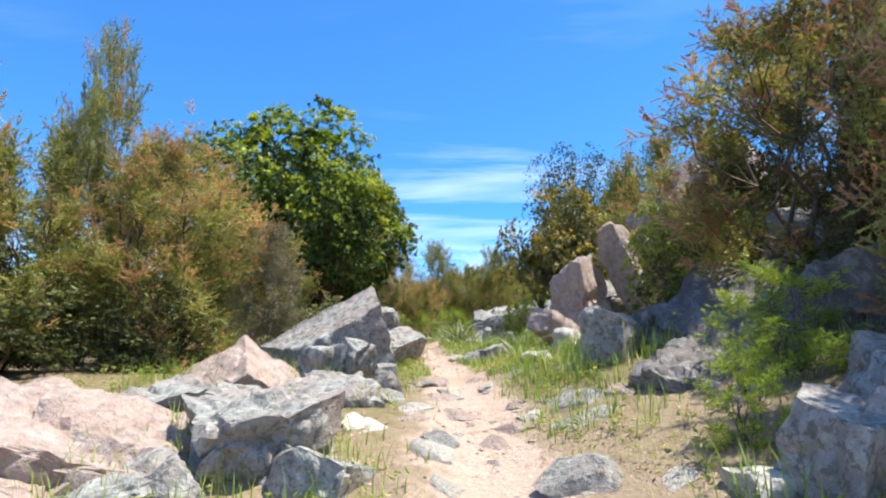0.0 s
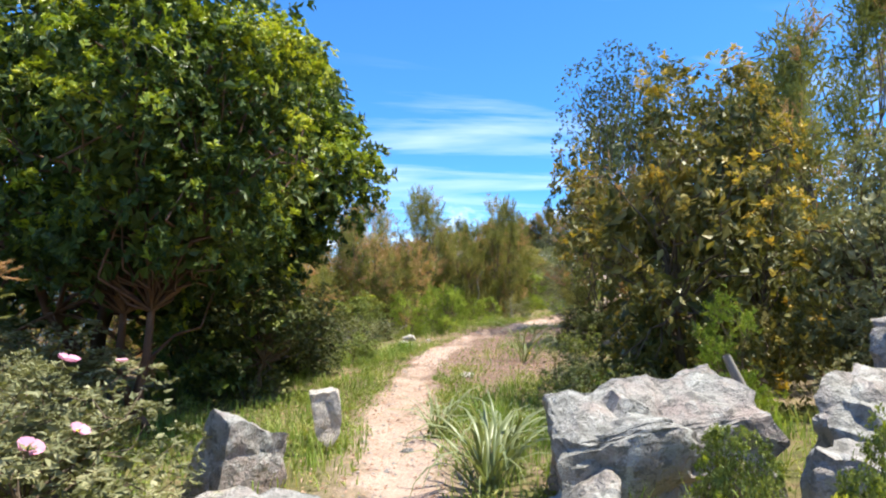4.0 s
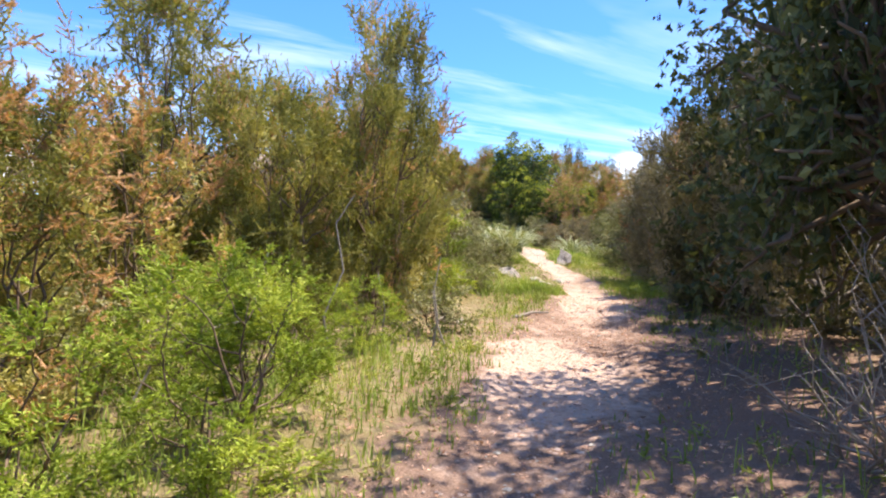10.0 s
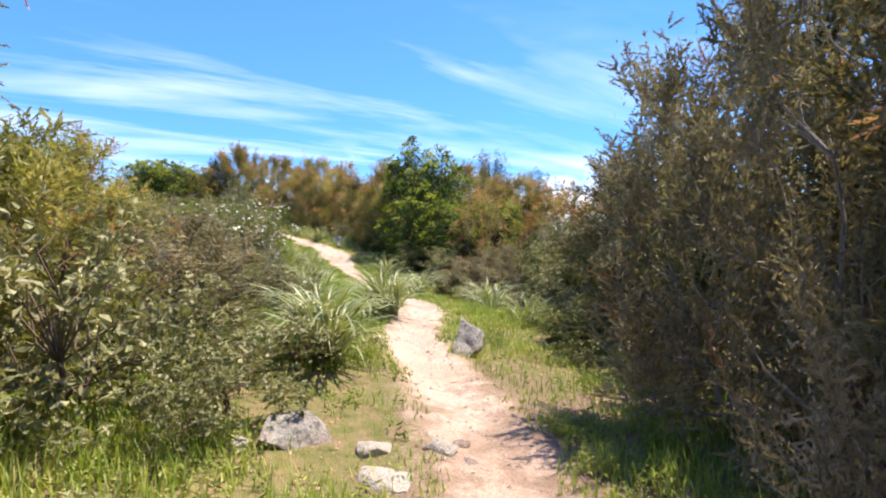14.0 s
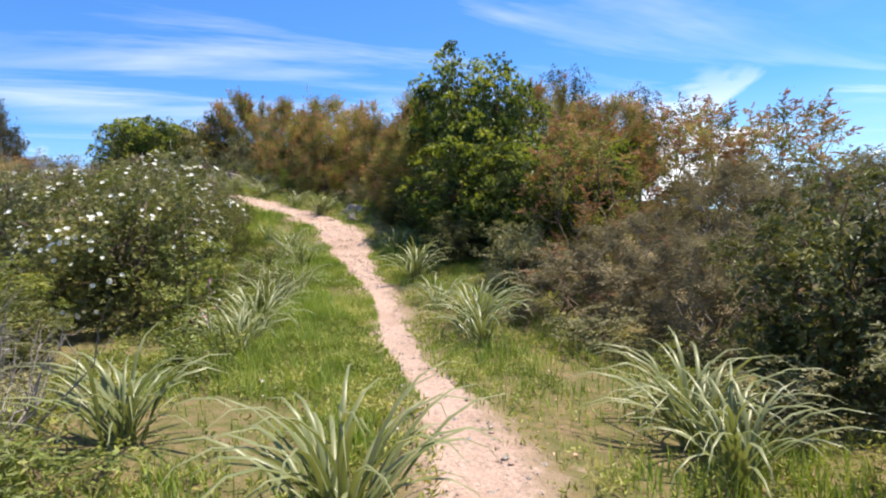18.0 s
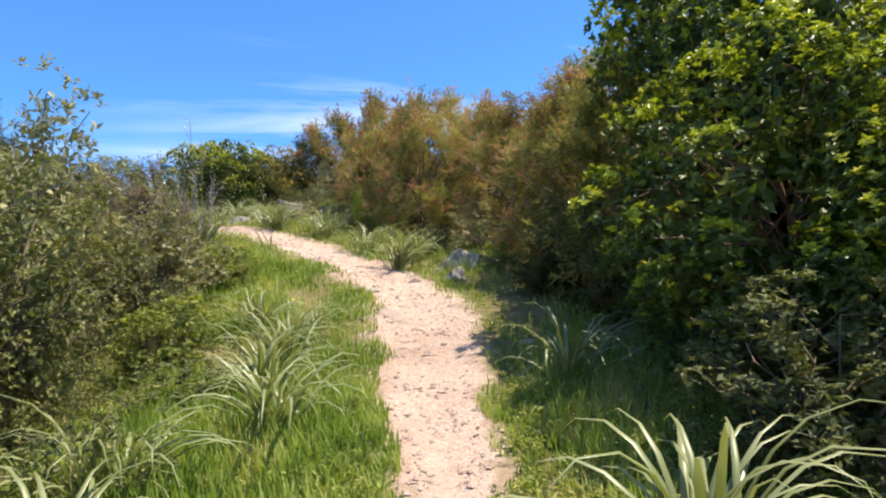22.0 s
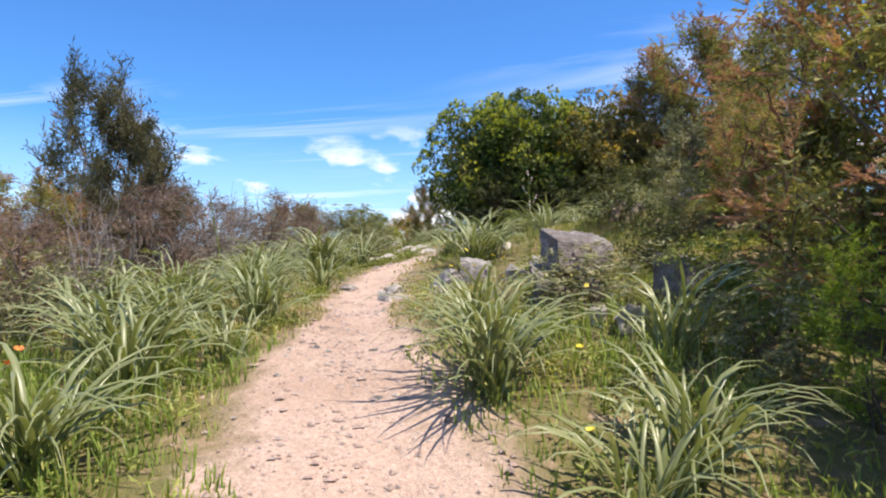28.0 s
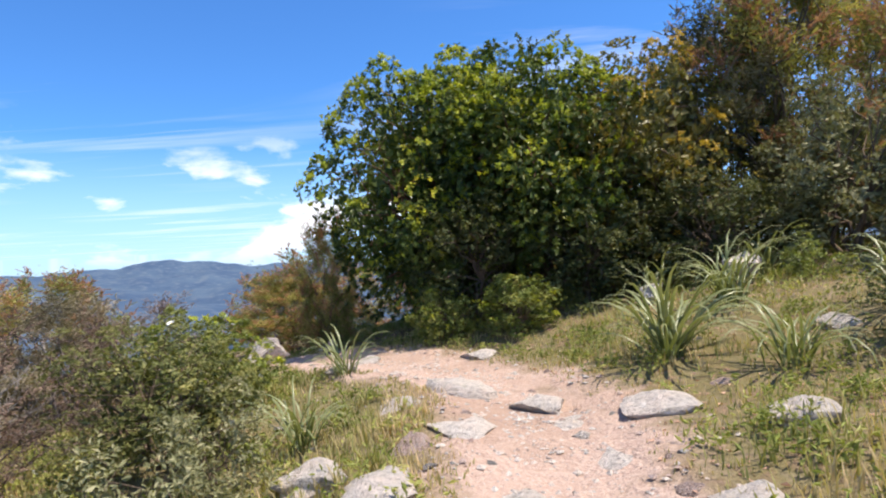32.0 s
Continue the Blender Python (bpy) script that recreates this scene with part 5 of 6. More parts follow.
def rock_mesh(name, seed, size, mat, cuts=11, level=3, rough=0.05, keep=0.42, planes=(), seat=False):
    """An angular boulder: a ball cut flat on several sides, brought to size (width, depth, height), then roughened."""
    rng = np.random.RandomState(seed)
    bm = bmesh.new()
    bmesh.ops.create_icosphere(bm, subdivisions=level + 1, radius=1.0)
    v = np.array([p.co for p in bm.verts])
    faces = [(unit(np.array(p[:3], float)), p[3]) for p in planes]
    faces += [(p, keep + 0.34 * rng.rand()) for p in unit(rng.randn(cuts, 3))]
    for _ in range(2):
        for p, d in faces:
            over = v @ p - d
            v = v - np.where(over > 0, over, 0)[:, None] * p
    if seat:                  # bedded stones widen downwards
        v[:, :2] *= 1 + 0.35 * np.clip(-v[:, 2:3], 0, 1)
    lo, hi = v.min(0), v.max(0)
    size = np.array(size, float)
    v = (v - (lo + hi) / 2) / (hi - lo) * size
    o = Vector(rng.rand(3) * 20)
    for k, p in enumerate(bm.verts):
        q = Vector(v[k])
        n = noise.fractal(q * 2.6 + o, 0.9, 2.1, 4) * 0.7 + noise.fractal(q * 9.0 + o, 0.8, 2.2, 3) * 0.4 + noise.noise(q * 23.0 + o) * 0.18
        step = math.floor(noise.noise(q * 1.8 + o * 2) * 5) / 5 * 0.5
        near_cell = noise.voronoi(q * 2.3 / max(0.6, float(size.max())) ** 0.5 + o)[0]
        step += 0.9 * min(near_cell[1] - near_cell[0], 0.22) / 0.22 - 0.9
        p.co = q + Vector(unit(v[k] / size)) * (n + step) * rough * float(size.min())
    me = bpy.data.meshes.new(name)
    bm.to_mesh(me)
    bm.free()
    me.polygons.foreach_set("use_smooth", np.ones(len(me.polygons), bool))
    me.materials.append(mat)
    me.set_sharp_from_angle(angle=radians(30))
    return me


def boulder(x, y, z, size, mat, seed, turn=(0, 0, 0), label="grey lichen-spotted granite boulder", cuts=15, level=3, rough=0.095, keep=0.3, group="boulders", planes=()):
    """One boulder. z: height of its middle above the ground there."""
    ob = new("boulder", rock_mesh("boulder", seed, size, mat, cuts, level, rough, keep, planes))
    ob.matrix_basis = pose(x, y, ground_z(x, y) + z, *turn)
    TAKEN.append((x, y, max(size[:2]) / 2))
    return tagged(ob, label, "boulder", group)


L_PINK = "pale pink granite boulder with flat broken faces"
L_SHADE = "boulder with heath shade put into its dark colour"


def hewn(seed, give=0.06):
    """Six broken sides of a block, each a little out of true."""
    rng = np.random.RandomState(seed)
    return tuple((*(np.array(n) + rng.randn(3) * 0.17), 0.52 + give * rng.randn()) for n in ((1, 0, 0), (-1, 0, 0), (0, 1, 0), (0, -1, 0), (0, 0, 1), (0, 0, -1)))


def block(x, y, top, size, mat, seed, turn=(0, 0, 0), label="grey lichen-spotted granite boulder", cuts=6, rough=0.085, level=4):
    """A hewn block whose upper end stands at the height top above sea level."""
    ob = boulder(x, y, 0, size, mat, seed, turn, label, cuts, level, rough, 0.56, planes=hewn(seed))
    lift = top - max((ob.matrix_basis @ v.co).z for v in ob.data.vertices)
    ob.matrix_basis = Matrix.Translation((0, 0, lift)) @ ob.matrix_basis
    return ob


# the tilted slab and its neighbours at the start
block(-1.82, 5.6, 1.9, (2.15, 1.05, 0.8), ROCK_GREY, 1, (26, -31, 8), "large tilted grey granite slab with a shaded face", 2, 0.05)
block(-1.58, 4.75, 1.15, (0.55, 0.5, 0.8), ROCK_GREY, 2, (12, 8, 45))
block(-1.25, 4.85, 1.22, (0.45, 0.45, 0.85), ROCK_GREY, 103, (10, -6, 40))
block(-1.35, 3.9, 0.88, (0.95, 0.85, 0.9), ROCK_GREY, 104, (14, -6, 30))
block(-1.66, 2.55, 0.85, (1.1, 1.0, 1.1), ROCK_GREY, 105, (12, 6, 20))
block(-1.95, 1.45, 0.12, (0.9, 0.7, 0.6), ROCK_GREY, 147, (12, -8, 60))
block(-2.9, 1.6, 0.35, (1.0, 0.8, 0.7), ROCK_PINK, 148, (10, 8, 20), "pinkish granite boulder among others")
block(-0.98, 3.1, 0.55, (0.5, 0.5, 0.4), ROCK_PALE, 149, (8, 0, 30))
block(-0.95, 1.7, 0.12, (0.45, 0.4, 0.3), ROCK_PALE, 150, (8, 0, 70))
block(-0.9, 4.5, 0.95, (0.4, 0.36, 0.4), ROCK_GREY, 151, (8, 0, 10))
block(-1.15, 2.3, 0.46, (0.9, 0.75, 0.6), ROCK_GREY, 106, (14, 8, 60))
block(-2.75, 2.35, 0.85, (1.6, 1.2, 1.2), ROCK_PINK, 107, (16, 10, 35), "pinkish granite boulder with a pointed top")
block(-2.25, 2.05, 0.42, (1.1, 0.8, 0.7), ROCK_GREY, 108, (14, -12, 15))
block(-3.6, 2.5, 0.68, (1.1, 1.0, 0.8), ROCK_PINK, 109, (10, 6, 70), "pinkish granite boulder among others")
block(-2.4, 4.05, 1.22, (1.6, 0.9, 0.8), ROCK_PINK, 110, (18, -33, 14), "pinkish tilted granite slab among grey boulders")
block(-2.55, 3.4, 0.85, (1.0, 0.8, 0.75), ROCK_GREY, 111, (14, -20, 40))
block(-2.05, 3.35, 0.8, (0.6, 0.6, 0.8), ROCK_GREY, 112, (10, 10, 10))
block(-3.4, 3.6, 0.7, (0.9, 0.8, 0.6), ROCK_SHADED, 113, (0, 0, 10), L_SHADE)
block(-1.6, 1.75, 0.1, (0.5, 0.45, 0.4), ROCK_SHADED, 114, (0, 15, 50))
block(-1.25, 7.45, 1.84, (1.1, 0.95, 1.1), ROCK_GREY, 115, (14, -8, 20))
block(-1.15, 6.95, 1.62, (1.15, 0.8, 0.8), ROCK_GREY, 116, (20, 22, -12), "pale grey granite boulder spotted with lichen")
block(-1.95, 7.5, 1.45, (0.9, 0.8, 0.8), ROCK_GREY, 117, (0, 0, 70))
block(-1.25, 8.95, 1.48, (1.5, 0.9, 0.7), ROCK_GREY, 118, (12, 6, 12), "pale grey granite boulder spotted with lichen")
block(-1.42, 10.3, 1.72, (0.55, 0.5, 0.7), ROCK_GREY, 119, (8, 8, 50))
block(-0.98, 11.35, 1.72, (0.26, 0.24, 0.5), ROCK_PALE, 120, (0, -5, 10), "small pale stone standing beside the trail")
# pink blocks leaning on one another
boulder(1.9, 6.98, 0.42, (0.9, 0.9, 1.65), ROCK_PINK, 21, (4, -4, 0), L_PINK, 4, 4, 0.11, 0.62,
        planes=((-0.8, -0.55, 0.05, 0.34), (0.65, -0.7, 0.28, 0.4), (-0.15, -0.1, 1, 0.72), (0.1, 1, 0, 0.5), (-0.3, 0.1, 0.9, 0.74)))
boulder(2.72, 7.25, 0.62, (0.52, 0.72, 2.1), ROCK_PINK, 22, (4, -24, 8), L_PINK, 4, 4, 0.11, 0.62,
        planes=((-0.85, -0.4, 0.05, 0.32), (0.5, -0.8, 0.2, 0.36), (-0.1, 0, 1, 0.8), (0.9, 0.3, 0, 0.4), (0.4, -0.2, 0.8, 0.72)))
boulder(4.35, 8.0, 1.55, (2.6, 2.0, 4.1), ROCK_PINK, 23, (0, 14, 15), "tall pale pink granite outcrop", 6, 4, 0.09, 0.5,
        planes=((-0.75, -0.55, 0.1, 0.42), (0.5, -0.8, 0.3, 0.42), (-0.35, -0.1, 0.9, 0.66), (0.3, -0.4, 0.85, 0.62)))
block(3.45, 7.9, 2.75, (0.8, 0.9, 1.5), ROCK_GREY, 124, (0, 14, 30), "grey granite block at the foot of an outcrop")
boulder(5.9, 8.4, 0.9, (2.2, 1.8, 2.4), ROCK_PINK, 24, (0, -5, 60), L_PINK, 9, 3, 0.05)
block(1.42, 4.3, 1.56, (0.78, 0.6, 1.1), ROCK_GREY, 125, (12, 14, 48), "upright grey granite block with a shaded side", 5, 0.08)
block(1.8, 4.55, 1.5, (0.4, 0.5, 0.8), ROCK_SHADED, 126, (0, -8, 20), L_SHADE)
block(2.7, 4.35, 2.15, (2.4, 1.5, 1.2), ROCK_SHADED, 127, (16, -34, 12), "large sloping granite slab coloured dark for heath shade", 6, 0.1)
block(2.35, 3.5, 1.5, (1.6, 1.1, 1.0), ROCK_SHADED, 128, (16, -25, 20), L_SHADE)
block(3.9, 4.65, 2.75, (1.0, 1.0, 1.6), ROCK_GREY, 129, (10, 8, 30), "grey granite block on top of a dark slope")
block(3.1, 3.2, 1.9, (1.3, 1.1, 1.4), ROCK_SHADED, 130, (10, 6, 60), L_SHADE)
block(1.75, 3.1, 1.1, (0.95, 0.8, 0.8), ROCK_SHADED, 131, (10, -14, 30), L_SHADE)
block(1.6, 1.2, 0.86, (0.6, 0.55, 0.9), ROCK_GREY, 132, (10, 6, 30), "pale grey granite block beside a young heath")
block(2.0, 1.2, 0.92, (0.65, 0.6, 0.95), ROCK_PINK, 133, (10, -8, 50), L_PINK)
block(2.5, 1.75, 1.3, (0.95, 0.9, 1.2), ROCK_GREY, 134, (10, -10, 70))
block(1.28, 1.35, 0.42, (0.42, 0.4, 0.4), ROCK_PALE, 135, (0, 0, 15))
boulder(4.6, 5.6, 0.35, (1.5, 1.3, 1.2), ROCK_SHADED, 30, (0, 0, 0), L_SHADE)
block(1.35, 6.55, 1.72, (0.75, 0.42, 0.4), ROCK_PINK, 136, (0, 24, 20), "low pink wedge of granite in dry grass")
block(1.42, 6.0, 1.42, (0.42, 0.4, 0.4), ROCK_PALE, 137, (0, -8, 40), "pale pinkish boulder in dry grass")
block(1.9, 6.25, 1.45, (0.5, 0.35, 0.3), ROCK_PINK, 138, (0, 0, 10), L_PINK)
block(0.5, 6.75, 1.25, (0.42, 0.38, 0.4), ROCK_GREY, 139, (0, 0, 20))
block(1.05, 9.55, 2.05, (1.35, 0.85, 0.95), ROCK_GREY, 140, (14, -4, 8), "long grey granite slab in the grass", 4, 0.09)
block(0.55, 9.15, 1.6, (0.5, 0.42, 0.4), ROCK_GREY, 141, (0, -20, 40))
block(1.55, 9.9, 2.08, (0.5, 0.5, 0.7), ROCK_GREY, 142, (0, 6, 50))
block(0.95, 8.35, 1.5, (0.95, 0.4, 0.36), ROCK_GREY, 143, (0, 8, 6), "flat grey granite stone in the grass")
block(1.72, 8.45, 1.85, (0.7, 0.7, 0.75), ROCK_GREY, 144, (8, -10, 100))
block(2.15, 8.95, 2.15, (0.95, 0.7, 0.7), ROCK_GREY, 145, (8, -16, 30), "pale grey granite ledge below a dead stump")
block(2.75, 9.2, 2.5, (0.8, 0.8, 1.0), ROCK_GREY, 146, (0, -10, 30))
# later on the way
boulder(3.9, 17.9, 0.15, (0.8, 0.6, 0.6), ROCK_GREY, 41, (0, 0, 20))
boulder(8.85, 31.05, 0.12, (0.42, 0.36, 0.62), ROCK_GREY, 42, (0, -6, 10), "pale upright lichen-covered stone beside the trail")
boulder(4.0, 48.6, 0.25, (2.6, 2.0, 2.2), ROCK_PINK, 43, (0, 30, 20), "large smooth pale granite outcrop", 6, 4, 0.04, 0.6)
block(14.65, 49.7, 5.98, (0.95, 0.7, 0.65), ROCK_GREY, 44, (10, 0, 30), "grey granite boulder under a heath")
boulder(14.2, 49.0, 0.05, (0.35, 0.3, 0.3), ROCK_GREY, 45, (0, 0, 0))
# These three use the granite that has shade in its colour.
block(11.98, 55.5, 7.63, (0.56, 0.5, 0.34), ROCK_SHADED, 346, (6, 3, 40), "weathered granite slab lying on a dark craggy block", 3, 0.07)
block(11.92, 55.42, 7.4, (0.62, 0.56, 0.75), ROCK_SHADED, 353, (4, -8, 30), "dark craggy granite block under a loose slab", 9, 0.12)
block(12.78, 54.95, 7.43, (0.5, 0.45, 0.72), ROCK_SHADED, 347, (6, 8, 50), "granite wedge coloured dark for the shade of a heath", 5, 0.08)
block(12.45, 54.6, 7.1, (0.34, 0.28, 0.3), ROCK_PALE, 48, (0, 0, 20))
block(12.2, 54.72, 7.06, (0.26, 0.22, 0.26), ROCK_PALE, 354, (0, 10, 70))
block(10.72, 56.2, 7.28, (0.46, 0.34, 0.42), ROCK_GREY, 49, (0, 22, 60))
block(10.9, 56.5, 7.38, (0.36, 0.3, 0.4), ROCK_GREY, 355, (0, 0, 20))
block(11.32, 56.35, 7.32, (0.38, 0.3, 0.36), ROCK_GREY, 50, (0, 0, 10))
block(11.6, 56.6, 7.4, (0.42, 0.3, 0.4), ROCK_GREY, 51, (0, -8, 100))
block(10.22, 55.95, 7.06, (0.36, 0.3, 0.3), ROCK_PALE, 356, (0, 20, 60), "pale pinkish stone at the trail's edge")
block(10.85, 58.35, 7.58, (0.34, 0.3, 0.36), ROCK_PALE, 357, (0, 14, 30))
block(12.35, 58.5, 8.08, (0.6, 0.45, 0.5), ROCK_PINK, 358, (0, 6, 20), L_PINK)
boulder(13.2, 60.6, 0.15, (0.6, 0.5, 0.45), ROCK_PINK, 52, (0, 0, 10), L_PINK)
boulder(12.1, 64.4, 0.15, (0.6, 0.45, 0.45), ROCK_PALE, 53, (0, 0, 30))
boulder(11.2, 64.6, 0.08, (0.32, 0.28, 0.3), ROCK_PALE, 54, (0, 0, 80))
boulder(6.6, 64.9, 0.1, (0.6, 0.45, 0.45), ROCK_PALE, 55, (0, 0, 0))

# stones in and beside the trail
STONES = [rock_mesh("stone_%d" % k, 70 + k, (1.0, 0.8, 0.55), m, 9, 2, 0.06, seat=True) for k, m in enumerate((ROCK_GREY, ROCK_PALE, ROCK_PINK, ROCK_PALE, ROCK_GREY, ROCK_PINK))]


def stone(x, y, size, kind=1, turn=0.0, up=0.0, flat=1.0):
    ob = new("stone", STONES[kind])
    e = 0.25 * size + 0.05    # bedded along the slope
    lie = Vector((ground_z(x - e, y) - ground_z(x + e, y), ground_z(x, y - e) - ground_z(x, y + e), 2 * e)).to_track_quat("Z", "Y").to_matrix().to_4x4()
    ob.matrix_basis = Matrix.Translation((x, y, ground_z(x, y) + (up - 0.14) * size)) @ lie @ Matrix.LocRotScale(None, Euler((0, 0, radians(turn))), (size, size, size * flat))
    return tagged(ob, ("grey lichen-spotted stone lying beside the trail", "pale stone lying on the sandy trail", "pinkish granite stone set in the trail")[kind % 3], "stone", "stones")


stone(-0.64, 3.3, 0.5, 2, 20, 0.02, 0.7), stone(-0.43, 2.5, 0.42, 1, 80, 0.05), stone(0.0, 2.8, 0.34, 2, 10, 0.05), stone(0.45, 1.9, 0.55, 0, 50, 0.1)
stone(0.75, 2.95, 0.75, 4, 0, 0.02, 0.5), stone(0.87, 5.4, 0.4, 3, 30, 0.2), stone(-0.3, 4.0, 0.5, 2, 70, 0.0, 0.6), stone(-0.6, 3.75, 0.4, 1, 0, 0.03)
stone(0.75, 3.3, 0.62, 0, 40, 0.05, 0.6), stone(1.4, 6.15, 0.42, 3, 0, 0.12), stone(0.25, 6.75, 0.36, 0, 60, 0.22, 1.4), stone(1.38, 6.0, 0.5, 2, 0, 0.1)
stone(0.88, 5.45, 0.42, 4, 110, 0.1), stone(0.0, 7.25, 0.28, 1, 20, 0.1), stone(0.62, 15.35, 0.26, 1, 0, 0.1), stone(-0.25, 19.85, 0.32, 3, 0, 0.2, 1.3)
stone(-0.2, 20.6, 0.4, 1, 40, 0.18, 1.3), stone(0.3, 21.0, 0.2, 3, 0, 0.1), stone(3.7, 26.0, 0.35, 3, 0, 0.2), stone(5.95, 29.15, 0.22, 1, 0, 0.2)
stone(6.3, 29.15, 0.52, 0, 30, 0.15), stone(6.62, 28.45, 0.42, 1, 90, 0.08, 0.8), stone(6.75, 28.9, 0.3, 3, 0, 0.1), stone(7.15, 28.7, 0.24, 1, 60, 0.1)
stone(7.95, 30.4, 0.45, 3, 10, 0.05, 0.4), stone(12.9, 47.5, 0.8, 5, 0, 0.06, 0.36), stone(13.4, 47.7, 0.75, 2, 50, 0.06, 0.34), stone(13.0, 48.5, 0.22, 3, 0, 0.1)
stone(13.6, 49.0, 0.25, 5, 30, 0.1), stone(11.0, 50.35, 0.3, 0, 0, 0.15), stone(11.3, 49.6, 0.35, 4, 60, 0.05), stone(12.7, 49.6, 0.3, 3, 100, 0.06, 0.4)
stone(12.0, 49.9, 0.3, 3, 0, 0.06, 0.4), stone(10.15, 56.15, 0.3, 3, 30, 0.2, 1.3), stone(9.5, 56.4, 0.22, 1, 0, 0.15), stone(9.1, 56.0, 0.3, 0, 20, 0.1)
stone(8.99, 60.67, 0.55, 3, 10, 0.06, 1.0), stone(8.49, 60.82, 0.44, 1, 60, 0.06, 1.1), stone(9.3, 61.5, 0.63, 3, 20, 0.06, 0.45), stone(9.98, 61.5, 0.44, 1, 70, 0.06, 0.4)
stone(10.25, 60.9, 0.51, 3, 30, 0.06, 0.45), stone(8.98, 61.16, 0.34, 2, 80, 0.06, 1.1), stone(9.64, 60.57, 0.39, 3, 0, 0.06, 0.5), stone(7.9, 63.5, 0.37, 1, 50, 0.1, 1.0)
stone(8.0, 64.3, 0.37, 3, 0, 0.1, 1.0), stone(7.0, 66.0, 0.49, 2, 40, 0.1, 1.2), stone(8.6, 59.6, 0.51, 1, 0, 0.15), stone(12.1, 62.4, 0.37, 3, 0, 0.1, 1.0)
stone(9.25, 62.3, 0.61, 1, 40, 0.14, 0.7), stone(9.8, 62.0, 0.51, 3, 110, 0.14, 0.6), stone(10.5, 61.5, 0.61, 1, 10, 0.12, 0.6), stone(9.3, 64.1, 0.55, 3, 70, 0.12, 0.7)
stone(8.95, 60.45, 0.61, 1, 150, 0.16, 0.8), stone(8.45, 60.9, 0.51, 1, 30, 0.16, 1.0), stone(10.6, 60.2, 0.41, 3, 80, 0.12, 0.7), stone(11.1, 60.9, 0.49, 1, 20, 0.14, 0.8)
stone(-0.33, 4.2, 0.48, 2, 40, 0.1, 0.4), stone(-0.55, 4.85, 0.4, 5, 100, 0.1, 0.45), stone(-0.15, 3.6, 0.5, 5, 160, 0.1, 0.4), stone(-0.5, 6.4, 0.4, 2, 20, 0.1, 0.4)
stone(0.05, 5.1, 0.3, 2, 60, 0.12, 0.6), stone(-0.1, 8.6, 0.4, 5, 140, 0.1, 0.4), stone(0.3, 9.6, 0.36, 2, 75, 0.1, 0.45)
stone(8.3, 59.9, 0.37, 3, 50, 0.2), stone(9.1, 60.0, 0.61, 1, 0, 0.08, 0.6), stone(9.7, 60.3, 0.49, 3, 30, 0.06, 0.4), stone(8.75, 62.0, 0.44, 1, 15, 0.06, 0.6)
# rubble bedded in the trail
rub = np.random.RandomState(77)
for s0, s1, count, broad, least, most in ((0.8, 6.5, 64, 0.55, 0.12, 0.45), (7, 14, 12, 0.3, 0.05, 0.14), (28, 33, 12, 0.4, 0.07, 0.2), (50, 57, 30, 0.55, 0.05, 0.16), (57, 64, 18, 0.45, 0.05, 0.14), (64, 69.5, 44, 0.8, 0.06, 0.22)):
    for _ in range(count):
        x, y = at_side(s0 + (s1 - s0) * rub.rand(), rub.randn() * broad)
        size = least + (most - least) * rub.rand() ** 2
        stone(x, y, size, rub.randint(1, 6), rub.rand() * 360, 0.08, 0.5 + 0.5 * rub.rand())

# ---- asphodel clumps ----


def strap_leaf(key, seed, mat):
    """One long keeled leaf, a metre long, arching over towards +x."""
    rng = np.random.RandomState(seed)
    n = 8
    t = np.linspace(0, 1, n)
    ang = radians(2 + 8 * rng.rand()) + radians(60 + 95 * rng.rand()) * t ** (1.8 + 1.2 * rng.rand())
    step = np.full(n, 1 / (n - 1))
    x, z = np.cumsum(np.sin(ang) * step) - np.sin(ang[0]) * step[0], np.cumsum(np.cos(ang) * step) - np.cos(ang[0]) * step[0]
    w = 0.019 * np.minimum(1, (1 - t) * 2.2 + 0.04) * (0.75 + 0.5 * np.minimum(t * 4, 1))
    sway = 0.05 * (rng.rand() - 0.5) * t ** 2
    v = []
    for k in range(n):
        nx_, nz_ = math.cos(ang[k]), -math.sin(ang[k])
        v += [(x[k] + nx_ * w[k] * 0.35, sway[k] - w[k] / 2, z[k] + nz_ * w[k] * 0.35 + 0.0), (x[k], sway[k], z[k]), (x[k] + nx_ * w[k] * 0.35, sway[k] + w[k] / 2, z[k] + nz_ * w[k] * 0.35)]
    f = []
    for k in range(n - 1):
        for j in (0, 1):
            a = 3 * k + j
            f.append((a, a + 1, a + 4, a + 3))
    return mesh_from(key, v, f, mat, True)


LEAVES = [strap_leaf("leaf_%d" % k, 400 + k, STRAP) for k in range(9)]


def asphodel(x, y, tall=0.7, count=30, seed=0, label="asphodel clump with long arching grey-green leaves"):
    count = int(count * 1.35)
    rng = np.random.RandomState(1000 + seed)
    ob = thing("asphodel", pose(x, y, ground_z(x, y) - 0.02), label, "plant", "asphodel clumps")
    for k in range(count):
        a, r = rng.rand() * 360, rng.rand()
        size = tall * (0.75 + 0.5 * rng.rand())
        lean = 3 + 31 * r ** 1.2
        m = Matrix.LocRotScale((rng.randn() * 0.05, rng.randn() * 0.05, 0), Euler((radians(rng.randn() * 6), radians(lean), radians(a))), (size, max(size, 0.5) * (0.9 + 0.4 * rng.rand()), size))
        part("leaf", LEAVES[rng.randint(len(LEAVES))], ob, place=m)
    TAKEN.append((x, y, 0.25))
    return ob


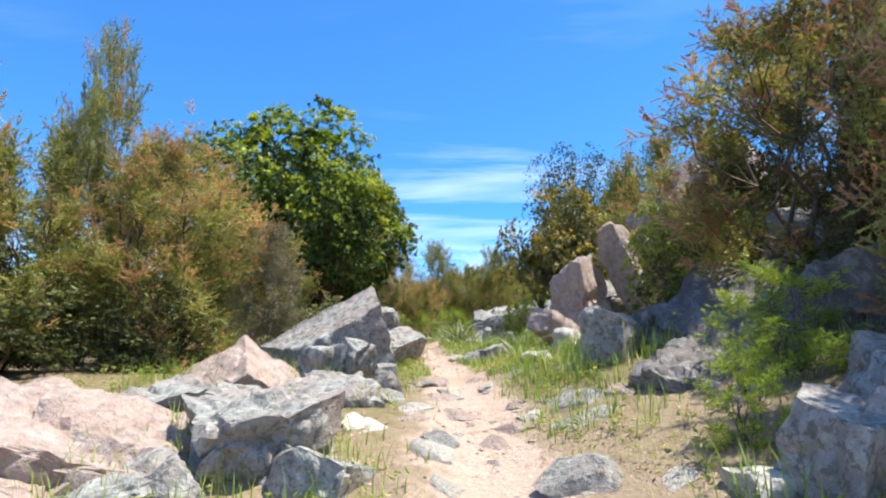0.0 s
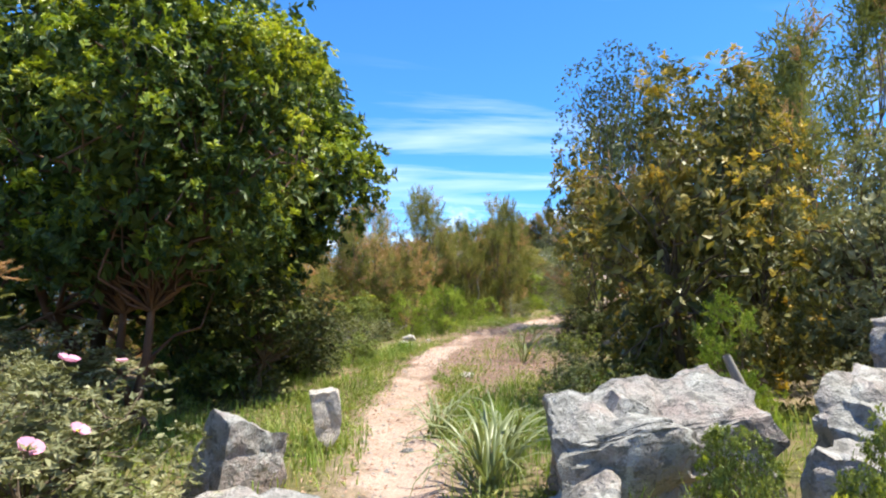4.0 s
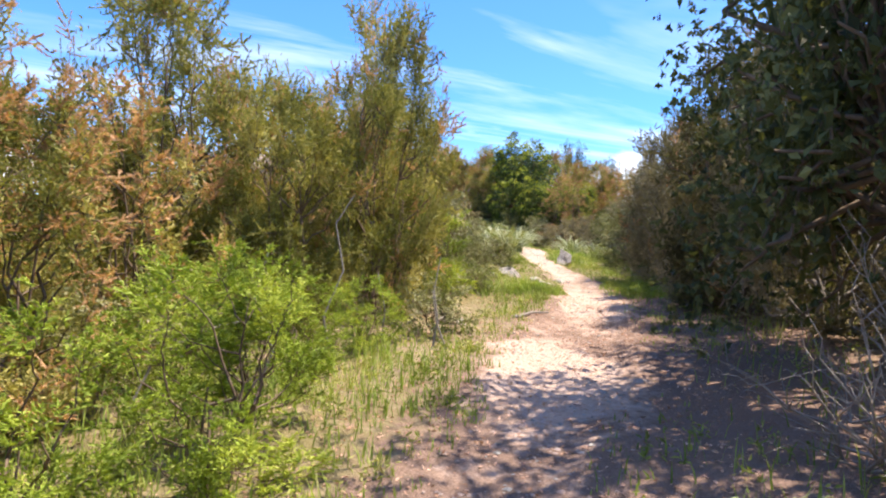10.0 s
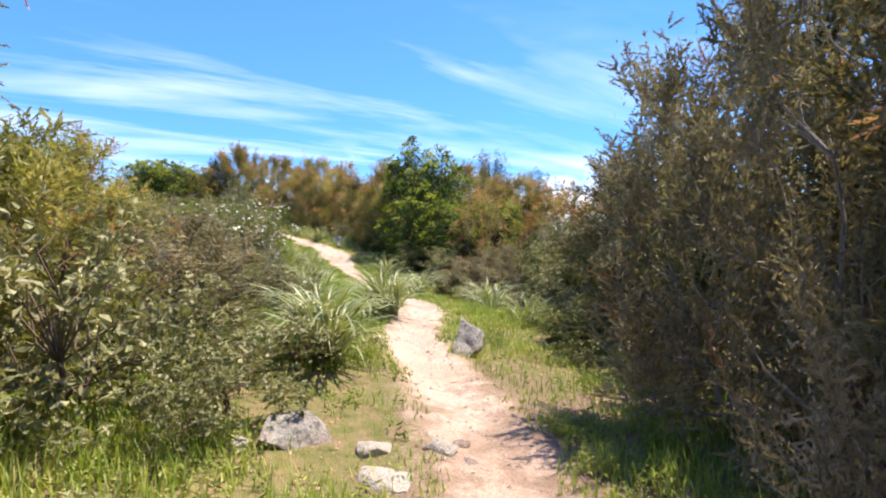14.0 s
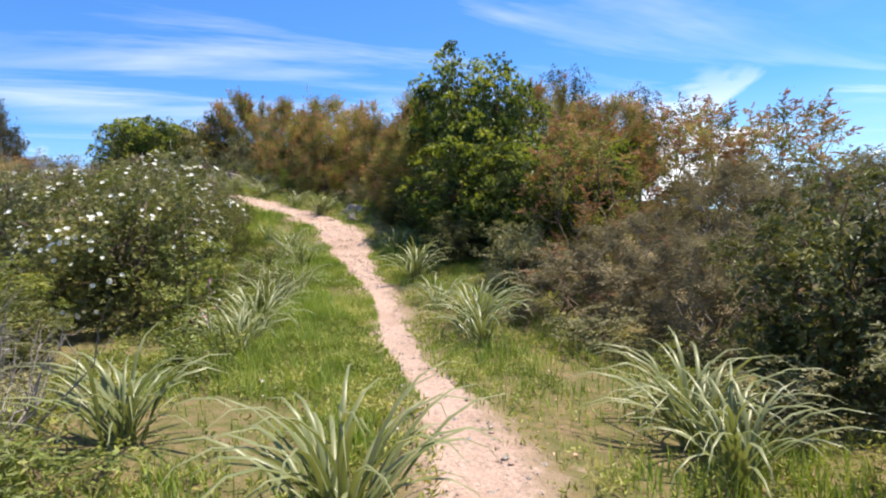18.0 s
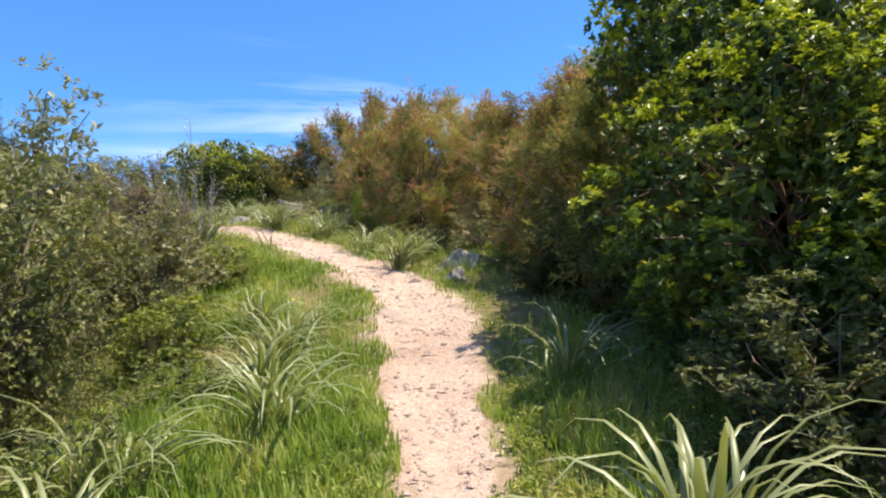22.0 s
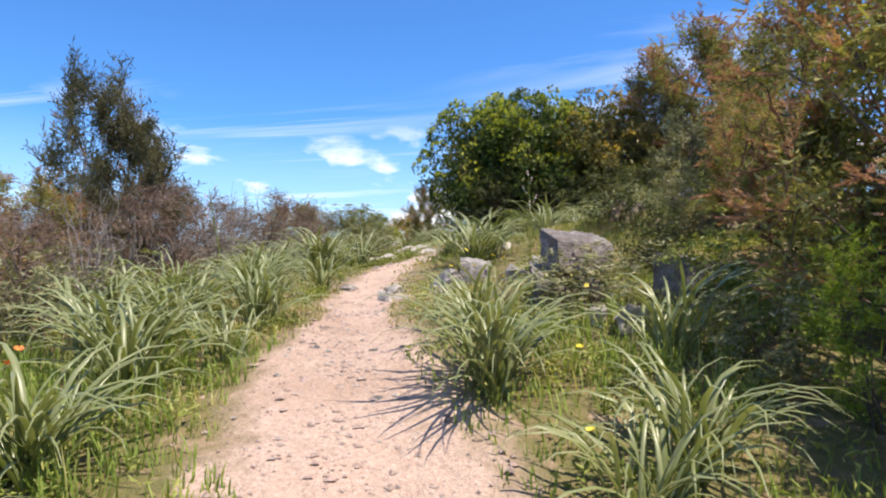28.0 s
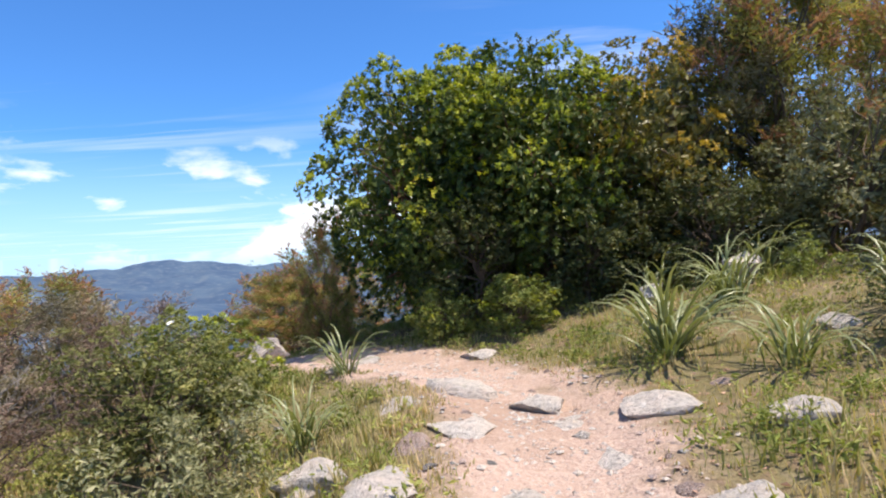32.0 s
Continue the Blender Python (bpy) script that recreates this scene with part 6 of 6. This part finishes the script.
asphodel(-0.52, 7.6, 0.5, 6, 1), asphodel(0.8, 6.42, 0.72, 14, 2), asphodel(0.22, 9.95, 0.8, 44, 3), asphodel(0.5, 10.7, 0.6, 30, 4), asphodel(0.35, 8.6, 0.5, 14, 5), asphodel(0.3, 7.5, 0.4, 10, 62), asphodel(0.0, 11.6, 0.6, 24, 63)
asphodel(2.75, 20.8, 0.55, 12, 6), asphodel(1.85, 16.95, 0.95, 16, 7), asphodel(7.1, 30.75, 1.05, 70, 8), asphodel(9.05, 33.5, 0.95, 64, 9), asphodel(11.85, 34.8, 0.9, 34, 10)
asphodel(10.95, 32.7, 0.75, 14, 11), asphodel(12.75, 39.4, 0.95, 40, 12), asphodel(12.2, 35.4, 1.0, 36, 13), asphodel(8.75, 36.5, 0.85, 44, 14), asphodel(12.3, 38.5, 0.9, 30, 15)
asphodel(10.1, 40.2, 0.9, 44, 16), asphodel(10.5, 41.6, 0.95, 44, 17), asphodel(13.35, 42.7, 1.0, 48, 18), asphodel(11.2, 42.8, 0.85, 40, 19), asphodel(13.95, 45.0, 0.85, 26, 20)
asphodel(11.0, 44.4, 0.85, 36, 21), asphodel(11.75, 45.8, 0.8, 36, 22), asphodel(11.6, 47.4, 0.65, 24, 23), asphodel(10.6, 51.3, 0.85, 54, 24), asphodel(13.25, 51.3, 0.8, 40, 25)
asphodel(13.55, 49.9, 0.85, 44, 26), asphodel(13.95, 50.6, 0.8, 30, 27), asphodel(12.5, 52.7, 0.7, 30, 28), asphodel(11.75, 53.5, 0.8, 40, 29), asphodel(12.7, 53.1, 0.7, 44, 30)
asphodel(10.1, 52.25, 0.8, 46, 31), asphodel(9.75, 53.1, 0.8, 44, 32), asphodel(9.6, 54.6, 0.75, 38, 33), asphodel(9.0, 55.45, 0.7, 36, 34), asphodel(8.4, 54.4, 0.8, 38, 35)
asphodel(7.9, 55.6, 0.75, 34, 36), asphodel(8.3, 56.7, 0.8, 40, 37), asphodel(8.4, 57.8, 0.95, 60, 38), asphodel(10.6, 57.45, 0.9, 54, 39), asphodel(9.95, 58.75, 0.5, 26, 40)
asphodel(7.4, 57.6, 0.75, 32, 41), asphodel(8.0, 59.2, 0.75, 36, 42), asphodel(10.85, 62.5, 0.9, 48, 43), asphodel(11.75, 63.7, 0.85, 36, 44), asphodel(8.2, 61.5, 0.6, 28, 45)
asphodel(11.2, 58.9, 0.75, 26, 46), asphodel(12.3, 58.6, 0.65, 20, 47), asphodel(12.6, 62.4, 0.75, 28, 48), asphodel(11.6, 50.9, 0.5, 14, 49), asphodel(11.1, 48.7, 0.65, 22, 50)
asphodel(8.1, 34.0, 0.8, 30, 51), asphodel(9.7, 39.0, 0.85, 34, 52), asphodel(14.4, 41.0, 0.75, 22, 53), asphodel(12.9, 40.8, 0.8, 28, 54), asphodel(8.0, 63.3, 0.6, 24, 55)
asphodel(9.65, 35.05, 0.95, 44, 61), asphodel(11.6, 33.4, 0.8, 22, 56), asphodel(8.7, 58.4, 0.8, 36, 57), asphodel(7.3, 32.2, 0.75, 24, 58), asphodel(12.4, 64.6, 0.8, 30, 59), asphodel(11.3, 64.8, 0.7, 22, 60)
for k, (x, y, tall, count) in enumerate(((9.3, 53.4, 0.85, 40), (9.3, 53.9, 0.8, 36), (8.9, 54.6, 0.8, 34), (8.7, 55.7, 0.8, 36), (8.1, 57.1, 0.75, 30), (7.6, 58.6, 0.75, 28), (9.2, 56.4, 0.65, 26), (10.0, 53.7, 0.6, 22), (10.3, 50.7, 0.8, 30),
                                         (11.7, 53.7, 0.75, 26), (11.45, 54.4, 0.75, 30), (12.65, 54.1, 0.8, 26), (10.1, 58.5, 0.7, 36), (10.75, 57.75, 0.85, 30), (9.9, 58.65, 0.5, 22), (12.1, 60.2, 0.7, 24), (11.5, 61.8, 0.7, 26), (12.9, 61.4, 0.7, 22),
                                         (11.9, 46.5, 0.8, 30), (11.85, 45.0, 0.85, 34), (11.0, 43.6, 0.8, 30), (12.2, 47.2, 0.5, 18), (13.85, 51.5, 0.6, 20), (10.0, 39.7, 0.6, 20), (12.55, 35.8, 0.85, 30), (11.15, 33.0, 0.7, 10), (7.4, 31.7, 1.0, 50))):
    asphodel(x, y, tall, count, 70 + k)


# ---- grass, weeds, litter and pebbles ----


def scatter(rng, n, s0, s1, reach, inner=0.8, bias=1.0, tuft=0.0, left=0.5):
    """Random spots beside the trail between s0 and s1: x, y and their distance from its edge."""
    s, side = s0 + (s1 - s0) * rng.rand(n) + S0, np.where(rng.rand(n) < left, -1, 1)
    half, dense = np.interp(s, SIDE_S, SIDE_V[:, 0]), np.interp(s, SIDE_S, SIDE_V[:, 4])
    off = half * inner + rng.rand(n) ** bias * reach
    px, py = np.interp(s, ARC, TRACK[:, 0]), np.interp(s, ARC, TRACK[:, 1])
    dx, dy = np.interp(s + 0.3, ARC, TRACK[:, 0]) - px, np.interp(s + 0.3, ARC, TRACK[:, 1]) - py
    m = np.hypot(dx, dy) + 1e-9
    x, y = px + dy / m * off * side, py - dx / m * off * side
    if tuft:                  # gather the spots into tufts
        hub = rng.randint(max(1, n // 9), size=n)
        x, y = x[hub] + rng.randn(n) * tuft, y[hub] + rng.randn(n) * tuft
        off, half, dense, side, s = off[hub], half[hub], dense[hub], side[hub], s[hub]
    patch = wave(x, y, 1.7, 11) * 0.5 + wave(x, y, 5.0, 12) * 0.35
    bare = (side > 0) & (s > S0 + 17.5) & (s < S0 + 31)      # leaf-strewn soil under the trees
    dense = np.where(bare, dense * 0.22, dense)
    dense = np.where((side > 0) & (s > S0 + 33) & (s < S0 + 47), dense * 0.4, dense)      # sparse on the lower side of the slope
    keep = (rng.rand(n) < dense * np.clip(0.7 + 1.1 * patch, 0.04, 1)) & (np.abs(along(x, y)[1]) > half * inner * (1 + 0.35 * wave(x, y, 2.6, 31) + 0.25 * wave(x, y, 8.0, 32)))
    return x[keep], y[keep], off[keep] - half[keep] * inner, patch[keep]


def blades(rng, x, y, tall, width=0.0045):
    """Bent grass blades of three faces each."""
    n = len(x)
    z = height(x, y) - 0.01
    a = rng.rand(n) * 6.283
    lean = np.c_[np.cos(a), np.sin(a), np.zeros(n)]
    side = np.c_[-np.sin(a), np.cos(a), np.zeros(n)] * (width * (0.6 + 0.8 * rng.rand(n)))[:, None]
    h = tall * (0.5 + 0.9 * rng.rand(n))
    bend = (0.15 + 0.5 * rng.rand(n)) * h
    b = np.c_[x, y, z]
    m = b + np.c_[np.zeros((n, 2)), h * 0.55] + lean * (bend * 0.35)[:, None]
    t = b + np.c_[np.zeros((n, 2)), h] + lean * bend[:, None]
    v = np.stack([b - side, b + side, m + side * 0.8, m - side * 0.8, t], 1).reshape(-1, 3)
    i = (np.arange(n) * 5)[:, None]
    return v, np.concatenate([i + [[0, 1, 2]], i + [[0, 2, 3]], i + [[3, 2, 4]]])


def stuff(name, v, f, mat, label, category):
    return tagged(new(name, mesh_from(name, v, f, mat)), label, category, kind="stuff")


for k, (s0, s1, n, tall, reach) in enumerate(((-2, 13, 46000, 0.17, 2.8), (13, 30, 72000, 0.13, 3.0), (30, 36, 28000, 0.14, 2.6), (36, 50, 96000, 0.12, 2.2), (50, 60, 38000, 0.13, 2.4), (60, 73, 120000, 0.09, 4.0))):
    rng = np.random.RandomState(500 + k)
    x, y, edge, patch = scatter(rng, n, s0, s1, reach, 1.1, 1.25, 0.045)
    h = tall * np.clip(0.35 + edge * 1.3, 0.3, 1.25) * (1 + 0.5 * patch)
    stuff("grass", *blades(rng, x, y, h), BLADE_DRY if s0 >= 60 else BLADE, "green and straw-coloured grass along the trail edge", "grass")
    # low leafy weeds
    x, y, edge, patch = scatter(rng, n // 4, s0, s1, reach + 0.8, 1.5, 1.0, 0.07)
    m, per = len(x), 6
    base = np.repeat(np.c_[x, y, height(x, y)], per, 0) + rng.randn(m * per, 3) * (0.03, 0.03, 0.0)
    base[:, 2] += rng.rand(m * per) * 0.1
    way = unit(rng.randn(m * per, 3) * (1, 1, 0.4) + (0, 0, 0.55))
    v, f = leaves(base, way, rng.randn(m * per, 3), 0.03 + 0.04 * rng.rand(m * per), 0.012 + 0.012 * rng.rand(m * per))
    stuff("weed_cover", v, f, WEED, "low leafy green weeds among the grass", "weeds")

# lush grass on the upper side of the last bend
rng = np.random.RandomState(560)
x, y, edge, patch = scatter(rng, 46000, 45, 55, 1.9, 0.95, 1.1, 0.06, 1.0)
stuff("grass", *blades(rng, x, y, 0.17 * np.clip(0.4 + edge, 0.35, 1.4) * (1 + 0.4 * patch), 0.005), BLADE, "lush green grass beside the trail", "grass")

# dry leaves under the trees
rng = np.random.RandomState(600)
x, y = [], []
for s0, s1, o0, o1, n in ((8, 14, -1.6, 0.3, 1500), (14, 31, -1.4, 3.2, 13000), (0, 8, -3.0, 2.5, 1800), (66, 72, 0.5, 4.0, 2200), (33, 50, 0.4, 3.0, 2500), (16, 33, -3.4, -1.0, 3000)):
    s, o = s0 + (s1 - s0) * rng.rand(n), o0 + (o1 - o0) * rng.rand(n)
    p = np.array([at_side(a, b) for a, b in zip(s, o)])
    x.append(p[:, 0]), y.append(p[:, 1])
x, y = np.concatenate(x), np.concatenate(y)
n = len(x)
way = unit(np.c_[rng.randn(n, 2), rng.randn(n) * 0.25])
v, f = leaves(np.c_[x, y, height(x, y) + 0.006], way, unit(np.c_[rng.randn(n, 2), rng.randn(n) * 0.3]), 0.02 + 0.032 * rng.rand(n), 0.01 + 0.014 * rng.rand(n), 0.2)
stuff("leaf_litter", v, f, LITTER, "dry brown leaves scattered on bare soil", "leaf litter")


def pebbles(rng, x, y, size):
    n = len(x)
    octa = np.array([(1, 0, 0), (0, 1, 0), (-1, 0, 0), (0, -1, 0), (0, 0, 0.45), (0, 0, -0.5)])
    v = octa[None] * (0.6 + 0.7 * rng.rand(n, 6, 1)) * size[:, None, None]
    a = rng.rand(n) * 6.283
    c, s = np.cos(a)[:, None], np.sin(a)[:, None]
    v = np.stack([v[..., 0] * c - v[..., 1] * s, v[..., 0] * s + v[..., 1] * c, v[..., 2]], -1) + np.c_[x, y, height(x, y) + size * 0.05][:, None]
    tri = np.array([(0, 1, 4), (1, 2, 4), (2, 3, 4), (3, 0, 4), (1, 0, 5), (2, 1, 5), (3, 2, 5), (0, 3, 5)])
    return v.reshape(-1, 3), (np.arange(n)[:, None, None] * 6 + tri[None]).reshape(-1, 3)


for name, mat, n, seed, s0, s1 in (("gravel", ROCK_PINK, 6000, 700, -1, 73), ("gravel", ROCK_GREY, 3600, 701, -1, 73), ("gravel", ROCK_PINK, 3800, 702, 48, 61), ("gravel", ROCK_PALE, 2600, 703, 64, 71)):
    rng = np.random.RandomState(seed)
    s = s0 + (s1 - s0) * rng.rand(n)
    half = np.interp(s + S0, SIDE_S, SIDE_V[:, 0])
    o = rng.randn(n) * half * 0.8
    p = np.array([at_side(a, b) for a, b in zip(s, o)])
    stuff(name, *pebbles(rng, p[:, 0], p[:, 1], 0.004 + 0.026 * rng.rand(n) ** 5 + 0.007 * rng.rand(n)), mat, "small loose granite pebbles on the trail", "gravel")


# ---- flowers and dead wood ----


def flower_mesh(name, mat, petals=5, cup=0.25, centre=PETAL_YELLOW):
    """An open flower one metre across (scaled down when set), petals round a small yellow middle."""
    v, f, idx = [], [], []
    for k in range(petals):
        a = 2 * math.pi * k / petals
        c, s = math.cos(a), math.sin(a)
        w = 0.62 * math.tan(math.pi / petals)
        n = len(v)
        for r, o, z in ((0.06, 0, 0), (0.3, w * 0.8, 0.1), (0.46, w * 0.55, cup), (0.5, 0, cup * 1.1), (0.46, -w * 0.55, cup), (0.3, -w * 0.8, 0.1)):
            v.append((c * r - s * o, s * r + c * o, z))
        f += [(n, n + 1, n + 2, n + 3), (n, n + 3, n + 4, n + 5)]
        idx += [0, 0]
    for k in range(6):
        a, b = k * math.pi / 3, (k + 1) * math.pi / 3
        n = len(v)
        v += [(0, 0, 0.12), (0.12 * math.cos(a), 0.12 * math.sin(a), 0.05), (0.12 * math.cos(b), 0.12 * math.sin(b), 0.05), (0, 0, 0.04)]
        f.append((n, n + 1, n + 3, n + 2))
        idx.append(1)
    me = mesh_from(name, v, f, mat)
    me.materials.append(centre)
    me.polygons.foreach_set("material_index", np.array(idx, np.int32))
    return me


F_WHITE, F_PINK, F_YELLOW, F_ORANGE, F_VIOLET = (flower_mesh(n + "_flower", m) for n, m in (("white", PETAL_WHITE), ("pink", PETAL_PINK), ("yellow", PETAL_YELLOW), ("orange", PETAL_ORANGE), ("violet", PETAL_VIOLET)))
_sv, _sf = tubes([(0, 0, 0)], [(0, 0, 1)], [0.0022], [0.0016], 4)
STALK = mesh_from("stalk", _sv, _sf, LEAF_MID, True)


def bush_flowers(ob, count, seed, me=F_WHITE, size=0.055):
    """Sets single flowers on the outer leaves of a bush."""
    rng = np.random.RandomState(seed)
    crown = [c for c in ob.children if c.name.startswith("crown")][0].data
    co = np.zeros(len(crown.vertices) * 3, np.float32)
    crown.vertices.foreach_get("co", co)
    co = co.reshape(-1, 3)
    far = np.linalg.norm((co - (0, 0, 0.8)) * (1.1, 1.1, 0.8), axis=1)
    pick = rng.choice(np.nonzero((far > np.percentile(far, 62)) & (co[:, 2] > 0.25))[0], count, replace=False)
    sx, _, sz = ob.scale
    for k in pick:
        out = Vector(co[k] - (0, 0, 0.5)).normalized() + Vector(rng.randn(3) * 0.3)
        q = out.to_track_quat("Z", "Y")
        m = Matrix.Translation(co[k] + np.array(out) * 0.02) @ Matrix.Diagonal((1 / sx, 1 / sx, 1 / sz, 1)) @ q.to_matrix().to_4x4() @ Matrix.Scale(size * (0.8 + 0.4 * rng.rand()), 4)
        part("flower", me, ob, place=m)


bush_flowers(cistus, 300, 1, size=0.055)
pink_bush = plant("rock_rose", grey_bush(1), -2.35, 9.3, 1.7, 1.15, 80, "rock rose bush with a few large pink blossoms", "shrub", "rock roses")
bush_flowers(pink_bush, 5, 3, F_PINK, 0.085)
for k, ob in enumerate([o for o in scene.objects if o.name.startswith("rock_rose") and o not in (cistus, pink_bush)]):
    bush_flowers(ob, 8, 10 + k, size=0.036)


def wild_flower(x, y, tall, me, size, label, seed):
    rng = np.random.RandomState(seed)
    ob = thing("wild_flower", Matrix.LocRotScale((x, y, ground_z(x, y)), Euler((radians(rng.randn() * 6), radians(rng.randn() * 6), rng.rand() * 6)), None), label, "flower", "wild flowers")
    part("stalk", STALK, ob, place=Matrix.Diagonal((1, 1, tall, 1)))
    part("blossom", me, ob, place=Matrix.LocRotScale((0, 0, tall), Euler((radians(rng.randn() * 20), radians(rng.randn() * 20), 0)), (size,) * 3))


rng = np.random.RandomState(900)
for s0, s1, o0, o1, n, me, size, label in ((2, 11, 0.6, 2.2, 10, F_YELLOW, 0.035, "small yellow wild flower on a thin stalk"), (14, 20, 0.8, 2.4, 6, F_YELLOW, 0.03, "small yellow wild flower on a thin stalk"),
                                           (52, 62, 0.9, 2.2, 22, F_YELLOW, 0.04, "small yellow wild flower on a thin stalk"), (52, 66, -1.8, -0.7, 8, F_YELLOW, 0.035, "small yellow wild flower on a thin stalk"),
                                           (36, 50, -1.4, -0.4, 26, F_WHITE, 0.018, "tiny white wild flower in the grass"), (50, 66, -2.0, -0.6, 16, F_WHITE, 0.022, "tiny white wild flower in the grass"),
                                           (20, 24, -2.2, -1.3, 5, F_WHITE, 0.05, "white rock rose blossom on a short stalk"), (57.5, 59.5, -2.6, -1.6, 3, F_ORANGE, 0.05, "orange poppy in the grass"), (7.5, 9, -0.9, -0.6, 2, F_VIOLET, 0.03, "violet wild flower beside a boulder")):
    for _ in range(n):
        x, y = at_side(s0 + (s1 - s0) * rng.rand(), o0 + (o1 - o0) * rng.rand())
        wild_flower(x, y, 0.12 + 0.22 * rng.rand(), me, size, label, rng.randint(9999))


def flower_stalk(x, y, tall, seed):
    """A tall branched asphodel stalk with pale buds."""
    rng = np.random.RandomState(seed)
    ob = thing("asphodel_stalk", pose(x, y, ground_z(x, y)), "tall branched asphodel stalk with pale pink buds", "plant", "asphodel stalks")
    main = curve_points(np.zeros(3), np.array([rng.randn() * 0.08, rng.randn() * 0.08, tall]), (0.02, 0.02, 0), rng, 6, 0.01)
    part("stem", mesh_from("stem", *limbs([main], [0.009], [0.004], 5), LEAF_MID, True), ob)
    for k in range(5):
        p = main[2] + (main[5] - main[2]) * (0.1 + 0.2 * k)
        a = rng.rand() * 6.283
        e = p + np.array([math.cos(a) * 0.14, math.sin(a) * 0.14, 0.24]) * tall * (0.9 - 0.12 * k)
        branch = part("branch", mesh_from("branch", *limbs([curve_points(p, e, (0, 0, -0.1), rng, 4, 0.02)], [0.003], [0.0015], 4), LEAF_MID, True), ob)
        for j in range(4):
            q = p + (e - p) * (0.5 + 0.16 * j)
            part("bud", F_PINK if rng.rand() < 0.5 else F_WHITE, branch, place=Matrix.LocRotScale(Vector(q), Euler(rng.rand(3) * 2), (0.02,) * 3))


for k, (x, y, h) in enumerate(((10.42, 51.35, 2.0), (10.58, 51.2, 1.7), (10.3, 48.9, 1.3), (10.0, 49.3, 1.1), (9.6, 45.6, 2.6), (7.6, 36.2, 1.3), (6.9, 32.3, 1.5), (7.3, 33.4, 1.2), (9.4, 37.6, 0.9), (8.0, 56.2, 1.2), (6.6, 60.2, 1.3), (11.3, 57.4, 1.0), (9.3, 39.9, 1.9), (9.0, 43.9, 2.4))):
    flower_stalk(x, y, h, 40 + k)


def dead_branch(x, y, points, r, label="bare grey dead branch leaning in a bush"):
    z = ground_z(x, y)
    ob = new("dead_branch", mesh_from("dead_branch", *limbs([np.array(points, float)], [r], [r * 0.4], 6), BARK_GREY, True))
    ob.matrix_basis = pose(x, y, z)
    return tagged(ob, label, "branch", "dead branches")


dead_branch(2.95, 24.9, [(0, 0, -0.02), (0.05, 0, 0.3), (0.02, 0.05, 0.6), (0.1, 0.1, 0.95)], 0.012)
dead_branch(3.1, 24.85, [(0, 0, -0.02), (-0.12, 0.05, 0.3), (-0.15, 0.1, 0.62)], 0.01)
dead_branch(1.1, 24.0, [(0, 0, -0.02), (0.12, 0, 0.3), (-0.03, 0.02, 0.7), (0.06, 0.02, 1.1)], 0.014, "pale curved dead branch in front of heaths")
dead_branch(1.9, 24.9, [(0, 0, -0.02), (-0.08, 0.02, 0.4), (0.1, 0.04, 0.85), (0.02, 0.1, 1.3), (0.2, 0.1, 1.6)], 0.013, "pale curved dead branch in front of heaths")
dead_branch(0.2, 23.7, [(0, 0, -0.02), (0.2, 0.05, 0.45), (0.5, 0.02, 0.62), (0.85, 0.1, 0.7)], 0.012)
dead_branch(2.5, 25.2, [(0, 0, -0.02), (0.03, 0.0, 0.35), (-0.06, 0.02, 0.75)], 0.01)
dead_branch(4.0, 27.4, [(0, 0, -0.02), (-0.1, 0.05, 0.3), (-0.5, 0.1, 0.55), (-0.9, 0.2, 0.7)], 0.02)
dead_branch(4.6, 25.95, [(0, 0, 0.02), (0.3, 0.15, 0.06), (0.62, 0.25, 0.05)], 0.025, "short grey log lying on the trail edge")
dead_branch(1.75, 9.6, [(0, 0, -0.05), (0.05, 0.05, 0.25), (0.0, 0.1, 0.5), (-0.12, 0.1, 0.75)], 0.06, "weathered pale dead stump with a fork")
dead_branch(1.75, 9.6, [(0, 0, 0.15), (-0.25, 0.0, 0.35), (-0.42, 0.02, 0.55)], 0.035, "weathered pale dead branch of a stump")
dead_branch(3.6, 18.1, [(0, 0, -0.03), (-0.1, 0.0, 0.2), (-0.3, 0.1, 0.32), (-0.6, 0.15, 0.36)], 0.05, "thick grey dead wood under a bush")
